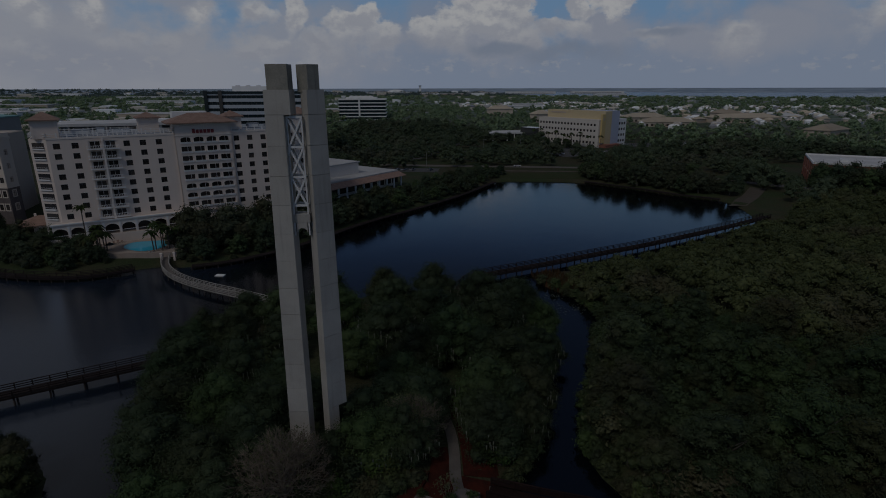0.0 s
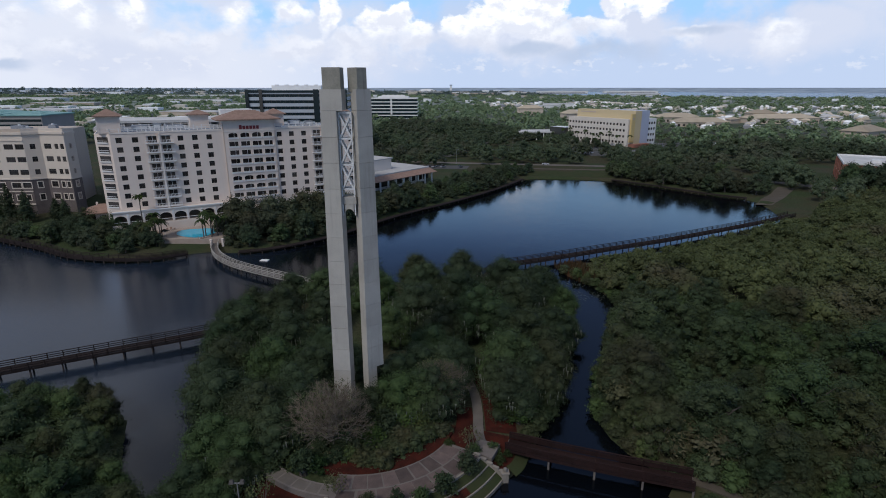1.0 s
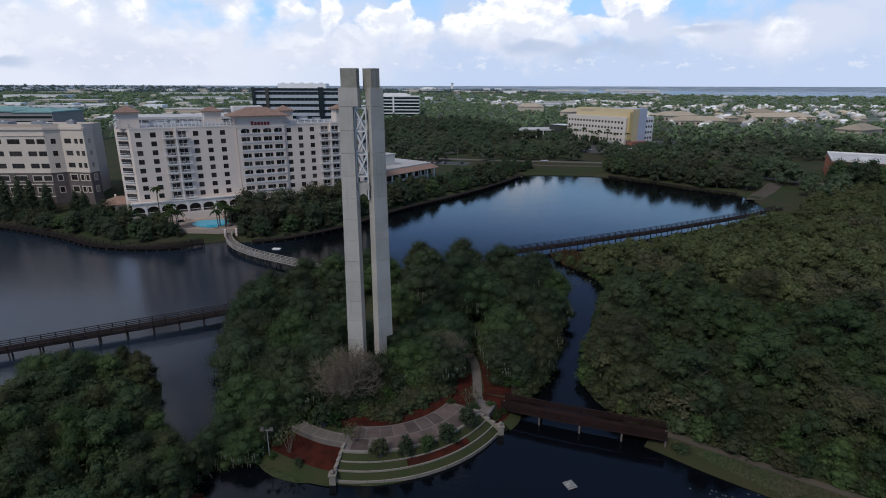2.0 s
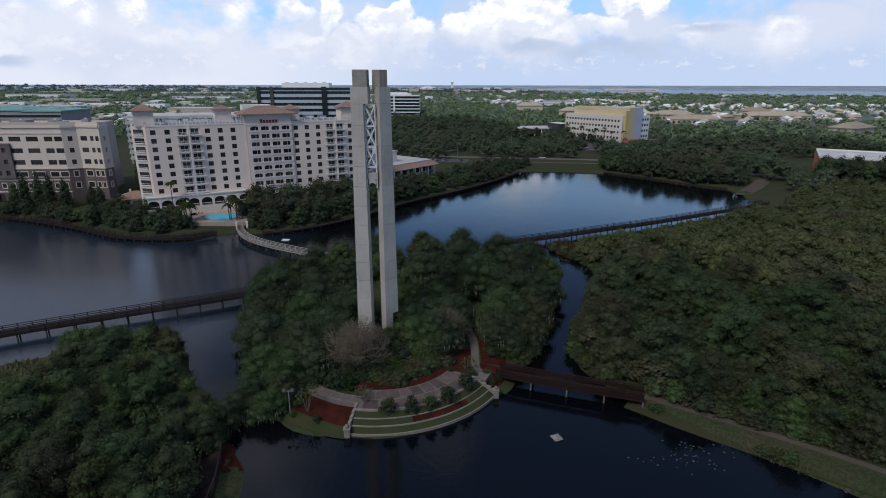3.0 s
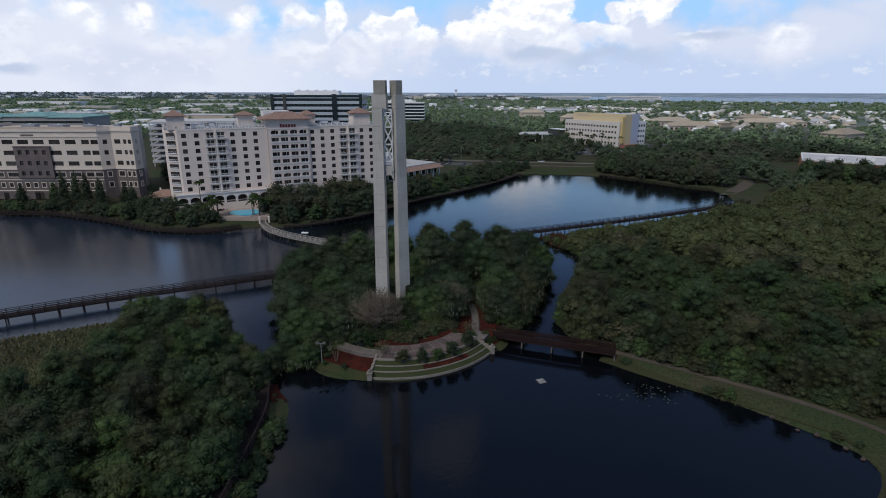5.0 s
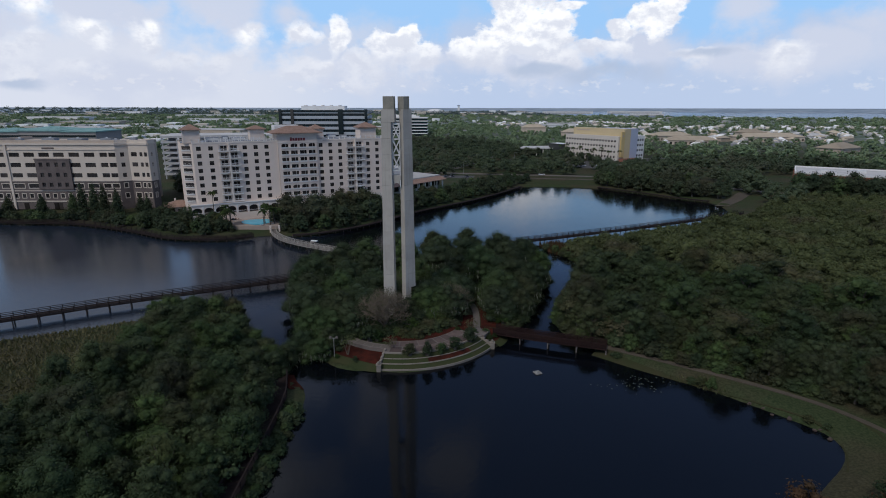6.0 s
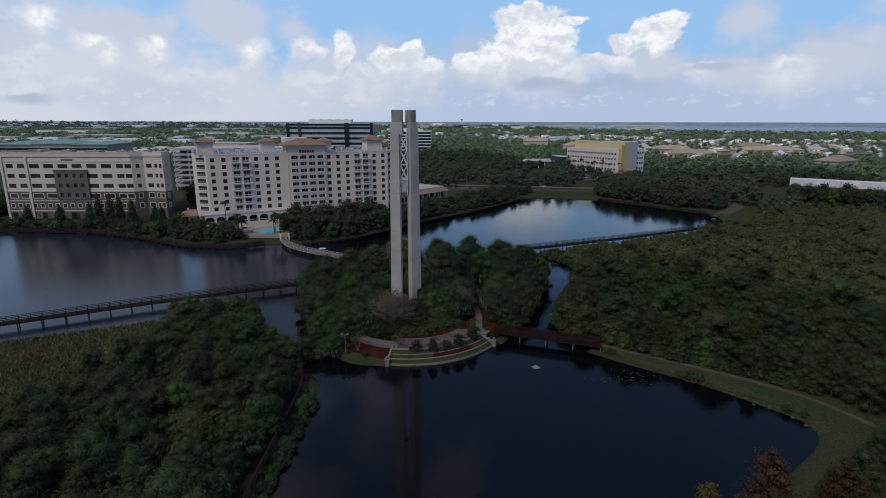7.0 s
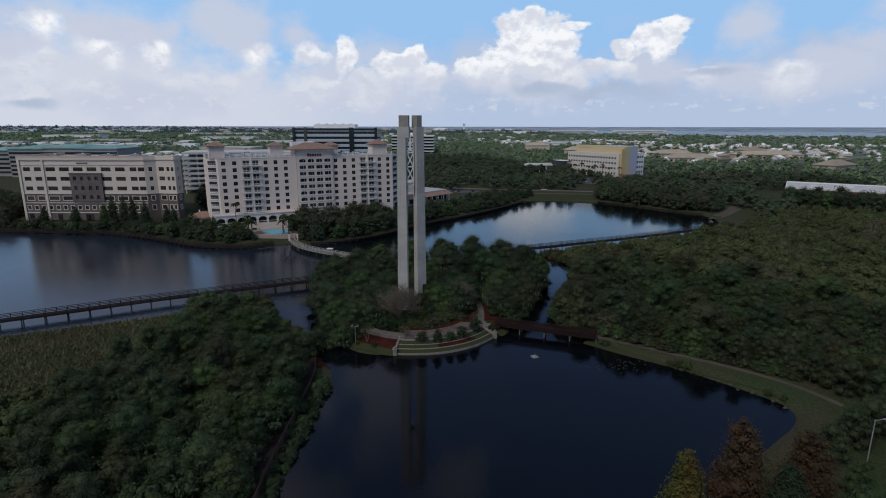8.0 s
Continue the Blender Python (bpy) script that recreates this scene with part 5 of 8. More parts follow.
def build_office():
    office = thing("office_building", "six storey cream office building with brown stone lower floors", "office", pose(-136, 132, 0))
    rows = [27.8, 23.15, 18.45, 13.6, 8.9]
    x0, x1 = -61.3, -0.2
    wide = [-57.6, -52.3, -46.1, -39.4, -32.7, -26.0, -19.1, -12.2, -5.8, -1.9]
    wd = {-57.6: 3.3, -52.3: 3.3, -5.8: 3.3, -1.9: 3.1}
    holes, small = [], []
    for k, z in enumerate(rows[:4]):
        for c in wide:
            if k > 0 and c in (-32.7, -26.0):
                continue
            w = wd.get(c, 4.7)
            holes.append((c - w / 2, c + w / 2, z - 0.95, z + 0.95))
    low = [-59 + 3.55 * k for k in range(17)]
    holes += [(c - 0.8, c + 0.8, 8.0, 9.9) for c in low]
    part("front_wall", Shape().holed(x0, x1, 15.9, 33.0, 0, 0.35, [h for h in holes if h[2] > 16]), OFFICE, office)
    part("stone_base", Shape().holed(x0, x1, 2.6, 15.9, 0, 0.35, [h for h in holes if h[2] < 16]), STONE, office, "brown stone lower floors")
    meshes = {w: window_meshes("office_window", w, 1.9, 2 if w > 4 else 1, 1, BRONZE) for w in (4.7, 3.3, 3.1)}
    tiny = window_meshes("small_window", 1.6, 1.9, 1, 1, BRONZE)
    for h in holes:
        w = round(h[1] - h[0], 2)
        put_window(meshes[w] if w > 2 else tiny, office, (h[0] + h[1]) / 2, 0.2, (h[2] + h[3]) / 2)
    for h in holes:
        if h[2] < 16:
            m = 0.28
            part("window_surround", Shape().box(h[0] - m, h[1] + m, -0.08, 0, h[3], h[3] + m).box(h[0] - m, h[1] + m, -0.08, 0, h[2] - m, h[2]).box(h[0] - m, h[0], -0.08, 0, h[2], h[3]).box(h[1], h[1] + m, -0.08, 0, h[2], h[3]), OFFICE, office)
    core = [(x0, 0.36), (x1, 0.36), (4.0, 3.4), (13.9, 1.5), (14.6, 6.0), (6.0, 8.5), (0.0, 38), (x0 - 1, 36)]
    part("building_core", Shape().prism(core, 2.5, 32.6), OFFICE_TAN, office)
    part("flat_roof", Shape().prism([(x0 + 1, 1.2), (x1, 1.2), (4.3, 4.2), (13.4, 2.4), (14.0, 5.5), (5.2, 8.0), (-0.8, 37), (x0, 35)], 32.61, 32.75), OFFICE_TAN, office, "tan flat roof")
    # stone bay in the middle of the front
    bay_holes = [(c - 0.8, c + 0.8, z - 0.95, z + 0.95) for c in (-34.3, -30.9, -27.2, -23.8) for z in (23.4, 18.7, 14.2)]
    part("stone_bay", Shape().holed(-36.8, -21.2, 12.0, 25.6, -0.8, 0.6, bay_holes).box(-36.8, -36.5, -0.79, 0, 12.0, 25.6).box(-21.5, -21.2, -0.79, 0, 12.0, 25.6).box(-37.0, -21.0, -1.0, 0, 25.6, 26.1), STONE, office, "projecting brown stone bay")
    for h in bay_holes:
        put_window(tiny, office, (h[0] + h[1]) / 2, -0.45, (h[2] + h[3]) / 2)
    part("name_board", Shape().box(-33.0, -27.6, -0.15, 0, 30.4, 31.1), STONE, office, "small dark name board")
    # cornices, string courses and parapet
    bands = Shape().box(x0 - 0.3, x1 + 0.3, -0.5, 0, 32.2, 33.1).box(x0, x1, -0.25, 0, 29.9, 30.25).box(x0, x1, -0.25, 0, 15.7, 16.2).box(x0, x1, -0.2, 0, 11.1, 11.5).box(x0, x1, -0.25, 0, 6.2, 6.7)
    part("cornice", bands, OFFICE, office)
    part("parapet", Shape().box(x0, x1, 0.0, 0.8, 33.0, 34.3).box(x0 - 0.8, x0, 0, 35, 32.5, 34.3), OFFICE_TAN, office)
    part("left_pier", Shape().box(-61.6, -60.5, -0.5, 0, 2.6, 32.2).box(-50.0, -49.0, -0.5, 0, 2.6, 32.2), OFFICE, office)
    # canted corner and right wing
    for (ax, ay), (bx, by), wins in (((x1, 0.0), (4.0, 3.1), ((0.5, 1.6),)), ((4.0, 3.1), (14.0, 1.2), ((0.27, 3.0), (0.63, 1.5), (0.86, 1.5))), ((14.0, 1.2), (14.8, 6.2), ((0.5, 1.5),))):
        long, turn = math.dist((ax, ay), (bx, by)), math.degrees(math.atan2(by - ay, bx - ax))
        face = thing("wing_face", "", "", pose(ax, ay, 0, 0, 0, turn))
        face.parent = office
        hs = [(f * long - w / 2, f * long + w / 2, z - 0.95, z + 0.95) for f, w in wins for z in rows[:3]]
        hl = [(f * long - w / 2 * 0.9, f * long + w / 2 * 0.9, z - 1.0, z + 1.1) for f, w in wins for z in rows[3:]]
        part("upper_wall", Shape().holed(0, long, 15.9, 33.0, 0, 0.3, hs).box(0, long, -0.25, 0, 15.7, 16.2).box(0, long, -0.4, 0, 32.2, 33.1).box(0, long, 0, 0.8, 33.0, 34.3), OFFICE, face)
        part("lower_wall", Shape().holed(0, long, 2.6, 15.9, 0, 0.3, hl), STONE, face)
        for h in hs + hl:
            w = h[1] - h[0]
            pane = part("pane", Shape().box(h[0], h[1], 0.18, 0.25, h[2], h[3]), GLASS, face)
            part("window_bar", Shape().box((h[0] + h[1]) / 2 - 0.06, (h[0] + h[1]) / 2 + 0.06, 0.1, 0.18, h[2], h[3]).box(h[0], h[1], 0.1, 0.18, h[2] + 1.2, h[2] + 1.3), BRONZE, face)
        for h in hl:
            m = 0.3
            part("window_surround", Shape().box(h[0] - m, h[1] + m, -0.08, 0, h[3], h[3] + m).box(h[0] - m, h[1] + m, -0.08, 0, h[2] - m, h[2]).box(h[0] - m, h[0], -0.08, 0, h[2], h[3]).box(h[1], h[1] + m, -0.08, 0, h[2], h[3]), OFFICE, face)
    for c in (-58.5, -44.5, -30.7, -29.0, -19.5):
        part("entrance_door", Shape().box(c - 1.1, c + 1.1, -0.1, 0.1, 2.6, 5.6), GLASS, office, "dark glazed entrance door")
    # roof clutter
    for x, y, w, d, h in ((-30, 14, 7, 5, 1.5), (-18, 20, 5, 3, 1.3), (-8, 12, 3, 2, 1.2), (-45, 18, 6, 4, 1.5), (-6, 24, 3, 2, 1.4), (-50, 8, 2.4, 2.4, 1.8)):
        unit = part("roof_plant", Shape().box(x, x + w, y, y + d, 32.75, 32.75 + h), ROOF_GREY, office, "rooftop plant housing")
        part("vent", Shape().tube((x + w / 2, y + d / 2, 32.75 + h), (x + w / 2, y + d / 2, 33.2 + h), 0.5, 0.5, 8), STEEL, unit)


build_office()


def build_pavilion_house():
    hut = thing("pool_pavilion", "small pavilion with terracotta hipped roof between hotel and office", "pavilion", pose(-103.5, 118, 2.8, 0, 0, 26.6))
    part("wall", Shape().box(-5, 5, -4, 4, 0, 4.2), STUCCO_LIGHT, hut)
    part("roof", Shape().hip(-5, 5, -4, 4, 4.3, 6.6, 1.0, 0.3), ROOF_TILE, hut, "terracotta tile roof")
    for x in (-3, 0, 3):
        part("window", Shape().box(x - 0.9, x + 0.9, -4.08, -4.0, 1.0, 3.2), GLASS, hut)
    part("chimney", Shape().box(-1.8, -1.2, 0.5, 1.1, 5.0, 7.2), STUCCO_LIGHT, hut)


build_pavilion_house()


def build_conference_wing():
    wing = thing("conference_wing", "low conference wing with pale grey flat roof and tiled canopy", "building", pose(-22, 152, 1.6, 0, 0, 50))
    part("wall", Shape().box(0, 58, 6, 40, 0.4, 8.0), STUCCO_LIGHT, wing)
    part("flat_roof", Shape().box(-2, 60, 5, 42, 8.0, 8.6), ROOF_MID, wing, "pale grey flat roof")
    part("upper_hall", Shape().box(2, 42, 14, 40, 8.6, 13.6), STUCCO_LIGHT, wing)
    part("upper_roof", Shape().box(1.5, 42.5, 13.5, 40.5, 13.6, 14.1), ROOF_MID, wing, "pale grey flat roof")
    roof = Shape()
    roof.poly([(-2, 4.9, 8.1), (60, 4.9, 8.1), (61, 0.6, 6.4), (-3, 0.6, 6.4)]).poly([(-3, 0.6, 6.2), (61, 0.6, 6.2), (60, 4.9, 7.9), (-2, 4.9, 7.9)])
    roof.poly([(-3, 0.6, 6.2), (-3, 0.6, 6.4), (61, 0.6, 6.4), (61, 0.6, 6.2)])
    part("canopy_roof", roof, ROOF_TILE, wing, "terracotta tiled canopy")
    for i in range(12):
        part("column", Shape().box(0.5 + 5.2 * i, 1.1 + 5.2 * i, 1.4, 2.0, 0.2, 6.4), TRIM, wing)
        part("glazing", Shape().box(1.5 + 5.0 * i, 5.5 + 5.0 * i, 5.9, 6.0, 2.6, 6.2), GLASS, wing)


build_conference_wing()


def build_banded_offices():
    for x, y, turn, wide, deep, top, floors, frame_dark, label in (
            (-107, 300, 1, 66, 40, 46.3, 11, True, "dark glass office block with pale concrete bands"),
            (-62, 680, -2, 62, 30, 33.5, 7, False, "white banded office block with strip windows")):
        block = thing("office_block", label, "office", pose(x, y, 0, 0, 0, turn))
        part("core", Shape().box(0.5, wide - 0.5, 0.5, deep, 2.5, top - 1.2), GLASS_BLUE, block, "dark strip glazing")
        step = (top - 3) / floors
        for k in range(floors):
            z = 3 + step * (k + 1)
            part("spandrel", Shape().box(0, wide, 0, deep + 0.5, z - step * (0.62 if frame_dark else 0.42), z - step * 0.1), WHITE if not frame_dark else BAND_GREY, block)
            bars = Shape()
            for i in range(int(wide / 3)):
                bars.box(1.5 + 3 * i, 1.62 + 3 * i, 0.36, 0.52, z - step * 1.1, z - step * 0.6)
            tagged(part("mullions", bars, BRONZE, block), kind="stuff")
        for f in (0.0, 0.135, 0.67, 0.97) if frame_dark else (0.42,):
            px = f * wide
            part("glass_pier", Shape().box(px, px + (2.2 if f != 0.67 else 3.6), -0.7, 0, 2.5, top + 0.6), GLASS_BLUE if frame_dark else WHITE, block)
        if frame_dark:
            part("parapet", Shape().box(0, wide, -0.3, 0, top - 1.6, top).box(wide, wide + 0.3, 0, deep, top - 1.6, top), GLASS_BLUE, block)
        else:
            part("penthouse", Shape().box(wide * 0.15, wide * 0.8, 4, deep - 4, top - 1.2, top + 1.6), WHITE, block)
        plant = part("roof_plant", Shape().box(wide * 0.22, wide * 0.72, deep * 0.3, deep * 0.7, top - 1.3, top + 3.0), WHITE, block, "white rooftop plant rooms")
        for i in range(5):
            part("fan_unit", Shape().tube((wide * (0.26 + 0.1 * i), deep * 0.4, top + 3.0), (wide * (0.26 + 0.1 * i), deep * 0.4, top + 3.6), 1.4, 1.4, 10), STEEL, plant)


build_banded_offices()


def build_yellow_building():
    b = thing("college_building", "white and yellow four storey building with pale blue end", "building", pose(168, 352, -3.0, 0, 0, 122.5))
    # local x runs along the long white face away from the corner, local -y is to its right
    holes = [(3 + 3.3 * i, 5 + 3.3 * i, z, z + 1.9) for i in range(18) for z in (8.5, 13.0, 17.5, 22.0)]
    face = Shape().holed(-62, 0, 3, 27.2, 0, 0.4, [(-h[1], -h[0], h[2], h[3]) for h in holes])
    front = part("cream_wall", face, CREAM, b)
    front.matrix_basis = pose(0, 0, 0, 0, 0, 180)
    win = window_meshes("college_window", 2.0, 1.9, 0, 0)
    for h in holes:
        put_window(win, b, (h[0] + h[1]) / 2, -0.2, (h[2] + h[3]) / 2, 180)
    part("cream_wing", Shape().box(0.1, 62, -6, -0.41, 3, 27.0), CREAM, b)
    part("yellow_slab", Shape().box(-1.2, 58, -14, -6, 3, 33.2), OCHRE, b, "ochre yellow slab wall")
    part("yellow_screen", Shape().box(-1.6, -0.05, -6, -1.8, 9.5, 31.2), YELLOW, b)
    part("brick_base", Shape().box(-6, 3, -22, -2, 3, 8.2), BRICK, b, "red brick entrance base")
    part("blue_panel", Shape().box(-1.0, 30, -24, -14, 3, 33.4), LAVENDER, b, "pale blue metal end wall")
    holes2 = [(-33.5 + 3.2 * i, -31.7 + 3.2 * i, z, z + 1.9) for i in range(3) for z in (9, 13.5, 18, 22.5)]
    part("end_wing", Shape().box(0, 26, -35, -24, 3, 27.0), WHITE, b)
    for h in holes2:
        pane = part("pane", Shape().box(-0.06, 0.0, h[0], h[1], h[2], h[3]), GLASS, b)
    part("badge", Shape().box(-1.75, -1.6, -4.6, -3.0, 26.5, 28.4), OFFICE_TAN, b)
    part("name_strip", Shape().box(38, 54, -5.95, -5.8, 30.8, 31.8), OFFICE_TAN, b)
    part("dark_tower", Shape().box(62, 80, -8, 4, 3, 17.5), GLASS_BLUE, b, "dark glazed stair tower")
    low = thing("low_building", "low grey roofed pavilion with glazed front", "building", pose(128, 415, 0, 0, 0, 8))
    part("wall", Shape().box(-32, 20, 0, 22, 3, 9), GLASS_BLUE, low)
    part("roof", Shape().box(-34, 22, -2, 24, 9, 10.2), ROOF_FLAT, low, "pale flat roof")
    for i in range(9):
        part("column", Shape().box(-33 + 6.5 * i, -32.3 + 6.5 * i, -1.5, -0.8, 3, 9), WHITE, low)


build_yellow_building()


def build_brick_building():
    b = thing("brick_building", "low red brick building with a white flat roof", "building", pose(212.6, 182.6, 0, 0, 0, -33))
    part("wall", Shape().box(0, 75, 0, 40, 2.5, 13.0), BRICK, b)
    part("flat_roof", Shape().box(0.4, 74.6, 0.4, 39.6, 13.0, 13.25), ROOF_FLAT, b, "white flat roof")
    part("coping", Shape().box(-0.2, 75.2, -0.2, 0.35, 13.0, 13.9).box(-0.2, 75.2, 39.65, 40.2, 13.0, 13.9).box(-0.2, 0.35, 0.35, 39.65, 13.0, 13.9).box(74.65, 75.2, 0.35, 39.65, 13.0, 13.9), WHITE, b, "white metal coping")
    for i in range(10):
        for z in (4.2, 8.6):
            part("window", Shape().box(3 + 7 * i, 7 + 7 * i, -0.08, 0.0, z, z + 2.6), GLASS, b)
    for y in (5, 14, 23, 32):
        for z in (4.2, 8.6):
            part("window", Shape().box(-0.08, 0.0, y, y + 3, z, z + 2.6), GLASS, b)
    for k in range(5):
        part("brick_pier", Shape().box(-0.5, -0.01, 0.4 + 9.4 * k, 1.6 + 9.4 * k, 2.5, 12.6), BRICK, b)
    part("stone_band", Shape().box(-0.12, -0.01, 0, 40, 7.3, 7.7), BEIGE, b)
    for x, y in ((12, 12), (30, 20), (52, 15)):
        part("roof_plant", Shape().box(x, x + 4, y, y + 3, 13.25, 14.6), STEEL, b)


build_brick_building()


def build_teal_roof_building():
    b = thing("teal_roofed_building", "long grey building with teal metal roof", "building", pose(-372, 352, 0, 0, 0, 1))
    part("wall", Shape().box(0, 95, 0, 40, 2.5, 28.0), GREY_WALL, b)
    for k in range(6):
        part("strip_window", Shape().box(0.5, 94.5, -0.12, 0.0, 4.6 + 3.7 * k, 6.4 + 3.7 * k), GLASS_BLUE, b)
    for x0, x1, z, rise in ((0, 30, 28.2, 2.2), (30, 66, 28.9, 2.6), (66, 95, 28.2, 2.2)):
        roof = part("metal_roof", Shape().hip(x0, x1, 0, 40, z, z + rise, 0.8, 0.9, 14), ROOF_TEAL, b, "teal standing seam roof")
        for i in range(int((x1 - x0) / 3)):
            part("roof_seam", Shape().beam((x0 + 1.5 + 3 * i, -0.7, z + 0.04), (x0 + 1.5 + 3 * i, 18, z + rise * 0.9), 0.18, 0.12), ROOF_TEAL, roof)
    part("lower_wing", Shape().box(-60, 0, 8, 38, 2.5, 26.0), GREY_WALL, b)
    part("wing_roof", Shape().hip(-60, 0, 8, 38, 26.2, 28.4, 1.0, 0.6, 12), ROOF_TEAL, b, "teal standing seam roof")
    for k in range(5):
        part("strip_window", Shape().box(-59.5, -0.5, 7.88, 8.0, 5.6 + 3.9 * k, 7.4 + 3.9 * k), GLASS_BLUE, b)


build_teal_roof_building()


def build_garage():
    b = thing("parking_garage", "open sided concrete parking garage behind the hotel", "garage", pose(-166, 236, 0, 0, 0, 14))
    for k in range(8):
        part("deck", Shape().box(0, 62, 0, 34, 5.5 + 3.4 * k, 6.9 + 3.4 * k), ROOF_FLAT, b)
    for i in range(8):
        for y in (0.3, 33.0):
            part("column", Shape().box(0.5 + 8.6 * i, 1.2 + 8.6 * i, y, y + 0.7, 2.5, 29.4), ROOF_FLAT, b)
    part("ramp", Shape().box(2, 60, 14, 20, 2.5, 29.2), ROOF_GREY, b)


build_garage()


# ---- far town ----
def far_buildings():
    rng = random.Random(11)
    warehouse = [(-1830, 3060, 240, 60, 12), (-1045, 2180, 330, 60, 9), (-700, 1500, 160, 50, 9), (-420, 1150, 120, 40, 9), (-900, 1250, 140, 50, 8), (-1300, 1700, 200, 60, 10),
                 (-380, 760, 90, 40, 10), (-260, 620, 120, 40, 9), (-180, 900, 110, 50, 8), (210, 1010, 70, 30, 9), (250, 1060, 60, 30, 11), (700, 3350, 300, 80, 12), (1150, 3500, 330, 80, 12),
                 (420, 3100, 160, 60, 9), (140, 2800, 220, 60, 9), (-150, 3200, 260, 60, 10), (-900, 3300, 300, 60, 10), (-2200, 2500, 240, 60, 10), (-1600, 2300, 200, 60, 9), (-600, 2600, 260, 60, 9),
                 (980, 2600, 150, 50, 9), (-700, 880, 120, 60, 8), (-520, 1800, 150, 60, 8), (-1500, 1250, 160, 60, 9)]
    for x, y, w, d, h in warehouse:
        g = thing("warehouse", "distant long white flat roofed building", "building", pose(x, y, 0, 0, 0, rng.uniform(-12, 12)), group="distant buildings")
        part("wall", Shape().box(0, w, 0, d, 1, 2 + h), WHITE if rng.random() < 0.7 else BEIGE, g)
        part("roof", Shape().box(-0.5, w + 0.5, -0.5, d + 0.5, 2 + h, 2.8 + h), ROOF_FLAT, g)
        part("strip_window", Shape().box(w * 0.05, w * 0.95, -0.15, 0, 4, 6), GLASS, g)
    t = thing("control_tower", "distant slim white tower with dark lookout", "tower", pose(190, 3950, 0))
    part("shaft", Shape().box(-7, 7, -7, 7, 0, 44), WHITE, t)
    part("lookout", Shape().prism([(-9, -9), (9, -9), (9, 9), (-9, 9)], 44, 52, [(-10, -10), (10, -10), (10, 10), (-10, 10)]), BAND_GREY, t)
    dome = Shape()
    for k in range(6):
        a0, a1 = math.pi / 2 * k / 6, math.pi / 2 * (k + 1) / 6
        dome.prism([(60 * math.cos(a0) * math.cos(w * math.pi / 8), 60 * math.cos(a0) * math.sin(w * math.pi / 8)) for w in range(16)], 8 + 16 * math.sin(a0), 8 + 16 * math.sin(a1),
                   [(60 * math.cos(a1) * math.cos(w * math.pi / 8) + 1e-3, 60 * math.cos(a1) * math.sin(w * math.pi / 8)) for w in range(16)])
    d = thing("domed_hall", "distant white domed roof", "building", pose(20, 3900, 0))
    part("dome", dome, WHITE, d)
    # housing estates
    wall = Shape().box(-6, 6, -5, 5, 0, 5.5)
    roof = Shape().hip(-6, 6, -5, 5, 5.6, 8.4, 0.7, 0.3)
    proto_w = [mesh_of("house_wall", wall, BEIGE), mesh_of("house_wall_white", wall, WHITE)]
    proto_r = [mesh_of("house_roof", roof, HOUSE_ROOF), mesh_of("house_roof_pale", roof, ROOF_FLAT)]
    spots = []
    for cx, cy, rx, ry, count in ((420, 740, 170, 130, 60), (700, 700, 220, 120, 50), (-300, 700, 120, 100, 10)):
        for i in range(count):
            spots.append((cx + rng.uniform(-rx, rx), cy + rng.uniform(-ry, ry)))
    for k, (x, y) in enumerate(spots):
        s = rng.uniform(0.55, 1.0)
        h = thing("house", "distant pale house with a hipped roof" if k % 3 else "distant white house with a pale roof", "house", pose(x, y, 2.6, 0, 0, rng.choice((25, 115, 35, -20))), group="distant houses")
        h.scale = (s * rng.uniform(1, 1.8), s, s)
        part("wall", proto_w[k % 3 == 0], None, h)
        part("roof", proto_r[k % 3 == 0 or k % 7 == 0], None, h)
    for x, y, w, d, h2, turn in ((317, 640, 56, 26, 7, 10), (420, 610, 90, 30, 7, 5), (395, 395, 40, 22, 8, 30), (440, 360, 36, 20, 8, 20), (300, 560, 60, 24, 6, -5), (196, 655, 24, 16, 11, 18), (158, 800, 38, 18, 12, 4)):
        g = thing("mall_building", "beige building with brown hipped roof", "building", pose(x, y, 0, 0, 0, turn))
        part("wall", Shape().box(0, w, 0, d, 2.5, 2.5 + h2), BEIGE, g)
        part("roof", Shape().hip(0, w, 0, d, 2.7 + h2, 7.5 + h2, 1, 0.4), HOUSE_ROOF, g)
        for i in range(int(w / 6)):
            part("window", Shape().box(1.5 + 6 * i, 4.5 + 6 * i, -0.1, 0, 4, 6.5), GLASS, g)
    c = thing("cupola_building", "beige building with a domed cupola", "building", pose(455, 655, 0))
    part("wall", Shape().box(-16, 16, -10, 10, 2.5, 14), BEIGE, c)
    part("roof", Shape().hip(-16, 16, -10, 10, 14.2, 19, 1, 0.4), HOUSE_ROOF, c)
    part("cupola", Shape().tube((0, 0, 17), (0, 0, 22), 2.4, 2.0, 10).tube((0, 0, 22), (0, 0, 24.5), 2.4, 0.3, 10), WHITE, c)


far_buildings()


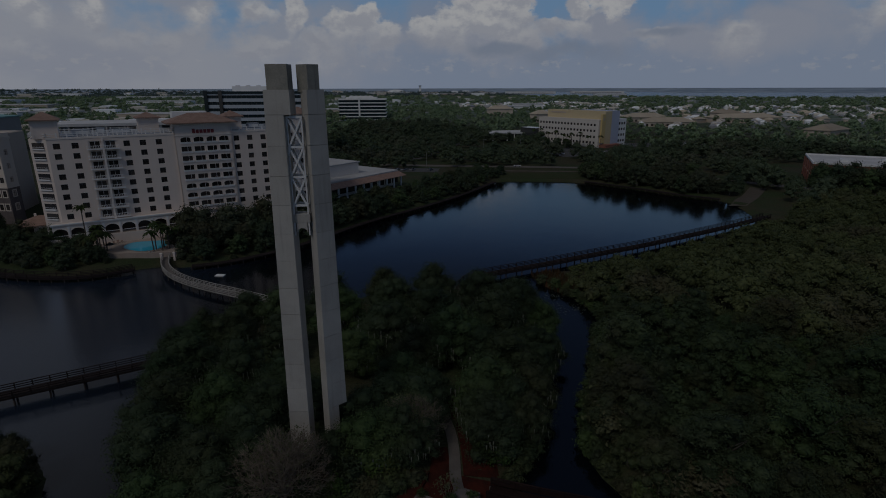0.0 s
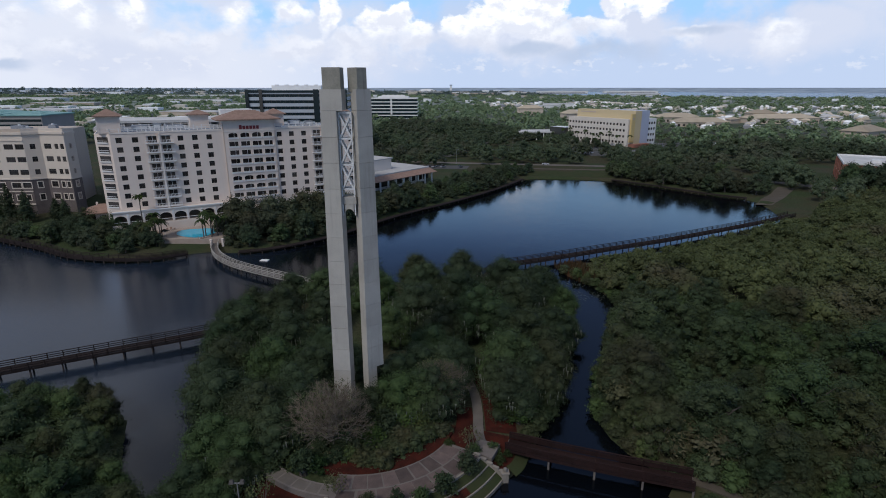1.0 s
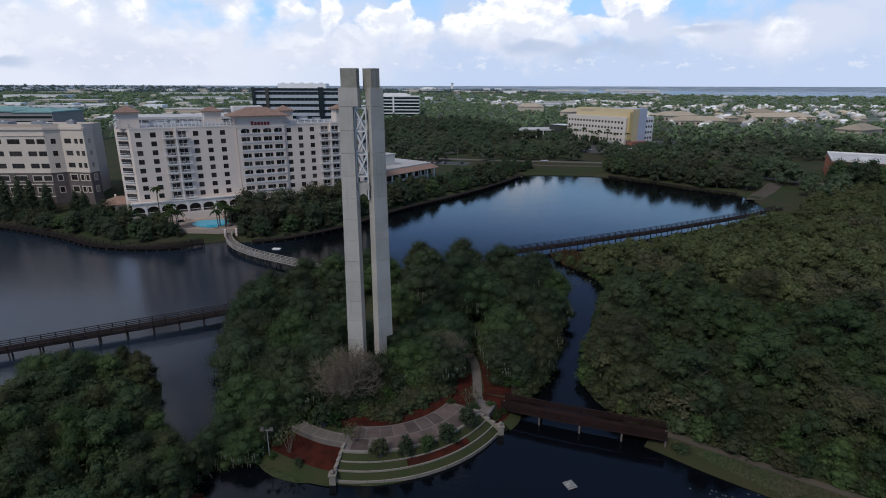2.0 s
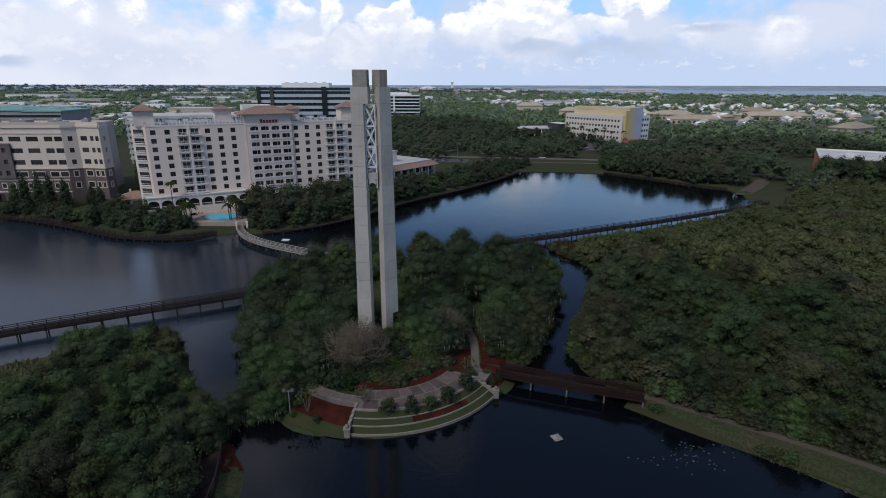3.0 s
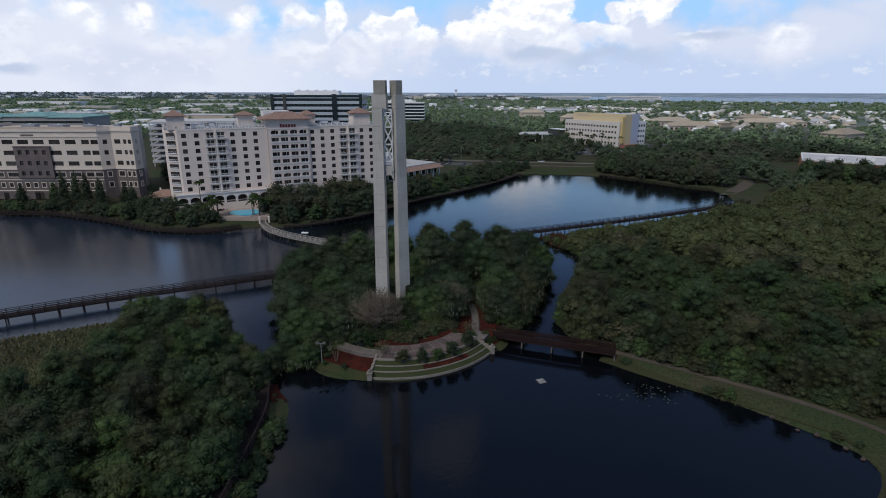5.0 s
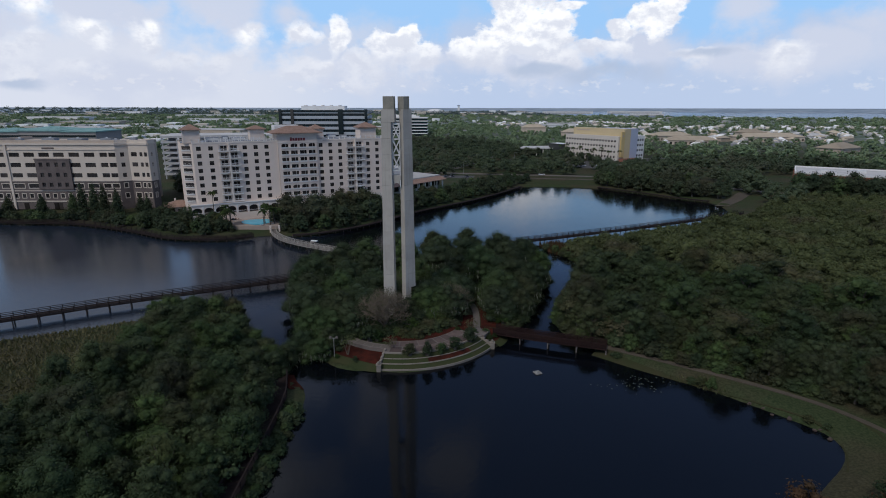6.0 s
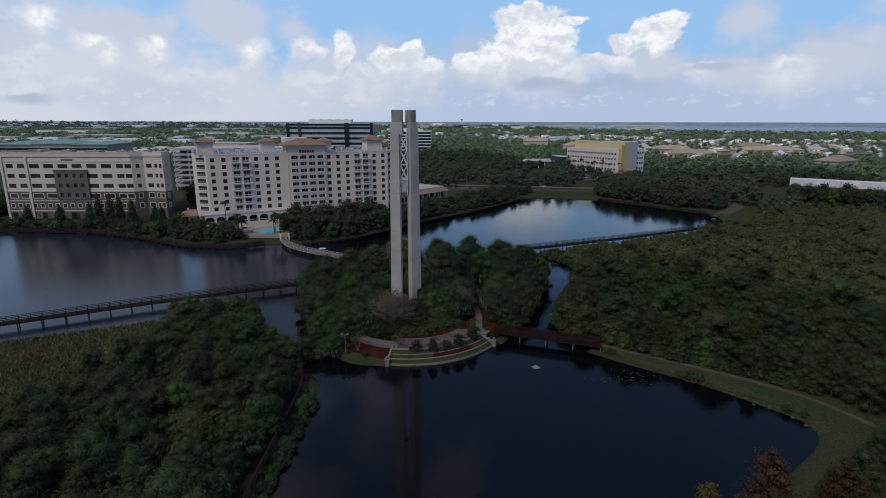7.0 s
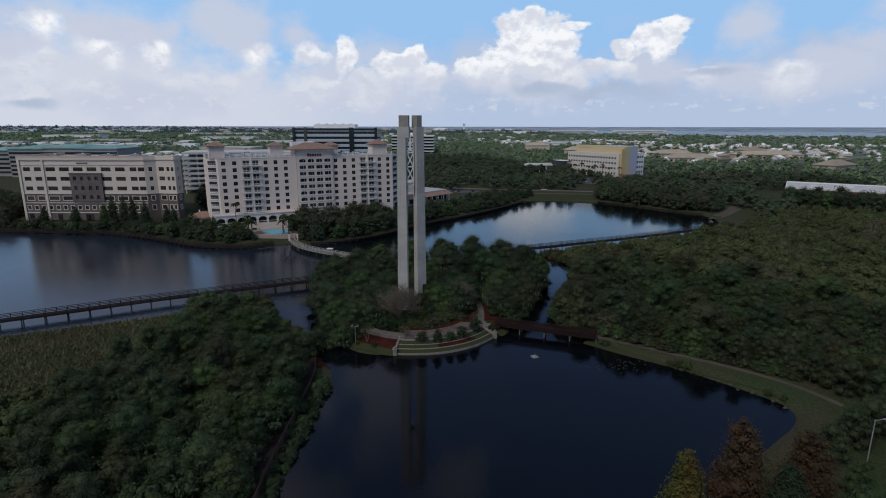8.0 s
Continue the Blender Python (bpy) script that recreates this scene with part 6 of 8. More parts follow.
def rooftops(name, label, places, seed, size, tall, turn):
    """Small far roofs past counting: walls and a ridge each, one mesh."""
    rng = random.Random(seed)
    s = Shape()
    for x, y in places:
        w, d, h = size * rng.uniform(0.6, 1.3), size * rng.uniform(0.45, 0.8), tall * rng.uniform(0.7, 1.25)
        one = Shape()
        k = 0.5 if tall < 7 else 0.04
        one.verts = [(sx * w / 2, sy * d / 2, z) for z in (0, h) for sx, sy in ((-1, -1), (1, -1), (1, 1), (-1, 1))] + [(-w * 0.3, 0, h + d * k * 0.6), (w * 0.3, 0, h + d * k * 0.6)]
        one.faces = [(0, 1, 5, 4), (1, 2, 6, 5), (2, 3, 7, 6), (3, 0, 4, 7), (4, 5, 9, 8), (5, 6, 9), (6, 7, 8, 9), (7, 4, 8)]
        s.extend(one, pose(x, y, 2.4, 0, 0, turn + rng.choice((0, 90, 8, -6, 97))))
    ob = new(name, mesh_of(name, s, FAR_ROOFS))
    tagged(ob, label, "houses", kind="stuff")


def streets(area, turn, along, across, seed):
    """House plots in rows on both sides of gently bending streets."""
    rng = random.Random(seed)
    xs, ys = [p[0] for p in area], [p[1] for p in area]
    cx, cy, reach = (min(xs) + max(xs)) / 2, (min(ys) + max(ys)) / 2, max(max(xs) - min(xs), max(ys) - min(ys)) / 1.4
    c, s = math.cos(radians(turn)), math.sin(radians(turn))
    found = []
    for i in range(int(2 * reach / across)):
        for j in range(int(2 * reach / along)):
            if rng.random() < 0.12:
                continue
            u, v = -reach + along * j + rng.uniform(-1, 1), -reach + across * i + (7 if i % 2 else -7)
            v += 14 * math.sin(u * 0.012 + i // 2)
            x, y = cx + u * c - v * s, cy + u * s + v * c
            if inside(np.array(x), np.array(y), area) and noise.noise(Vector((x * 0.006, y * 0.006, seed))) > -0.22:
                found.append((x, y))
    return found


rooftops("estate_roofs", "pale roofs of a distant housing estate", streets(ESTATES[0], 62, 13.5, 24, 81), 81, 10.5, 4.6, 62)
rooftops("suburb_roofs", "pale roofs of a distant suburb", streets(ESTATES[1], 24, 17, 30, 82), 82, 12, 5.0, 24)
rooftops("workshop_roofs", "pale flat roofs of distant workshops", scatter(83, ESTATES[2], 34, limit=20), 83, 26, 7, 4)
rooftops("works_roofs", "pale flat roofs of distant warehouses", scatter(84, ESTATES[3], 60, limit=34), 84, 36, 8, 8)
rooftops("outer_roofs", "scattered pale roofs towards the horizon", scatter(85, BELT, 110, limit=120), 85, 24, 7, 12)
rooftops("skyline_roofs", "pale roofs along the horizon", scatter(86, FAR_BELT, 170, limit=80), 86, 50, 12, 5)


# ---- boardwalks and bridges ----
def spaced(points, gap):
    """Points at even steps along a line of points, rounded at its corners."""
    pts = [Vector(p) for p in points]
    for _ in range(2):
        pts = [pts[0]] + [q for a, b in zip(pts, pts[1:]) for q in (a.lerp(b, 0.25), a.lerp(b, 0.75))] + [pts[-1]]
    total = sum((b - a).length for a, b in zip(pts, pts[1:]))
    n = max(1, round(total / gap))
    out, walked, k = [pts[0]], 0.0, 0
    for i in range(1, n):
        want = total * i / n
        while walked + (pts[k + 1] - pts[k]).length < want:
            walked += (pts[k + 1] - pts[k]).length
            k += 1
        out.append(pts[k].lerp(pts[k + 1], (want - walked) / (pts[k + 1] - pts[k]).length))
    return out + [pts[-1]]


def ribbon(points, wide, lift=0.05, gap=2.0, edge=None):
    """A path laid on the ground: its top, with a thin edge."""
    pts = spaced(points, gap)
    left, right = [], []
    for i, p in enumerate(pts):
        d = (pts[min(i + 1, len(pts) - 1)] - pts[max(i - 1, 0)]).normalized()
        for side, row in ((1, left), (-1, right)):
            q = p + Vector((-d.y, d.x)) * side * wide / 2
            z = max(height(q.x, q.y), 0.02) + lift if edge is None else edge
            row.append((q.x, q.y, z))
    s = Shape()
    for i in range(len(pts) - 1):
        s.poly([right[i], right[i + 1], left[i + 1], left[i]])
        for row, flip in ((left, 1), (right, -1)):
            a, b = row[i], row[i + 1]
            quad = [a, b, (b[0], b[1], b[2] - 0.3), (a[0], a[1], a[2] - 0.3)]
            s.poly(quad[::flip])
    return s


def boardwalk(name, label, points, wide, z, deck_mat, rail_mat, gap=2.5, rails=True, both=True, solid_side=False, pile_mat=None):
    walkway = thing(name, label, "boardwalk")
    pts = spaced(points, gap)
    post = mesh_of("post", Shape().box(-0.075, 0.075, -0.075, 0.075, -0.25, 1.12), rail_mat)
    pile = mesh_of("support_post", Shape().tube((0, 0, -z - 1.2), (0, 0, -0.1), 0.15, 0.15, 7), pile_mat or PILE)
    sides = []
    for i, p in enumerate(pts):
        d = (pts[min(i + 1, len(pts) - 1)] - pts[max(i - 1, 0)]).normalized()
        n = Vector((-d.y, d.x))
        turn = math.degrees(math.atan2(d.y, d.x))
        sides.append((p + n * wide / 2, p - n * wide / 2))
        for k, q in enumerate(sides[-1]):
            if rails and (both or k == 1):
                part("post", post, None, walkway).matrix_basis = pose(q.x, q.y, z, 0, 0, turn)
            if i % 2 == 0 or gap > 3:
                inner = p.lerp(q, 0.82)
                part("support_post", pile, None, walkway).matrix_basis = pose(inner.x, inner.y, z)
    for i in range(len(pts) - 1):
        (a0, b0), (a1, b1) = sides[i], sides[i + 1]
        deck = Shape()
        n = max(4, int((a1 - a0).length / 0.28))
        for k in range(n):
            f0, f1 = k / n, (k + 0.93) / n
            quad = [b0.lerp(b1, f0), b0.lerp(b1, f1), a0.lerp(a1, f1), a0.lerp(a1, f0)]
            deck.prism([(q.x, q.y) for q in quad], z - 0.05, z)
        tagged(part("deck", deck, deck_mat, walkway), kind="stuff")
        for q0, q1 in ((a0, a1), (b0, b1)):
            part("stringer", Shape().beam((q0.x, q0.y, z - 0.2), (q1.x, q1.y, z - 0.2), 0.1, 0.28), rail_mat, walkway)
        if rails:
            for k, (q0, q1) in enumerate(((a0, a1), (b0, b1))):
                if both or k == 1:
                    rail = Shape().beam((q0.x, q0.y, z + 1.1), (q1.x, q1.y, z + 1.1), 0.2, 0.1)
                    if solid_side:
                        part("handrail", rail, rail_mat, walkway)
                        for h in (0.2, 0.36, 0.52, 0.68, 0.84):
                            part("side_board", Shape().beam((q0.x, q0.y, z + h), (q1.x, q1.y, z + h), 0.05, 0.12), rail_mat, walkway)
                        continue
                    for h in (0.3, 0.68):
                        rail.beam((q0.x, q0.y, z + h), (q1.x, q1.y, z + h), 0.07, 0.15)
                    part("railing", rail, rail_mat, walkway)
    return walkway


boardwalk("boardwalk", "long dark timber boardwalk with railings over the lake", [(-150, -31), (-122, -19), (-102, -8), (-84.8, 1.4), (-72.7, 8.4), (-58.5, 15.2), (-45.4, 21.4), (-37.7, 25), (-27, 30.5)], 2.8, 1.7, PLANK, PLANK, 2.4)
boardwalk("boardwalk", "dark timber boardwalk curving across the far pond", [(26, 58), (30.5, 66.5), (33.5, 69.2), (43, 73.2), (53, 77.2), (60.5, 80.6), (74, 86.6), (87, 92), (106, 101.4), (124, 110.4), (143, 120.6), (152, 126)], 3.0, 1.6, PLANK, PLANK, 2.6)
boardwalk("curved_footbridge", "pale timber footbridge curving from the pool to the island", [(-55.4, 93), (-53.8, 87), (-50.8, 80.6), (-46.6, 74.8), (-41.2, 69.8), (-35, 65.4), (-30.4, 62.6), (-24, 58.6), (-19, 55.2), (-12, 50)], 1.9, 1.7, JOINT, PLANK_PALE, 2.2)
boardwalk("footbridge", "dark red brown timber footbridge over the channel", [(22.4, -10.2), (31, -13.8), (44.6, -18.6)], 2.5, 1.75, BRIDGE, BRIDGE, 2.9, solid_side=True, pile_mat=JOINT)
boardwalk("boardwalk", "narrow dark boardwalk beside the pond and thicket", [(-19.6, -29), (-18.6, -33), (-17.4, -38), (-17.3, -50), (-17.6, -64), (-17, -80), (-16, -100)], 2.4, 1.5, PLANK, PLANK, 2.6)
boardwalk("shore_walk", "low timber boardwalk on piles along the lake shore", [(-262, 116.2), (-198, 113), (-160, 108.6), (-143, 108.4), (-121, 98), (-105, 89.6), (-95, 82.4), (-85, 79.6), (-76, 78.2), (-67, 79.6), (-61, 84.2)], 2.4, 1.15, PLANK, PLANK, 3.2)
boardwalk("shore_walk", "low timber boardwalk on piles along the pond shore", [(-46, 85.8), (-36, 88.6), (-18.4, 104), (-1.2, 132), (23.2, 158), (45.5, 187), (63, 216)], 2.2, 1.1, PLANK, PLANK, 3.4, rails=False)
boardwalk("shore_walk", "low timber boardwalk on piles along the pond shore", [(111, 212.6), (129.6, 191.4), (142.4, 172.4), (155, 162)], 2.2, 1.1, PLANK, PLANK, 3.4, rails=False)


# ---- waterside plaza ----
CX, CY = 2.5, -3.35


def sector(shape, r0, r1, a0, a1, z0, z1, n=None):
    """A solid piece of a ring about the plaza's centre, angles in degrees."""
    n = n or max(1, round(abs(a1 - a0) / 4))
    for i in range(n):
        w0, w1 = radians(a0 + (a1 - a0) * i / n), radians(a0 + (a1 - a0) * (i + 1) / n)
        shape.prism([(CX + r * math.cos(w), CY + r * math.sin(w)) for r, w in ((r0, w0), (r1, w0), (r1, w1), (r0, w1))], z0, z1)
    return shape


def draped_sector(r0, r1, a0, a1, lift, rings=6, floor=0.15):
    s, n = Shape(), max(2, round(abs(a1 - a0) / 4))

    def at(i, j):
        w, r = radians(a0 + (a1 - a0) * i / n), r0 + (r1 - r0) * j / rings
        x, y = CX + r * math.cos(w), CY + r * math.sin(w)
        return (x, y, max(height(x, y), floor) + lift)

    for i in range(n):
        for j in range(rings):
            s.poly([at(i, j), at(i, j + 1), at(i + 1, j + 1), at(i + 1, j)])
    return s


A0, A1 = -100.5, -33.4
solid("plaza_base", sector(Shape(), 13.2, 18.75, A0, A1 + 2, 0.0, 2.33), JOINT, "pale concrete bands of the waterside plaza", "plaza", kind="structure")
plaza = thing("plaza_paving", "worn pink grey paving slabs set between pale concrete bands", "paving", kind="structure")
slab_rng = random.Random(14)
for r0, r1, count, turn in ((13.45, 15.85, 9, 0.0), (16.1, 18.5, 8, 2.2)):
    span = (A1 + 1.4 - A0 - 1.0 - turn) / count
    for i in range(count):
        a = A0 + 0.6 + turn + span * i + slab_rng.uniform(-0.5, 0.5) * (i > 0)
        part("paving_slab", sector(Shape(), r0 + slab_rng.uniform(-0.08, 0.1), r1 + slab_rng.uniform(-0.1, 0.08), a, min(a + span - 0.75, A1 + 1.5), 2.30, 2.352, 3), PAVER, plaza)


def sloped_sector(r0, r1, a0, a1, z0, z1, n=18):
    """A solid ring piece whose top falls from z0 at r0 to z1 at r1."""
    s = Shape()
    for i in range(n):
        w0, w1 = radians(a0 + (a1 - a0) * i / n), radians(a0 + (a1 - a0) * (i + 1) / n)
        low = [(CX + r * math.cos(w), CY + r * math.sin(w)) for r, w in ((r0, w0), (r1, w0), (r1, w1), (r0, w1))]
        top = [(*p, z) for p, z in zip(low, (z0, z1, z1, z0))]
        s.poly(top)
        s.poly([(*low[1], -0.8), (*low[2], -0.8), top[2], top[1]])
    return s


for k, (r0, r1, z_in, z, label) in enumerate(((18.9, 20.0, 2.1, 1.62, "narrow grass terrace below the plaza"), (20.15, 21.15, 1.55, 1.1, "narrow grass terrace with red mulch"), (21.3, 22.2, 0.98, 0.40, "lowest grass terrace behind the pond wall"))):
    solid("grass_terrace", sloped_sector(r0, r1, A0, A1, z_in, z), LAWN, label, "terrace", kind="structure")
    wall = thing("terrace_wall", "low pale stone edging of the grass terraces", "wall", group="terrace walls")
    for i in range(12):
        a, b = A0 + (A1 - A0) * i / 12, A0 + (A1 - A0) * (i + 1) / 12
        part("edging_stone", sector(Shape(), r1 - 0.03, r1 + 0.14, a + 0.05, b - 0.05, -1.2 if k == 2 else 0.5, z + 0.07, 2), STONE_PALE, wall)
solid("mulch_bed", sloped_sector(20.17, 21.05, -75, -48, 1.58, 1.16, 8), MULCH, "red mulch strip on the terrace", "bed", kind="structure")
step = thing("plaza_edge", "pale stone edge of the plaza above the terraces", "kerb", kind="structure")
for i in range(14):
    a, b = A0 + (A1 - A0) * i / 14, A0 + (A1 - A0) * (i + 1) / 14
    part("edging_stone", sector(Shape(), 18.66, 18.93, a + 0.05, b - 0.05, 1.6, 2.40, 2), STONE_PALE, step)
for a, r0 in ((A0 - 0.4, 17.6), (A1 + 0.6, 17.8)):
    w = radians(a)
    side = thing("side_wall", "pale stone side wall running down to a capped pier", "wall", group="plaza side walls")
    u = Vector((math.cos(w), math.sin(w)))
    p0, p1 = Vector((CX, CY)) + u * r0, Vector((CX, CY)) + u * 22.4
    n = 5
    for i in range(n):
        q0, q1 = p0.lerp(p1, i / n), p0.lerp(p1, (i + 0.985) / n)
        zt = 2.6 - 1.5 * (i / n)
        part("wall_stone", Shape().beam((q0.x, q0.y, zt / 2 - 0.4), (q1.x, q1.y, zt / 2 - 0.4), 0.42, zt + 0.8), STONE_PALE, side)
    pier = part("pier", Shape().box(p1.x - 0.42, p1.x + 0.42, p1.y - 0.42, p1.y + 0.42, -1.2, 1.35), STONE_PALE, side)
    cap = Shape().box(p1.x - 0.52, p1.x + 0.52, p1.y - 0.52, p1.y + 0.52, 1.35, 1.5)
    part("pier_cap", cap, STONE_PALE, pier)
    orb = Shape()
    for k in range(6):
        t0, t1 = math.pi * k / 6 - math.pi / 2, math.pi * (k + 1) / 6 - math.pi / 2
        orb.tube((p1.x, p1.y, 1.78 + 0.32 * math.sin(t0)), (p1.x, p1.y, 1.78 + 0.32 * math.sin(t1)), 0.32 * math.cos(t0) + 0.002, 0.32 * math.cos(t1) + 0.002, 10)
    part("ball_finial", orb, STONE_PALE, pier, smooth=True)
solid("mulch_bed", sector(Shape(), 6.0, 13.2, -158, -14, 1.2, 2.34), MULCH, "red mulch bed round the tower's trees", "bed", kind="structure")
solid("mulch_bed", draped_sector(17.3, 21.2, -101.5, -152, 0.10), MULCH, "red mulch bed beside the plaza", "bed", kind="structure")
solid("mulch_bed", draped_sector(13.2, 15.6, -33, 6, 0.11), MULCH, "red mulch bed between plaza and path", "bed", kind="structure")
solid("mulch_bed", draped_sector(15.5, 22.5, -32, -12, 0.12), MULCH, "red mulch bed beside the bridge", "bed", kind="structure")
solid("mulch_bed", ribbon([(15.6, -1), (15.9, 5), (14.5, 12)], 2.0, 0.09), MULCH, "red mulch verge of the path", "bed", kind="structure")
solid("mulch_bed", ribbon([(22.0, -7), (22.2, -3), (22.2, 3), (20.2, 12)], 4.6, 0.09), MULCH, "red mulch verge of the path", "bed", kind="structure")
solid("lawn", draped_sector(21.2, 23.2, -101.5, -146, 0.07, 3, 0.05), LAWN, "strip of lawn along the pond edge", "lawn", kind="structure")
solid("lawn", ribbon([(22.3, -14.2), (23.2, -13.4), (24.0, -12), (24.6, -10.4)], 1.7, 0.12, 0.8), LAWN, "small rounded lawn by the bridge", "lawn", kind="structure")
walkway = thing("garden_path", "worn grey concrete garden path with pale kerbs", "path", kind="structure")
part("paving", ribbon([(20.6, -10.2), (18.6, -9.8), (18.6, -6.7), (18.9, -3.7), (19.0, 0.9), (18.4, 5), (16.4, 9.5), (13, 14)], 1.5, 0.16), WALK, walkway)
part("paving", sector(Shape(), 15.5, 17.1, -143, A0, 1.6, 2.30), WALK, walkway)
part("kerb", sector(Shape(), 17.1, 17.35, -143, A0, 1.6, 2.42), JOINT, walkway)
part("kerb", sector(Shape(), 15.3, 15.5, -143, A0, 1.6, 2.38), JOINT, walkway)
for a in (-106, -112, -119, -127, -135):
    part("joint_band", sector(Shape(), 15.5, 17.1, a, a + 0.8, 1.7, 2.31, 1), JOINT, walkway)
part("paving", ribbon([(-10.2, -14.2), (-13.4, -11), (-15.5, -5), (-16, 3)], 2.0, 0.14), WALK, walkway)
part("paving", sector(Shape(), 17.0, 20.2, -31.4, -22, 1.6, 2.30), JOINT, walkway)

# right bank: path and lawn
solid("lawn", ribbon([(43.6, -16.6), (46.3, -19.0), (49.6, -22.2), (55.2, -26.6), (60.8, -31), (67, -36.6), (72.6, -42.2), (74.6, -47.4), (73.4, -53.4), (69, -59)], 6.4, 0.06), DRY_LAWN, "dry lawn strip between path and pond", "lawn", kind="structure")
solid("bank_path", ribbon([(45.0, -17.0), (48.4, -19.8), (53.2, -23.6), (59.2, -27.8), (64.8, -32.2), (70.2, -36.8), (75.4, -42.2), (78.6, -48.4), (80.5, -55), (77, -66), (74, -90)], 1.1, 0.13), SAND, "worn sandy path along the pond bank", "path", kind="structure")
solid("mulch_bed", ribbon([(-18.9, -27.4), (-17.6, -30.6), (-15.6, -33.2)], 2.6, 0.12, 1.0), MULCH, "patch of red mulch by the boardwalk", "bed", kind="structure")
solid("road", ribbon([(-40, 285), (20, 268), (67, 259), (121, 250), (150, 232), (185, 190), (230, 150)], 6.5, 0.1, 5), WALK, "pale park road beyond the pond", "road", kind="structure")
solid("driveway", ribbon([(-108, 128), (-112, 150), (-114, 172), (-112, 205)], 15, 0.12, 4), WALK, "pale concrete drive between hotel and office", "road", kind="structure")
solid("lawn", ribbon([(66, 233), (90, 230), (114, 224)], 13, 0.08, 4), LAWN, "green lawn sloping to the far pond", "lawn", kind="structure")
solid("pavement", ribbon([(62, 246), (90, 241), (118, 236)], 2.4, 0.14, 4), SAND, "pale footpath along the far lawn", "path", kind="structure")
solid("pavement", ribbon([(155, 149), (161, 155), (170, 163), (182, 176)], 7, 0.1, 3), SAND, "sandy clearing at the boardwalk's end", "path", kind="structure")
for pts, wide in (([(185, 366), (262, 372)], 30), ([(60, 330), (150, 345)], 22), ([(20, 300), (70, 420)], 16), ([(-10, 255), (36, 246)], 14)):
    solid("parking_lot", ribbon(pts, wide, 0.12, 6), ASPHALT, "grey asphalt car park", "car park", kind="structure")
rng_b = random.Random(8)
for i in range(13):
    f = (i / 12) ** 0.7
    x, y = (60 + 11 * f / 0.8, -34.6 - 13 * f / 0.8) if f < 0.8 else (71 - 8 * (f - 0.8), -47.6 - 18 * (f - 0.8))
    x, y = x + rng_b.uniform(-1.2, 1.2), y + rng_b.uniform(-1.2, 1.2)
    if abs(inland(x, y)) > 1.3:
        continue
    s = rng_b.uniform(0.25, 0.6)
    rock = thing("boulder", "dull brown boulder at the water's edge", "rock", pose(x, y, 0.1, rng_b.uniform(0, 40), rng_b.uniform(0, 40), rng_b.uniform(0, 180)), group="bank boulders")
    v = BALL[0] * (1 + np.random.default_rng(i).uniform(-0.25, 0.25, (len(BALL[0]), 1))) * (s, s * 0.8, s * 0.6)
    part("stone", array_mesh("stone", v, BALL[1], ROCK), None, rock)


# ---- planting by hand ----
def bare_tree(x, y, tall, seed, label):
    rng = random.Random(seed)
    tree = thing("bare_tree", label, "tree", pose(x, y, height(x, y) - 0.1))
    trunk, twigs = Shape(), Shape()

    def grow(p, way, long, r, level):
        steps = 2 if level < 3 else 1
        for _ in range(steps):
            way = (way + Vector((rng.uniform(-0.18, 0.18), rng.uniform(-0.18, 0.18), rng.uniform(0.02, 0.22)))).normalized()
            q = p + way * long / steps
            (trunk if level < 2 else twigs).tube(p, q, r, r * 0.72, 6 if level < 2 else 3)
            p, r = q, r * 0.72
        if level >= 5 or long < 0.35:
            return
        for k in range(3 if level != 1 else 4):
            w, spread = rng.uniform(0, 6.28), rng.uniform(0.42, 0.85)
            side = Vector((math.cos(w), math.sin(w), 0))
            side = (side - way * side.dot(way)).normalized()
            grow(p, (way * math.cos(spread) + side * math.sin(spread)).normalized(), long * rng.uniform(0.62, 0.82), r, level + 1)

    grow(Vector((0, 0, 0)), Vector((0, 0, 1)), tall * 0.2, tall * 0.02, 0)
    for k in range(30):
        w, spread = 2 * math.pi * k / 30 + rng.uniform(-0.3, 0.3), (0.15, 0.5, 0.85, 1.25, 0.7)[k % 5]
        grow(Vector((0, 0, tall * rng.uniform(0.05, 0.18))), Vector((math.cos(w) * spread, math.sin(w) * spread, 0.8)).normalized(), tall * (0.235 if spread < 1 else 0.19), tall * 0.009, 1)
    part("trunk", trunk, TWIG, tree)
    tagged(part("twig_crown", twigs, TWIG, tree), kind="stuff")
    gen = np.random.default_rng(seed)
    lobes = [(math.cos(k * 2.4) * tall * 0.4 * math.sqrt(k / 26), math.sin(k * 2.4) * tall * 0.4 * math.sqrt(k / 26), tall * (0.75 - 0.55 * (k / 26) ** 1.5), tall * 0.13) for k in range(26)]
    v, f = crown(gen, lobes, 1500, 0.13, -0.9, hull=0)
    tagged(part("withered_leaves", array_mesh("withered_leaves", v, f, MARSH_LEAF), None, tree, "sparse olive brown leaves"), kind="stuff")


bare_tree(-1.6, -10.8, 11.4, 3, "leafless grey brown tree standing before the tower")
bare_tree(12.8, -1.6, 9.5, 9, "leafless grey brown tree among the oaks")


def small_kind(name, seed, mat, wide, tall, lobes, leaves, size, base=0.25, hull=0.75):
    return Kind(name, seed, 3, mat, wide, tall, lobes, leaves, size, base, hull=hull, branches=0)


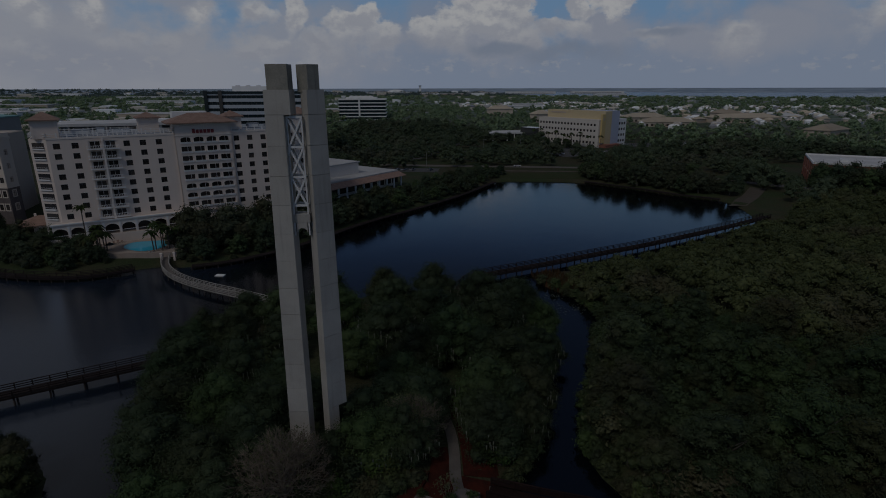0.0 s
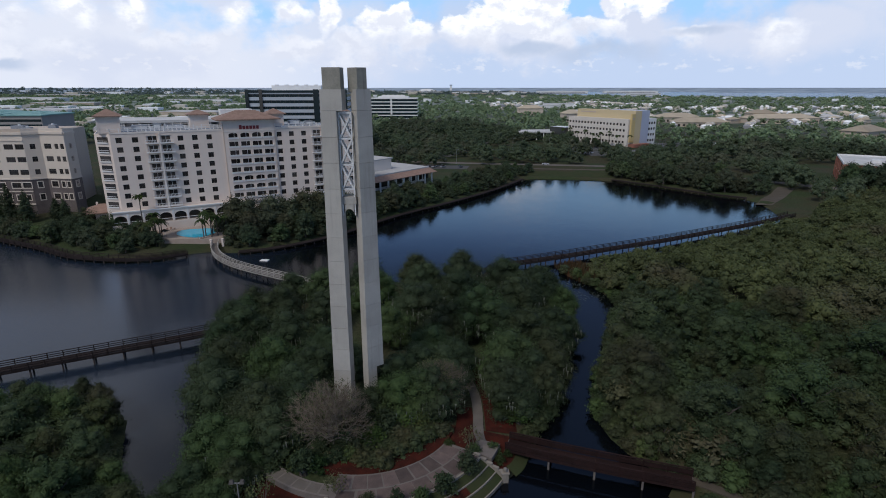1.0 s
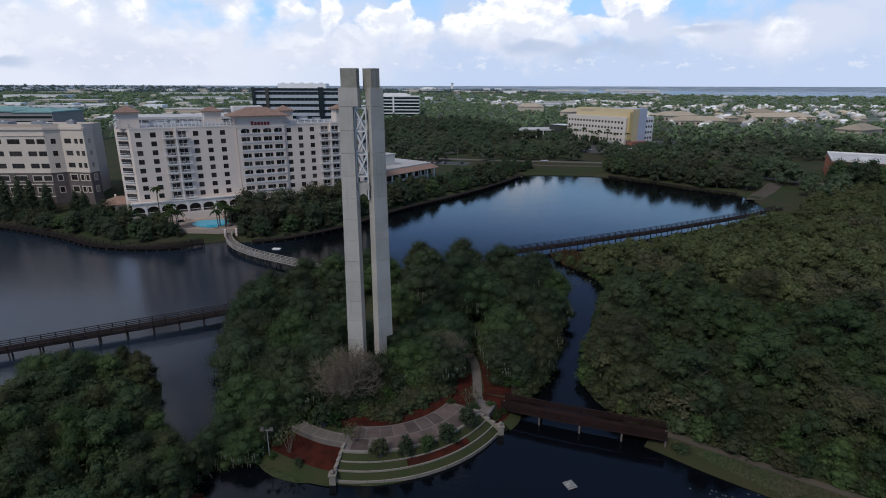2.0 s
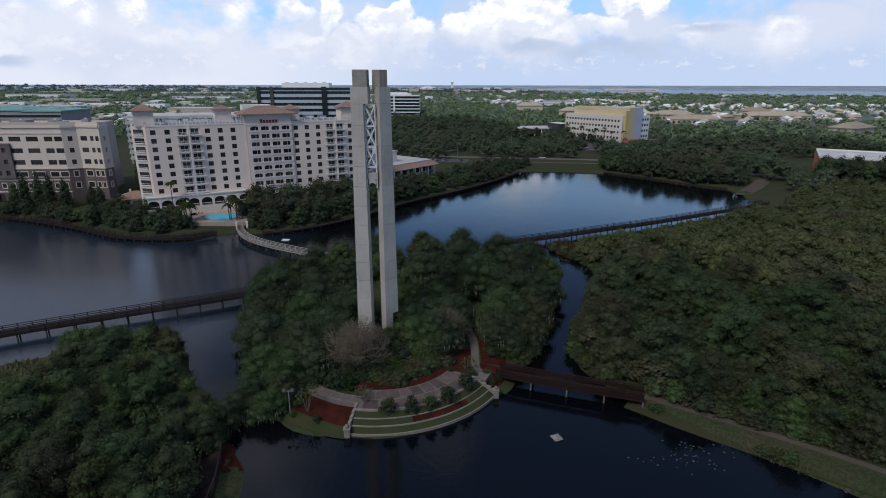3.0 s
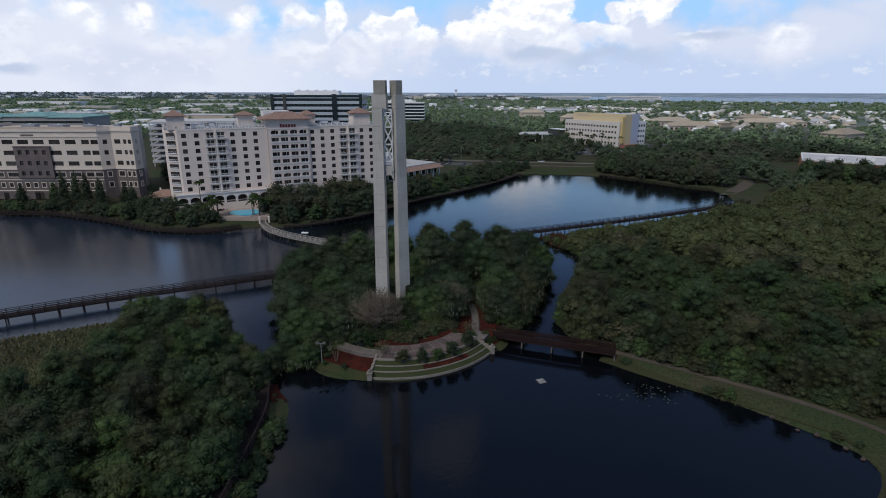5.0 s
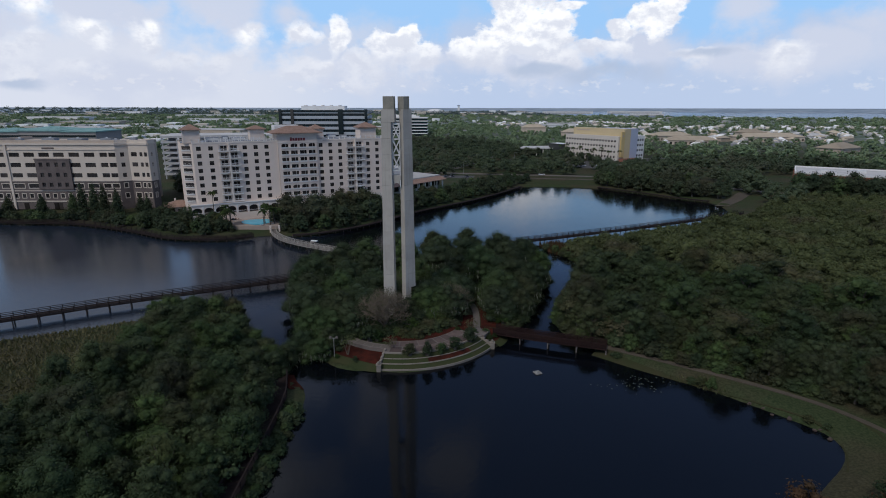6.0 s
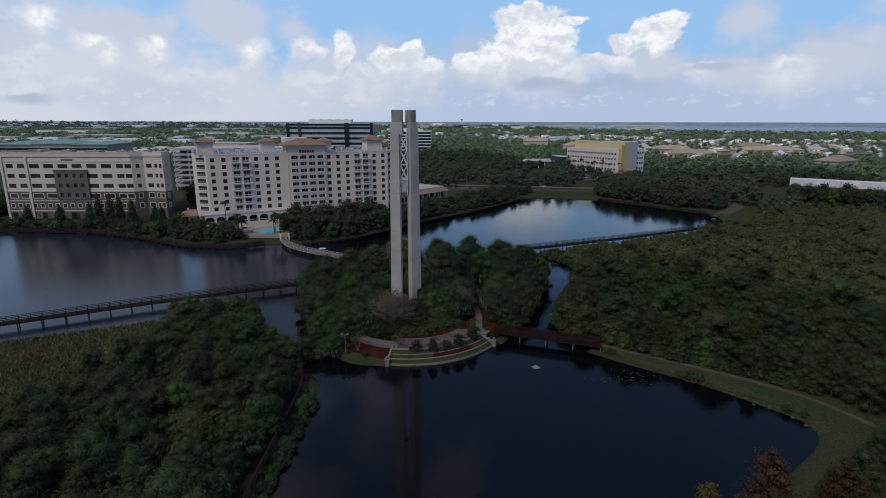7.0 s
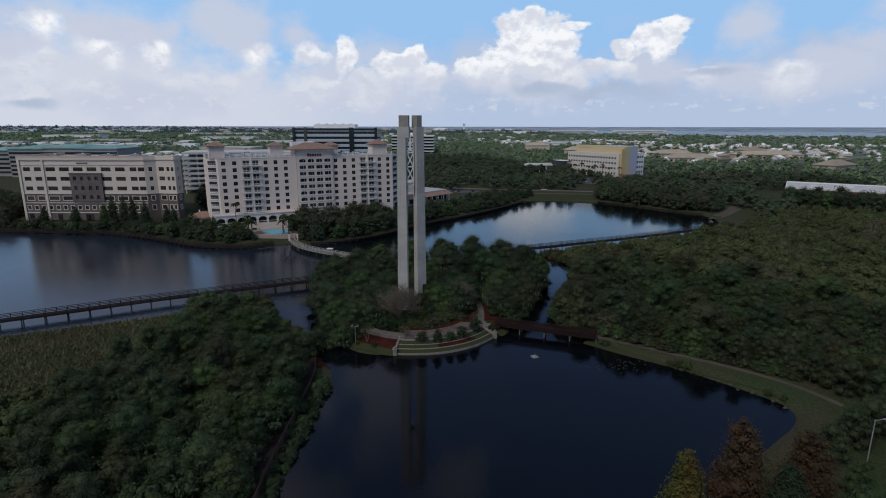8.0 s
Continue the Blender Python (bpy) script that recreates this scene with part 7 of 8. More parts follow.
SHRUB = small_kind("shrub", 700, HEDGE, 2.4, 2.0, 8, 500, 0.13)
DARK_SHRUB = small_kind("dark_shrub", 720, OAK, 2.2, 2.8, 10, 700, 0.13, 0.2)
for i, (x, y, s) in enumerate(((4.2, -22.4, 1.15), (7.6, -22.1, 1.1), (10.4, -21.0, 1.05), (13.2, -19.4, 1.2), (16.4, -16.2, 1.35))):
    DARK_SHRUB.plant("terrace_tree", "small dark evergreen tree on the grass terrace", x, y, (s, s, s), i, i, "terrace trees", z=1.5)
for i, (x, y, s) in enumerate(((-4.6, -15.6, 1.5), (-3.0, -15.2, 1.2), (-5.8, -14.6, 1.2), (0.6, -10.8, 1.4), (2.4, -10.6, 1.3), (4.0, -10.0, 1.6), (5.6, -8.5, 1.8), (8.0, -8.0, 1.7), (10.4, -7.2, 1.6), (12.2, -5.6, 1.6),
                              (21.0, -13.0, 0.7), (22.2, -11.6, 0.6), (20.2, -11.4, 0.8), (22.8, -3.4, 1.6), (25, -4.2, 1.5), (24, -1.5, 1.7), (26.4, -1.8, 1.5), (14.2, -10.6, 0.7), (17.6, -12.2, 0.9), (-7.0, -12.2, 1.1), (-10.5, -21.2, 0.5), (-6.6, -23.0, 0.5),
                              (-9.5, -10.5, 1.3), (-3.5, -5.6, 1.6), (1.5, -4.4, 1.5), (5.5, -4.8, 1.6), (13.6, -2.6, 1.5))):
    (SHRUB if i % 3 else DARK_SHRUB).plant("shrub", "rounded green shrub in a mulch bed", x, y, (s, s, s * 0.95), i * 1.3, i, "plaza shrubs")


def thin_tree(x, y, tall, seed):
    """A young many-stemmed tree with few leaves."""
    rng = np.random.default_rng(seed)
    t = thing("young_tree", "young thin stemmed tree with sparse leaves", "tree", pose(x, y, height(x, y) - 0.1), group="young trees")
    lobes = []
    for k in range(6):
        w = k * 1.05 + rng.uniform(-0.2, 0.2)
        end = Vector((math.cos(w) * tall * 0.2, math.sin(w) * tall * 0.2, tall * rng.uniform(0.6, 0.85)))
        part("stem", Shape().tube((math.cos(w) * 0.1, math.sin(w) * 0.1, 0), end, 0.06, 0.025, 5), TWIG, t)
        lobes.append((*end, tall * 0.17))
    v, f = crown(rng, lobes, 240, 0.15, -0.8, hull=0)
    part("crown", array_mesh("crown", v, f, MARSH_LEAF), None, t)


for x, y, tall, seed in ((-8.4, -20.6, 4.4, 1), (0.3, -19.6, 3.6, 2), (17.2, -11.4, 4.0, 3)):
    thin_tree(x, y, tall, seed)


def cone_tree(name, label, x, y, z, tall, wide, mat, seed, leaves=900, size=0.3, group="", power=1.0):
    rng = np.random.default_rng(seed)
    t = thing(name, label, "tree", pose(x, y, z), group=group)
    lobes = []
    n = 26
    for k in range(n):
        f = (k + 0.5) / n
        r = wide / 2 * (1 - f) ** power * (0.85 + 0.15 * math.sin(k * 2.1)) + 0.12
        w = k * 2.4
        lobes.append((math.cos(w) * r * 0.55, math.sin(w) * r * 0.55, tall * (0.1 + 0.86 * f), max(r * 0.62, 0.28)))
    v, f = crown(rng, lobes, leaves, size, -0.9, 0.72)
    part("trunk", Shape().tube((0, 0, -0.3), (0, 0, tall * 0.7), tall * 0.02, tall * 0.008, 6), BARK, t)
    part("crown", array_mesh("crown", v, f, mat), None, t)


for i, (x, tall, wide) in enumerate(((-148.4, 14.5, 4.4), (-143, 14.8, 4.2), (-138.8, 14.0, 4.4), (-133, 11.8, 4.0), (-122.5, 8.5, 3.4), (-119.5, 8.0, 3.2), (-152.6, 10.0, 3.6), (-165, 9, 4), (-180, 8.5, 4))):
    cone_tree("conical_tree", "dark green conical tree before the office building", x, 122 - (x < -160) * 2, 2.6, tall, wide * 1.3, PARK_LEAF, 40 + i, 1700, 0.28, "conical trees", 0.62)
for i, (x, y, tall, wide, mat, label) in enumerate(((39.6, -76.2, 11.0, 5.2, CYPRESS, "yellowing bald cypress on the pond bank"), (46.4, -76, 13.4, 7.2, RUST_CYPRESS, "tall bald cypress turning rust brown"),
                                                    (55.2, -76, 11.2, 7.0, RUST_CYPRESS, "rust brown bald cypress on the bank"), (51, -79, 8.5, 4.6, OAK, "dark green conical bank tree"))):
    cone_tree("bald_cypress", label, x, y, height(x, y) - 0.1, tall, wide, mat, 60 + i, 5600, 0.17, "bank cypresses", 0.45)
for i, (x, y, s) in enumerate(((60.5, -69, 0.6), (66, -66, 0.72), (72, -62, 0.75), (77, -60, 0.8), (84, -57, 0.9), (84, -66, 0.9), (79, -72, 0.85), (70, -76, 0.8), (90, -62, 1.0), (64, -74, 0.6), (92, -74, 0.95), (60, -80, 0.7), (83, -46, 0.8), (85, -52, 0.9), (82.5, -56, 0.75), (77.5, -57, 0.6), (73, -60.5, 0.6))):
    NEAR_WOOD.plant("bank_tree", "leafy green tree at the pond's south bank", x, y, (s, s, s), i * 1.9, i, "south bank trees")


def palm(x, y, z, tall, seed, label="slender palm with a tuft of arching fronds", group="palms"):
    rng = random.Random(seed)
    t = thing("palm_tree", label, "palm", pose(x, y, z, 0, 0, rng.uniform(0, 360)), group=group)
    trunk = Shape()
    lean = Vector((rng.uniform(-0.4, 0.4), rng.uniform(-0.4, 0.4), 0))
    pts = [Vector((0, 0, -0.2)) + lean * (f * f) + Vector((0, 0, tall * f)) for f in (0, 0.25, 0.5, 0.75, 1)]
    for i, (a, b) in enumerate(zip(pts, pts[1:])):
        trunk.tube(a, b, 0.2 - 0.02 * i, 0.18 - 0.02 * i, 7)
    part("trunk", trunk, BARK, t)
    top = pts[-1]
    for k in range(15):
        w, rise = 2.4 * k, rng.uniform(-0.5, 0.9)
        out = Vector((math.cos(w), math.sin(w), 0))
        side = Vector((-out.y, out.x, 0))
        s, p = Shape(), [top + out * (2.3 * f) + Vector((0, 0, rise * f * 1.6 - 1.5 * f * f)) for f in (0, 0.3, 0.65, 1.0)]
        wd = (0.12, 0.42, 0.36, 0.04)
        for i in range(3):
            for sg in (1, -1):
                s.poly([p[i], p[i + 1], p[i + 1] + side * sg * wd[i + 1] - Vector((0, 0, 0.16)), p[i] + side * sg * wd[i] - Vector((0, 0, 0.1))][::sg])
        part("frond", s, PALM_LEAF, t)


for i, (x, y, h) in enumerate(((-83.0, 104.2, 12.6), (-73.5, 96.5, 6.0), (-73.6, 92.6, 7.6), (-75.4, 96.8, 8.2), (-72.6, 93.6, 6.8), (-77.2, 93.4, 5.6), (-75.0, 94.6, 6.4), (-78.6, 95.6, 5.0), (-60.0, 97.4, 8.6), (-58.2, 98.6, 7.8), (-57.4, 95.6, 7.4), (-59.6, 94.8, 6.6), (-56.2, 97.6, 7.2), (-54.4, 100.5, 6.4))):
    palm(x, y, 2.7, h, i, group="pool palms")
for i in range(16):
    palm(140 + 8 * i, 344 + 9 * math.sin(i * 1.7) + (i % 3) * 8, 2.8, 8 + (i % 4), 30 + i, "distant palm beside the car park", "car park palms")
for i in range(11):
    a, b = 4 + 5.4 * i, 7 + 3 * (i % 3)
    palm(168 - 0.537 * a - 0.843 * b, 352 + 0.843 * a - 0.537 * b, 2.8, 9.5 + (i * 7 % 4), 60 + i, "tall palm before the yellow building", "college palms")
    a, b = a + 2, 17 + 4 * (i % 2)
    x, y = 168 - 0.537 * a - 0.843 * b, 352 + 0.843 * a - 0.537 * b
    SHORE_TREE.plant("park_tree", "dark green park tree before the yellow building", x, y, (0.75, 0.75, 0.68 + 0.05 * (i % 4)), i * 1.3, i, "college trees")


def blades(name, area, count, seed, tall, mat, label):
    """Reeds: many narrow bent blades, one mesh."""
    rng = np.random.default_rng(seed)
    pts = np.array(scatter(seed, area, 0.45, limit=count, tries=count * 14))
    z = np.maximum(land_height(pts[:, 0], pts[:, 1]), -0.2)
    base = np.column_stack([pts, z])
    n = len(base)
    w = rng.uniform(0, 6.28, n)
    side = np.column_stack([np.cos(w), np.sin(w), np.zeros(n)]) * rng.uniform(0.10, 0.3, (n, 1))
    tip = base + np.column_stack([rng.normal(0, 0.35, n), rng.normal(0, 0.35, n), tall * rng.uniform(0.6, 1.3, n)])
    v = np.stack([base - side, base + side, tip], 1).reshape(-1, 3)
    tagged(new(name, array_mesh(name, v, np.arange(3 * n).reshape(-1, 3), mat)), label, "reeds", kind="stuff")


blades("marsh_grass", MARSH, 26000, 31, 0.7, REED, "olive brown marsh grass by the boardwalk")
blades("channel_reeds", [(47.8, 73), (48, 66), (50.5, 60), (53, 55.5), (57, 57), (57, 64), (55, 72), (52, 74.4)], 1100, 32, 1.5, RUST_CYPRESS, "rust brown reeds at the channel mouth")
blades("channel_sedge", [(55.5, 47), (55, 39), (51, 32), (53, 31), (58.5, 38), (58.5, 50)], 800, 34, 1.1, REED, "olive sedge on the channel bank")
blades("bank_reeds", [(54, -28.2), (58.6, -32), (62, -35.6), (61.2, -36.6), (57.4, -33), (53.4, -29.4)], 160, 33, 0.7, MARSH_LEAF, "ragged reeds along the bank")

BRUSH = Kind("brush", 760, 3, WOOD_LEAF, 2.6, 2.2, 22, 700, 0.15, 0.12, slim=0.42, hull=0.92, branches=0)
WEST_EDGE = [(-15.4, -39), (-15.8, -48), (-16, -58), (-16.6, -70), (-15.8, -80), (-14.8, -72), (-14.6, -60), (-13.9, -48), (-13.4, -40)]
DARK_BRUSH = Kind("dark_brush", 770, 2, OAK, 2.8, 2.0, 22, 700, 0.15, 0.12, slim=0.42, hull=0.92, branches=0)
bushes(scatter(61, WEST_EDGE, 1.5, limit=60), DARK_BRUSH, "bank_brush", "low dark brush on the pond bank", "brush of the west bank", 62, 0.5, 0.95)
EAST_FRONT = [(46, -15.2), (51.8, -21.2), (58.8, -25.8), (65, -30.2), (70.6, -34.6), (77.2, -40), (79.2, -39), (72, -32.4), (66, -27.6), (59.8, -23.4), (53, -19), (46, -13)]
bushes(scatter(63, EAST_FRONT, 1.5, limit=70), BRUSH, "bank_brush", "bushy undergrowth beside the bank path", "brush by the bank path", 64, 0.7, 1.4)
bushes(fringe(SHORE_LINE, (37, -16), (60, 66), 1.3, 65), BRUSH, "bank_brush", "ragged brush at the channel's edge", "brush of the channel", 66, 0.5, 1.25)
bushes(fringe(ISLAND_LINE, (24.4, -8), (46, 62), 1.5, 69), BRUSH, "bank_brush", "dark brush at the island's edge", "brush of the island", 70, 0.5, 1.2)
bushes(fringe(ISLAND_LINE, (-32, -18), (-12.5, 60), 1.6, 77), BRUSH, "bank_brush", "dark brush at the island's edge", "brush of the island", 78, 0.5, 1.2)
MULCH_EDGE = [(4.4, -10.6), (9.1, -10.2), (14.5, -8.6), (14.2, -7), (9, -8.6), (4.4, -9)]
bushes(scatter(67, MULCH_EDGE, 1.3, limit=22), BRUSH, "shrub", "dark green shrub under the plaza oaks", "plaza shrubs", 68, 0.7, 1.2)
BED = [(-3.5, -13.4), (-2.1, -13.9), (-0.6, -13.2), (1.4, -11.8), (3.2, -11.6), (5, -11.4), (7, -11), (9, -10.4), (11, -9.4), (-5.5, -12.4), (-7.5, -11.4), (-9.5, -12.2), (-9, -14.6), (13, -8.2), (-11, -14), (-2.8, -11.6), (-0.8, -11), (2.4, -9.8), (-4.2, -10.8), (-1.7, -10.4), (-3.0, -9.9), (-0.4, -9.9), (-4.8, -8.8), (0.8, -9.0)]
bushes(BED, BRUSH, "shrub", "leafy green shrub in the mulch bed", "plaza shrubs", 79, 0.75, 1.2)
ring_rng = random.Random(88)
RING = [(CX + r * math.cos(radians(a)), CY + r * math.sin(radians(a))) for a, r in ((-98 + 6.2 * k + ring_rng.uniform(-2, 2), ring_rng.uniform(9.4, 11.6)) for k in range(12))]
bushes(RING, BRUSH, "shrub", "low dark shrub under the trees behind the plaza", "plaza shrubs", 89, 0.8, 1.3)
bushes([(56.8, -30.9), (58.0, -31.9), (59.4, -33.1), (46.2, -20.4), (69.6, -44.4), (71.2, -46.6)], BRUSH, "bank_brush", "ragged clump of brush at the water's edge", "brush by the bank path", 80, 0.5, 0.9)

woods("walk_scrub", scatter(97, WALK_EDGE, 2.6, limit=300), 98, MARSH_LEAF, 1.9, 3.6, 9, 300, 0.2, "low olive scrub beside the far boardwalk", 0.6, 1.3)

# shrubs along the northern shore
solid("parking_lot", ribbon([(122, 312), (190, 326)], 28, 0.12, 6), ASPHALT, "grey asphalt car park", "car park", kind="structure")
SHORE_SHRUB = Kind("shore_shrub", 740, 3, PARK_LEAF, 4.6, 3.6, 12, 520, 0.28, 0.15, branches=0)
NORTH_BANK = [(-262, 120), (-198, 117), (-160, 112.5), (-143, 112.5), (-121, 102.5), (-118, 106), (-140, 117), (-198, 122), (-262, 126)]
grove(scatter(41, NORTH_BANK, 4.2, limit=70), SHORE_SHRUB, "shore_shrub", "rounded shrub on the lake bank", "shrubs of the north bank", 42, 0.85, 1.6)
EDGE_BANK = [(-52, 90.5), (-50, 88.5), (-44, 90), (-36, 93), (-22, 107), (-5, 134), (20, 161), (42, 190), (60, 221), (57, 224), (38, 193), (15, 164), (-9, 137), (-26, 110), (-40, 97), (-50, 94)]
grove(scatter(43, EDGE_BANK, 3.6, limit=90), SHORE_SHRUB, "shore_shrub", "rounded shrub on the pond bank", "shrubs of the pond bank", 44, 0.5, 1.0)
for i, (x, y, s) in enumerate(((-75.4, 91.2, 0.68), (-78.2, 93.6, 0.75), (-73.0, 91, 0.55), (-80.6, 96, 0.75), (-81.5, 92, 0.7), (-70.6, 89.4, 0.2),
                              (-52.5, 103.5, 1.1), (-48, 107, 1.25), (-43, 111, 1.3), (-54, 110, 1.2), (-38, 114.5, 1.3), (-47, 100, 1.0), (-42, 104, 1.1), (-33, 119, 1.3), (-28, 124, 1.25), (-23, 130, 1.2), (-57.5, 105.5, 0.8))):
    SHORE_TREE.plant("shore_tree", "bushy dark green tree beside the pool terrace", x, y, (s, s, s), i * 1.7, i, "trees round the pool")
OFFICE_SIDE = [(-112, 104), (-96, 95), (-86, 100), (-92, 107), (-106, 114)]
grove(scatter(45, OFFICE_SIDE, 4.4, limit=30), SHORE_TREE, "shore_tree", "bushy green tree between hotel and office", "trees by the pavilion", 46, 0.55, 0.8)


# ---- pool terrace ----
def build_pool():
    deck = Shape().prism([(-82, 98), (-76, 94), (-60, 93.4), (-53, 94), (-50, 101), (-58, 116), (-70, 111), (-84, 103.5)], 0.8, 2.9)
    solid("pool_deck", deck, TERRACE, "pale paved pool terrace before the hotel", "terrace", kind="structure")
    pool = thing("swimming_pool", "bright blue curved swimming pool with pale coping", "pool", pose(-64.4, 101.2, 2.9, 0, 0, 20))
    out, rim = [], []
    for i in range(28):
        w = 2 * math.pi * i / 28
        r = 1 + 0.14 * math.cos(2 * w + 0.6) + 0.08 * math.sin(3 * w)
        out.append((5.4 * r * math.cos(w), 6.6 * r * math.sin(w)))
        rim.append((5.9 * r * math.cos(w), 7.1 * r * math.sin(w)))
    part("coping", Shape().prism(rim, -0.02, 0.06), STONE_PALE, pool)
    part("pool_water", Shape().prism(out, 0.0, 0.075), POOL, pool, "clear turquoise pool water")
    lounge_frame = mesh_of("frame", Shape().box(-0.32, 0.32, -0.95, 0.5, 0.26, 0.32).box(-0.3, -0.24, -0.9, -0.84, 0, 0.26).box(0.24, 0.3, -0.9, -0.84, 0, 0.26).box(-0.3, -0.24, 0.4, 0.46, 0, 0.26).box(0.24, 0.3, 0.4, 0.46, 0, 0.26), TRIM)
    lounge_seat = mesh_of("cushion", Shape().box(-0.31, 0.31, -0.93, 0.3, 0.32, 0.4).poly([(-0.31, 0.3, 0.34), (0.31, 0.3, 0.34), (0.31, 0.85, 0.85), (-0.31, 0.85, 0.85)]), ROOF_TILE)
    for i in range(10):
        x, y = (-77.5 + 0.6 * i, 98.6 + 1.3 * i) if i < 7 else (-60.2 + 1.3 * (i - 7), 94.0 + 1.6 * (i - 7))
        l = thing("sun_lounger", "white framed sun lounger with terracotta cushion", "lounger", pose(x, y, 2.9, 0, 0, 26 if i < 7 else 120), group="pool loungers")
        part("frame", lounge_frame, None, l)
        part("cushion", lounge_seat, None, l)
    fence = thing("pool_fence", "low white railing along the pool terrace", "fence")
    pts = [(-82, 98.2), (-76, 94.2), (-73.5, 94.1)]
    for a, b in zip(pts, pts[1:]):
        n = round(math.dist(a, b) / 1.6)
        part("rail", Shape().beam((*a, 3.95), (*b, 3.95), 0.08, 0.08), TRIM, fence)
        for i in range(n):
            x, y = a[0] + (b[0] - a[0]) * i / n, a[1] + (b[1] - a[1]) * i / n
            part("post", Shape().box(x - 0.05, x + 0.05, y - 0.05, y + 0.05, 2.85, 3.98), TRIM, fence)
    for x, y in ((-55.9, 90.6), (-52.6, 91.4)):
        g = thing("gate_pier", "pale stucco gate pier at the footbridge", "pier", pose(x, y, 0), group="gate piers")
        part("shaft", Shape().box(-0.3, 0.3, -0.3, 0.3, 0.5, 3.4), STUCCO, g)
        part("cap", Shape().box(-0.38, 0.38, -0.38, 0.38, 3.4, 3.55), STUCCO_LIGHT, g)
    umbrella = thing("parasol", "dark blue folded out parasol by the pool", "parasol", pose(-72.5, 96.5, 2.9))
    part("pole", Shape().tube((0, 0, 0), (0, 0, 2.4), 0.04, 0.04, 6), TRIM, umbrella)
    part("canopy", Shape().tube((0, 0, 2.0), (0, 0, 2.6), 1.4, 0.05, 10), GLASS_BLUE, umbrella)


build_pool()


# ---- small things ----
def flood_lamp(x, y, tall):
    lamp = thing("flood_lamp", "grey pole with twin floodlights beside the plaza", "lamp", pose(x, y, height(x, y)))
    part("pole", Shape().tube((0, 0, -0.3), (0, 0, tall), 0.09, 0.07, 8), LAMP_GREY, lamp)
    part("crossarm", Shape().box(-0.75, 0.75, -0.05, 0.05, tall - 0.1, tall), LAMP_GREY, lamp)
    for s in (-1, 1):
        part("floodlight", Shape().prism([(s * 0.62 - 0.28, -0.3), (s * 0.62 + 0.28, -0.3), (s * 0.62 + 0.28, 0.2), (s * 0.62 - 0.28, 0.2)], tall, tall + 0.35, [(s * 0.62 - 0.2, -0.1), (s * 0.62 + 0.2, -0.1), (s * 0.62 + 0.2, 0.15), (s * 0.62 - 0.2, 0.15)]), BRONZE, lamp)


flood_lamp(-11.05, -20.8, 4.2)


def street_lamp(x, y, tall, label="tall grey street lamp with a single arm", group=""):
    lamp = thing("street_lamp", label, "lamp", pose(x, y, height(x, y)), group=group)
    part("pole", Shape().tube((0, 0, -0.3), (0, 0, tall), 0.11, 0.07, 8), LAMP_GREY, lamp)
    arm = part("arm", Shape().tube((0, 0, tall - 0.1), (1.3, 0, tall + 0.1), 0.05, 0.04, 6), LAMP_GREY, lamp)
    part("lamp_head", Shape().box(1.1, 1.8, -0.16, 0.16, tall, tall + 0.14), LAMP_GREY, arm)


street_lamp(66.6, -71.5, 9.6)
for i, (x, y) in enumerate(((196, 366), (222, 370), (250, 372), (76, 335), (104, 338), (30, 262), (128, 342), (60, 380))):
    street_lamp(x, y, 9, "tall grey street lamp in the car park", "car park lamps")

raft = thing("floating_raft", "small weathered grey raft floating on the pond", "raft", pose(28.9, -26.5, 0.0, 0, 0, 20))
for i in range(6):
    part("board", Shape().box(-0.68, 0.68, -0.75 + 0.24 * i, -0.55 + 0.24 * i, 0.05, 0.13 + 0.05 * (i % 2)), RAFT, raft)
part("float", Shape().box(-0.7, 0.7, -0.65, 0.7, -0.15, 0.05), RUBBER, raft)
part("cover", Shape().prism([(-0.4, -0.35), (0.5, -0.3), (0.4, 0.35), (-0.45, 0.3)], 0.16, 0.5, [(-0.2, -0.15), (0.25, -0.1), (0.2, 0.15), (-0.2, 0.12)]), RAFT, raft)
float2 = thing("floating_raft", "small white raft floating in the cove", "raft", pose(-36.5, 79.5, 0.0, 0, 0, -10))
part("board", Shape().box(-1.2, 1.2, -0.8, 0.8, 0.05, 0.22), WHITE, float2)
part("float", Shape().box(-1.0, 1.0, -0.7, 0.7, -0.15, 0.05), RUBBER, float2)


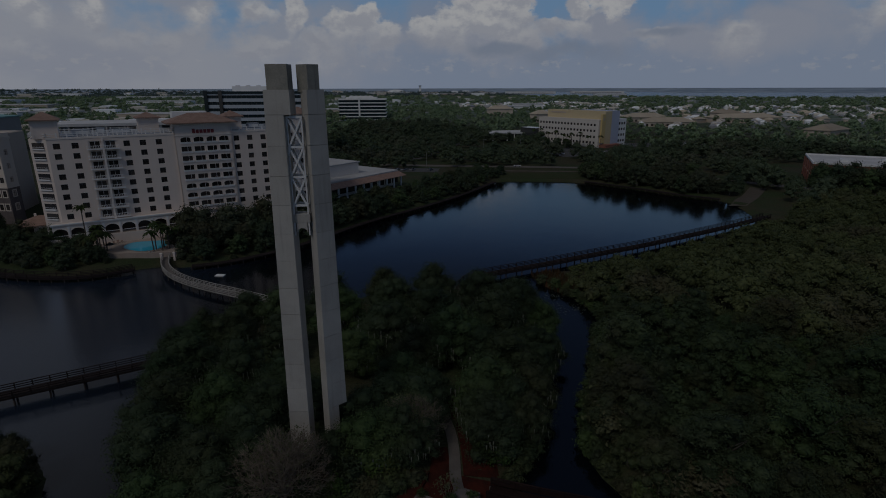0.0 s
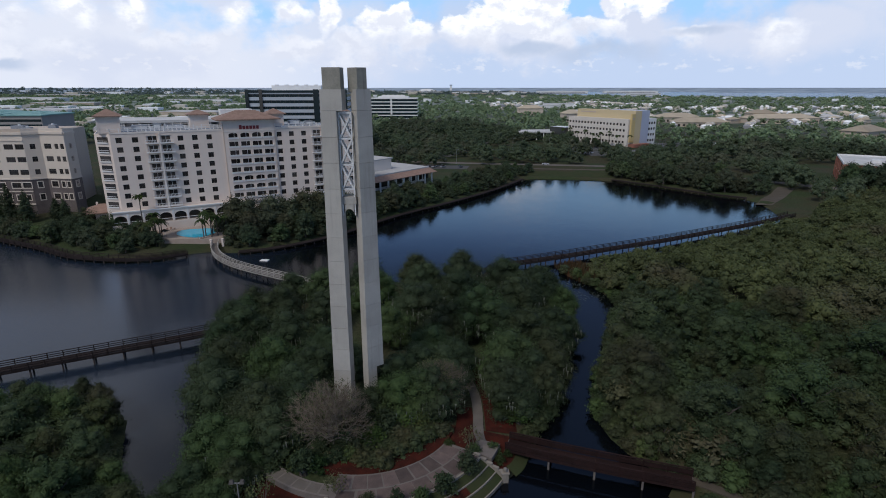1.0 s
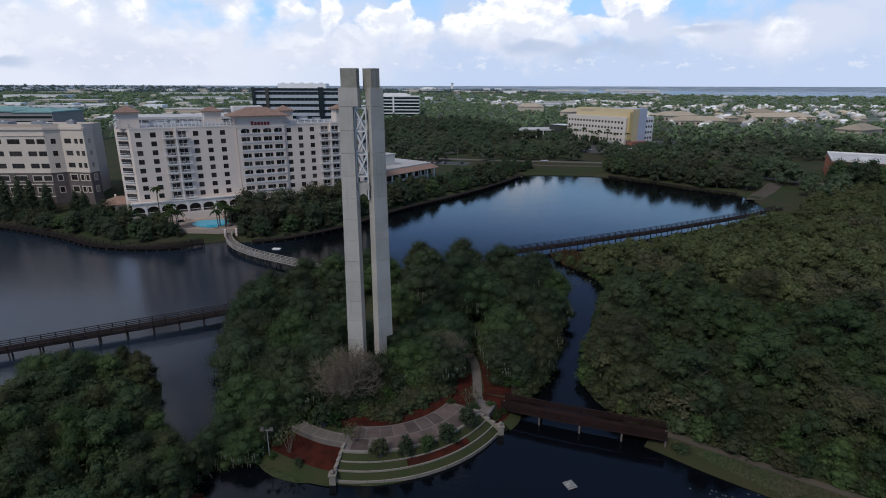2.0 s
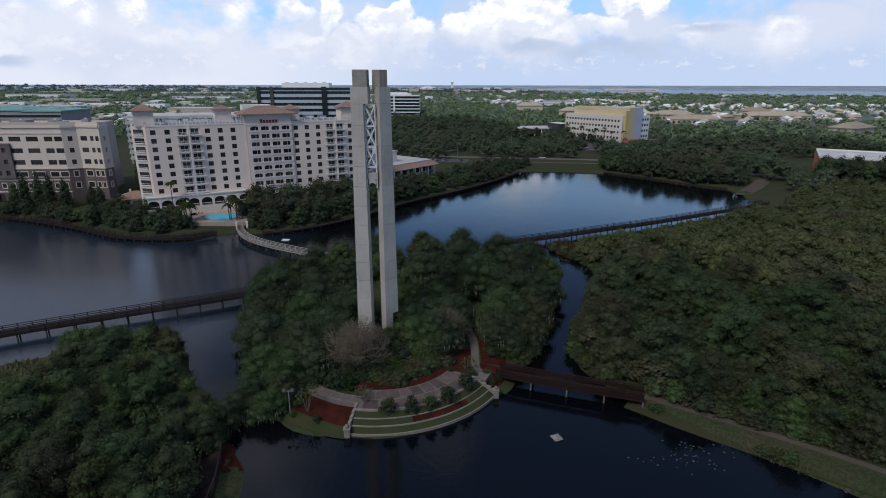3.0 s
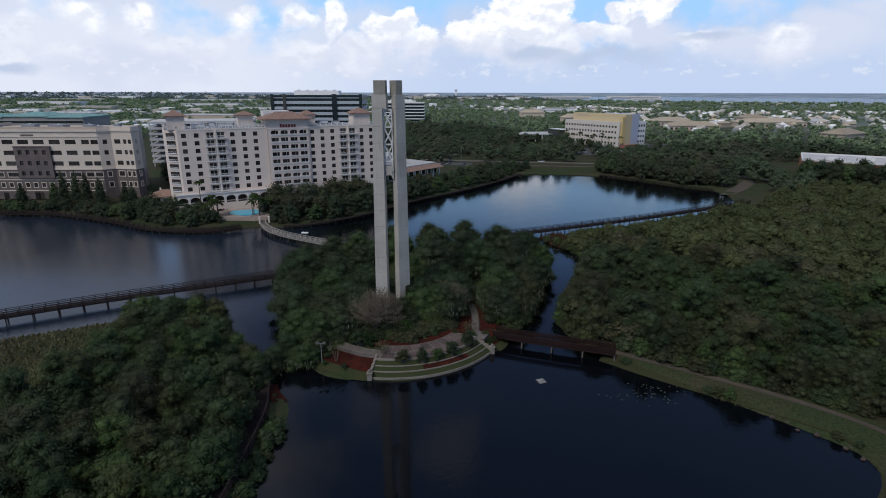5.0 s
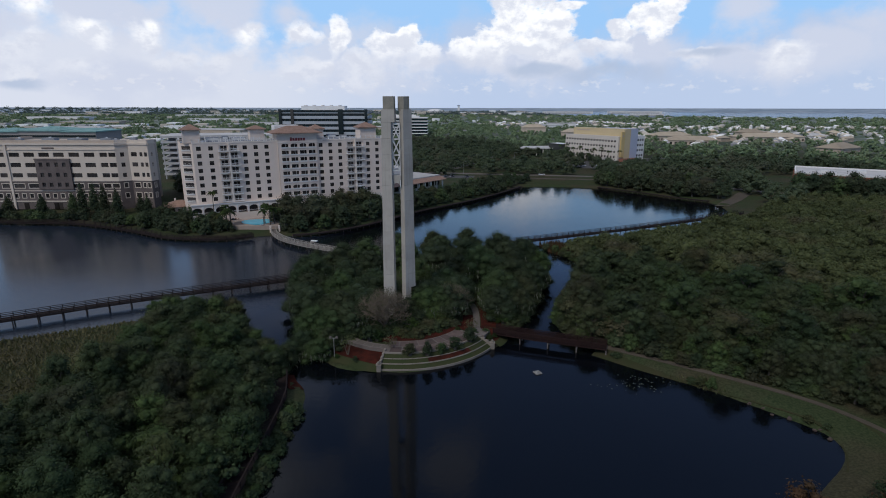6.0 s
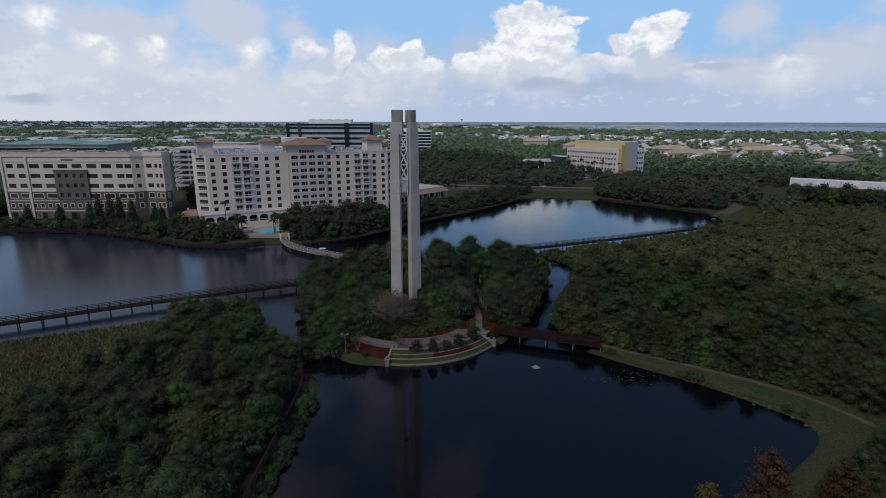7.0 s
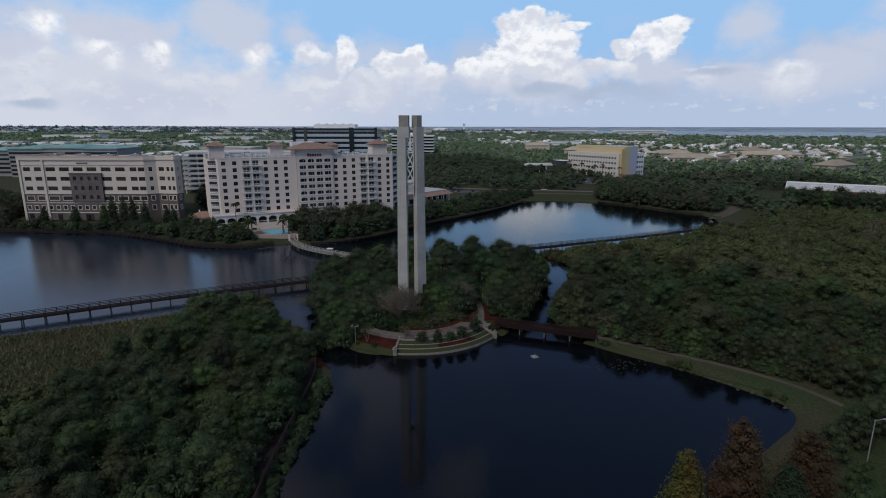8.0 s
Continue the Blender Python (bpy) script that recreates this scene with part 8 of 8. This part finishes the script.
def lily_patch(cx, cy, n, seed):
    rng = random.Random(seed)
    pads = Shape()
    for i in range(n):
        x, y, r = cx + rng.gauss(0, 3.2), cy + rng.gauss(0, 1.6), rng.uniform(0.08, 0.18)
        if float(inland(x, y)) < -0.4:
            pads.prism([(x + r * math.cos(w * math.pi / 4), y + r * math.sin(w * math.pi / 4)) for w in range(8)], 0.004, 0.02)
    solid("lily_pads", pads, LILY, "scatter of small pale floating lily pads", "plants", kind="stuff")


lily_patch(47.0, -31.0, 60, 1)
lily_patch(48.6, 57, 90, 2)
lily_patch(51.5, 49, 120, 4)


def build_cars():
    body = Shape().prism([(-2.2, -0.88), (2.2, -0.88), (2.2, 0.88), (-2.2, 0.88)], 0.3, 0.85, [(-2.1, -0.82), (2.15, -0.82), (2.15, 0.82), (-2.1, 0.82)])
    cabin = Shape().prism([(-1.5, -0.8), (1.0, -0.8), (1.0, 0.8), (-1.5, 0.8)], 0.85, 1.45, [(-1.0, -0.66), (0.45, -0.66), (0.45, 0.66), (-1.0, 0.66)])
    wheel = Shape().tube((0, -0.1, 0), (0, 0.1, 0), 0.32, 0.32, 10)
    b, c, w = mesh_of("car_body", body, CAR_PAINT), mesh_of("car_glass", cabin, GLASS), mesh_of("car_wheel", wheel, RUBBER)
    rng = random.Random(17)
    spots = [(188 + 5.5 * (i % 13) + rng.uniform(-1, 1), 360 + 12 * (i // 13), 90) for i in range(26)] + [(70 + 6 * i, 331 + 0.9 * i, 80) for i in range(12)] + [(-4 + 5 * i, 251 - 0.8 * i, 60) for i in range(8)] + [(124 + 5.4 * i, 306 + 1.1 * i + 9 * (i % 2), 100) for i in range(12)] + [(84, 256, -9)]
    for x, y, turn in spots:
        if turn != -9 and rng.random() < 0.3:
            continue
        car = thing("parked_car", "parked car in the car park" if turn != -9 else "white car on the park road", "car", pose(x, y, height(x, y) + 0.12, 0, 0, turn), group="parked cars")
        part("body", b, None, car)
        part("cabin", c, None, car)
        for px, py in ((-1.35, -0.85), (1.35, -0.85), (-1.35, 0.85), (1.35, 0.85)):
            part("wheel", w, None, car).matrix_basis = pose(px, py, 0.32)


build_cars()
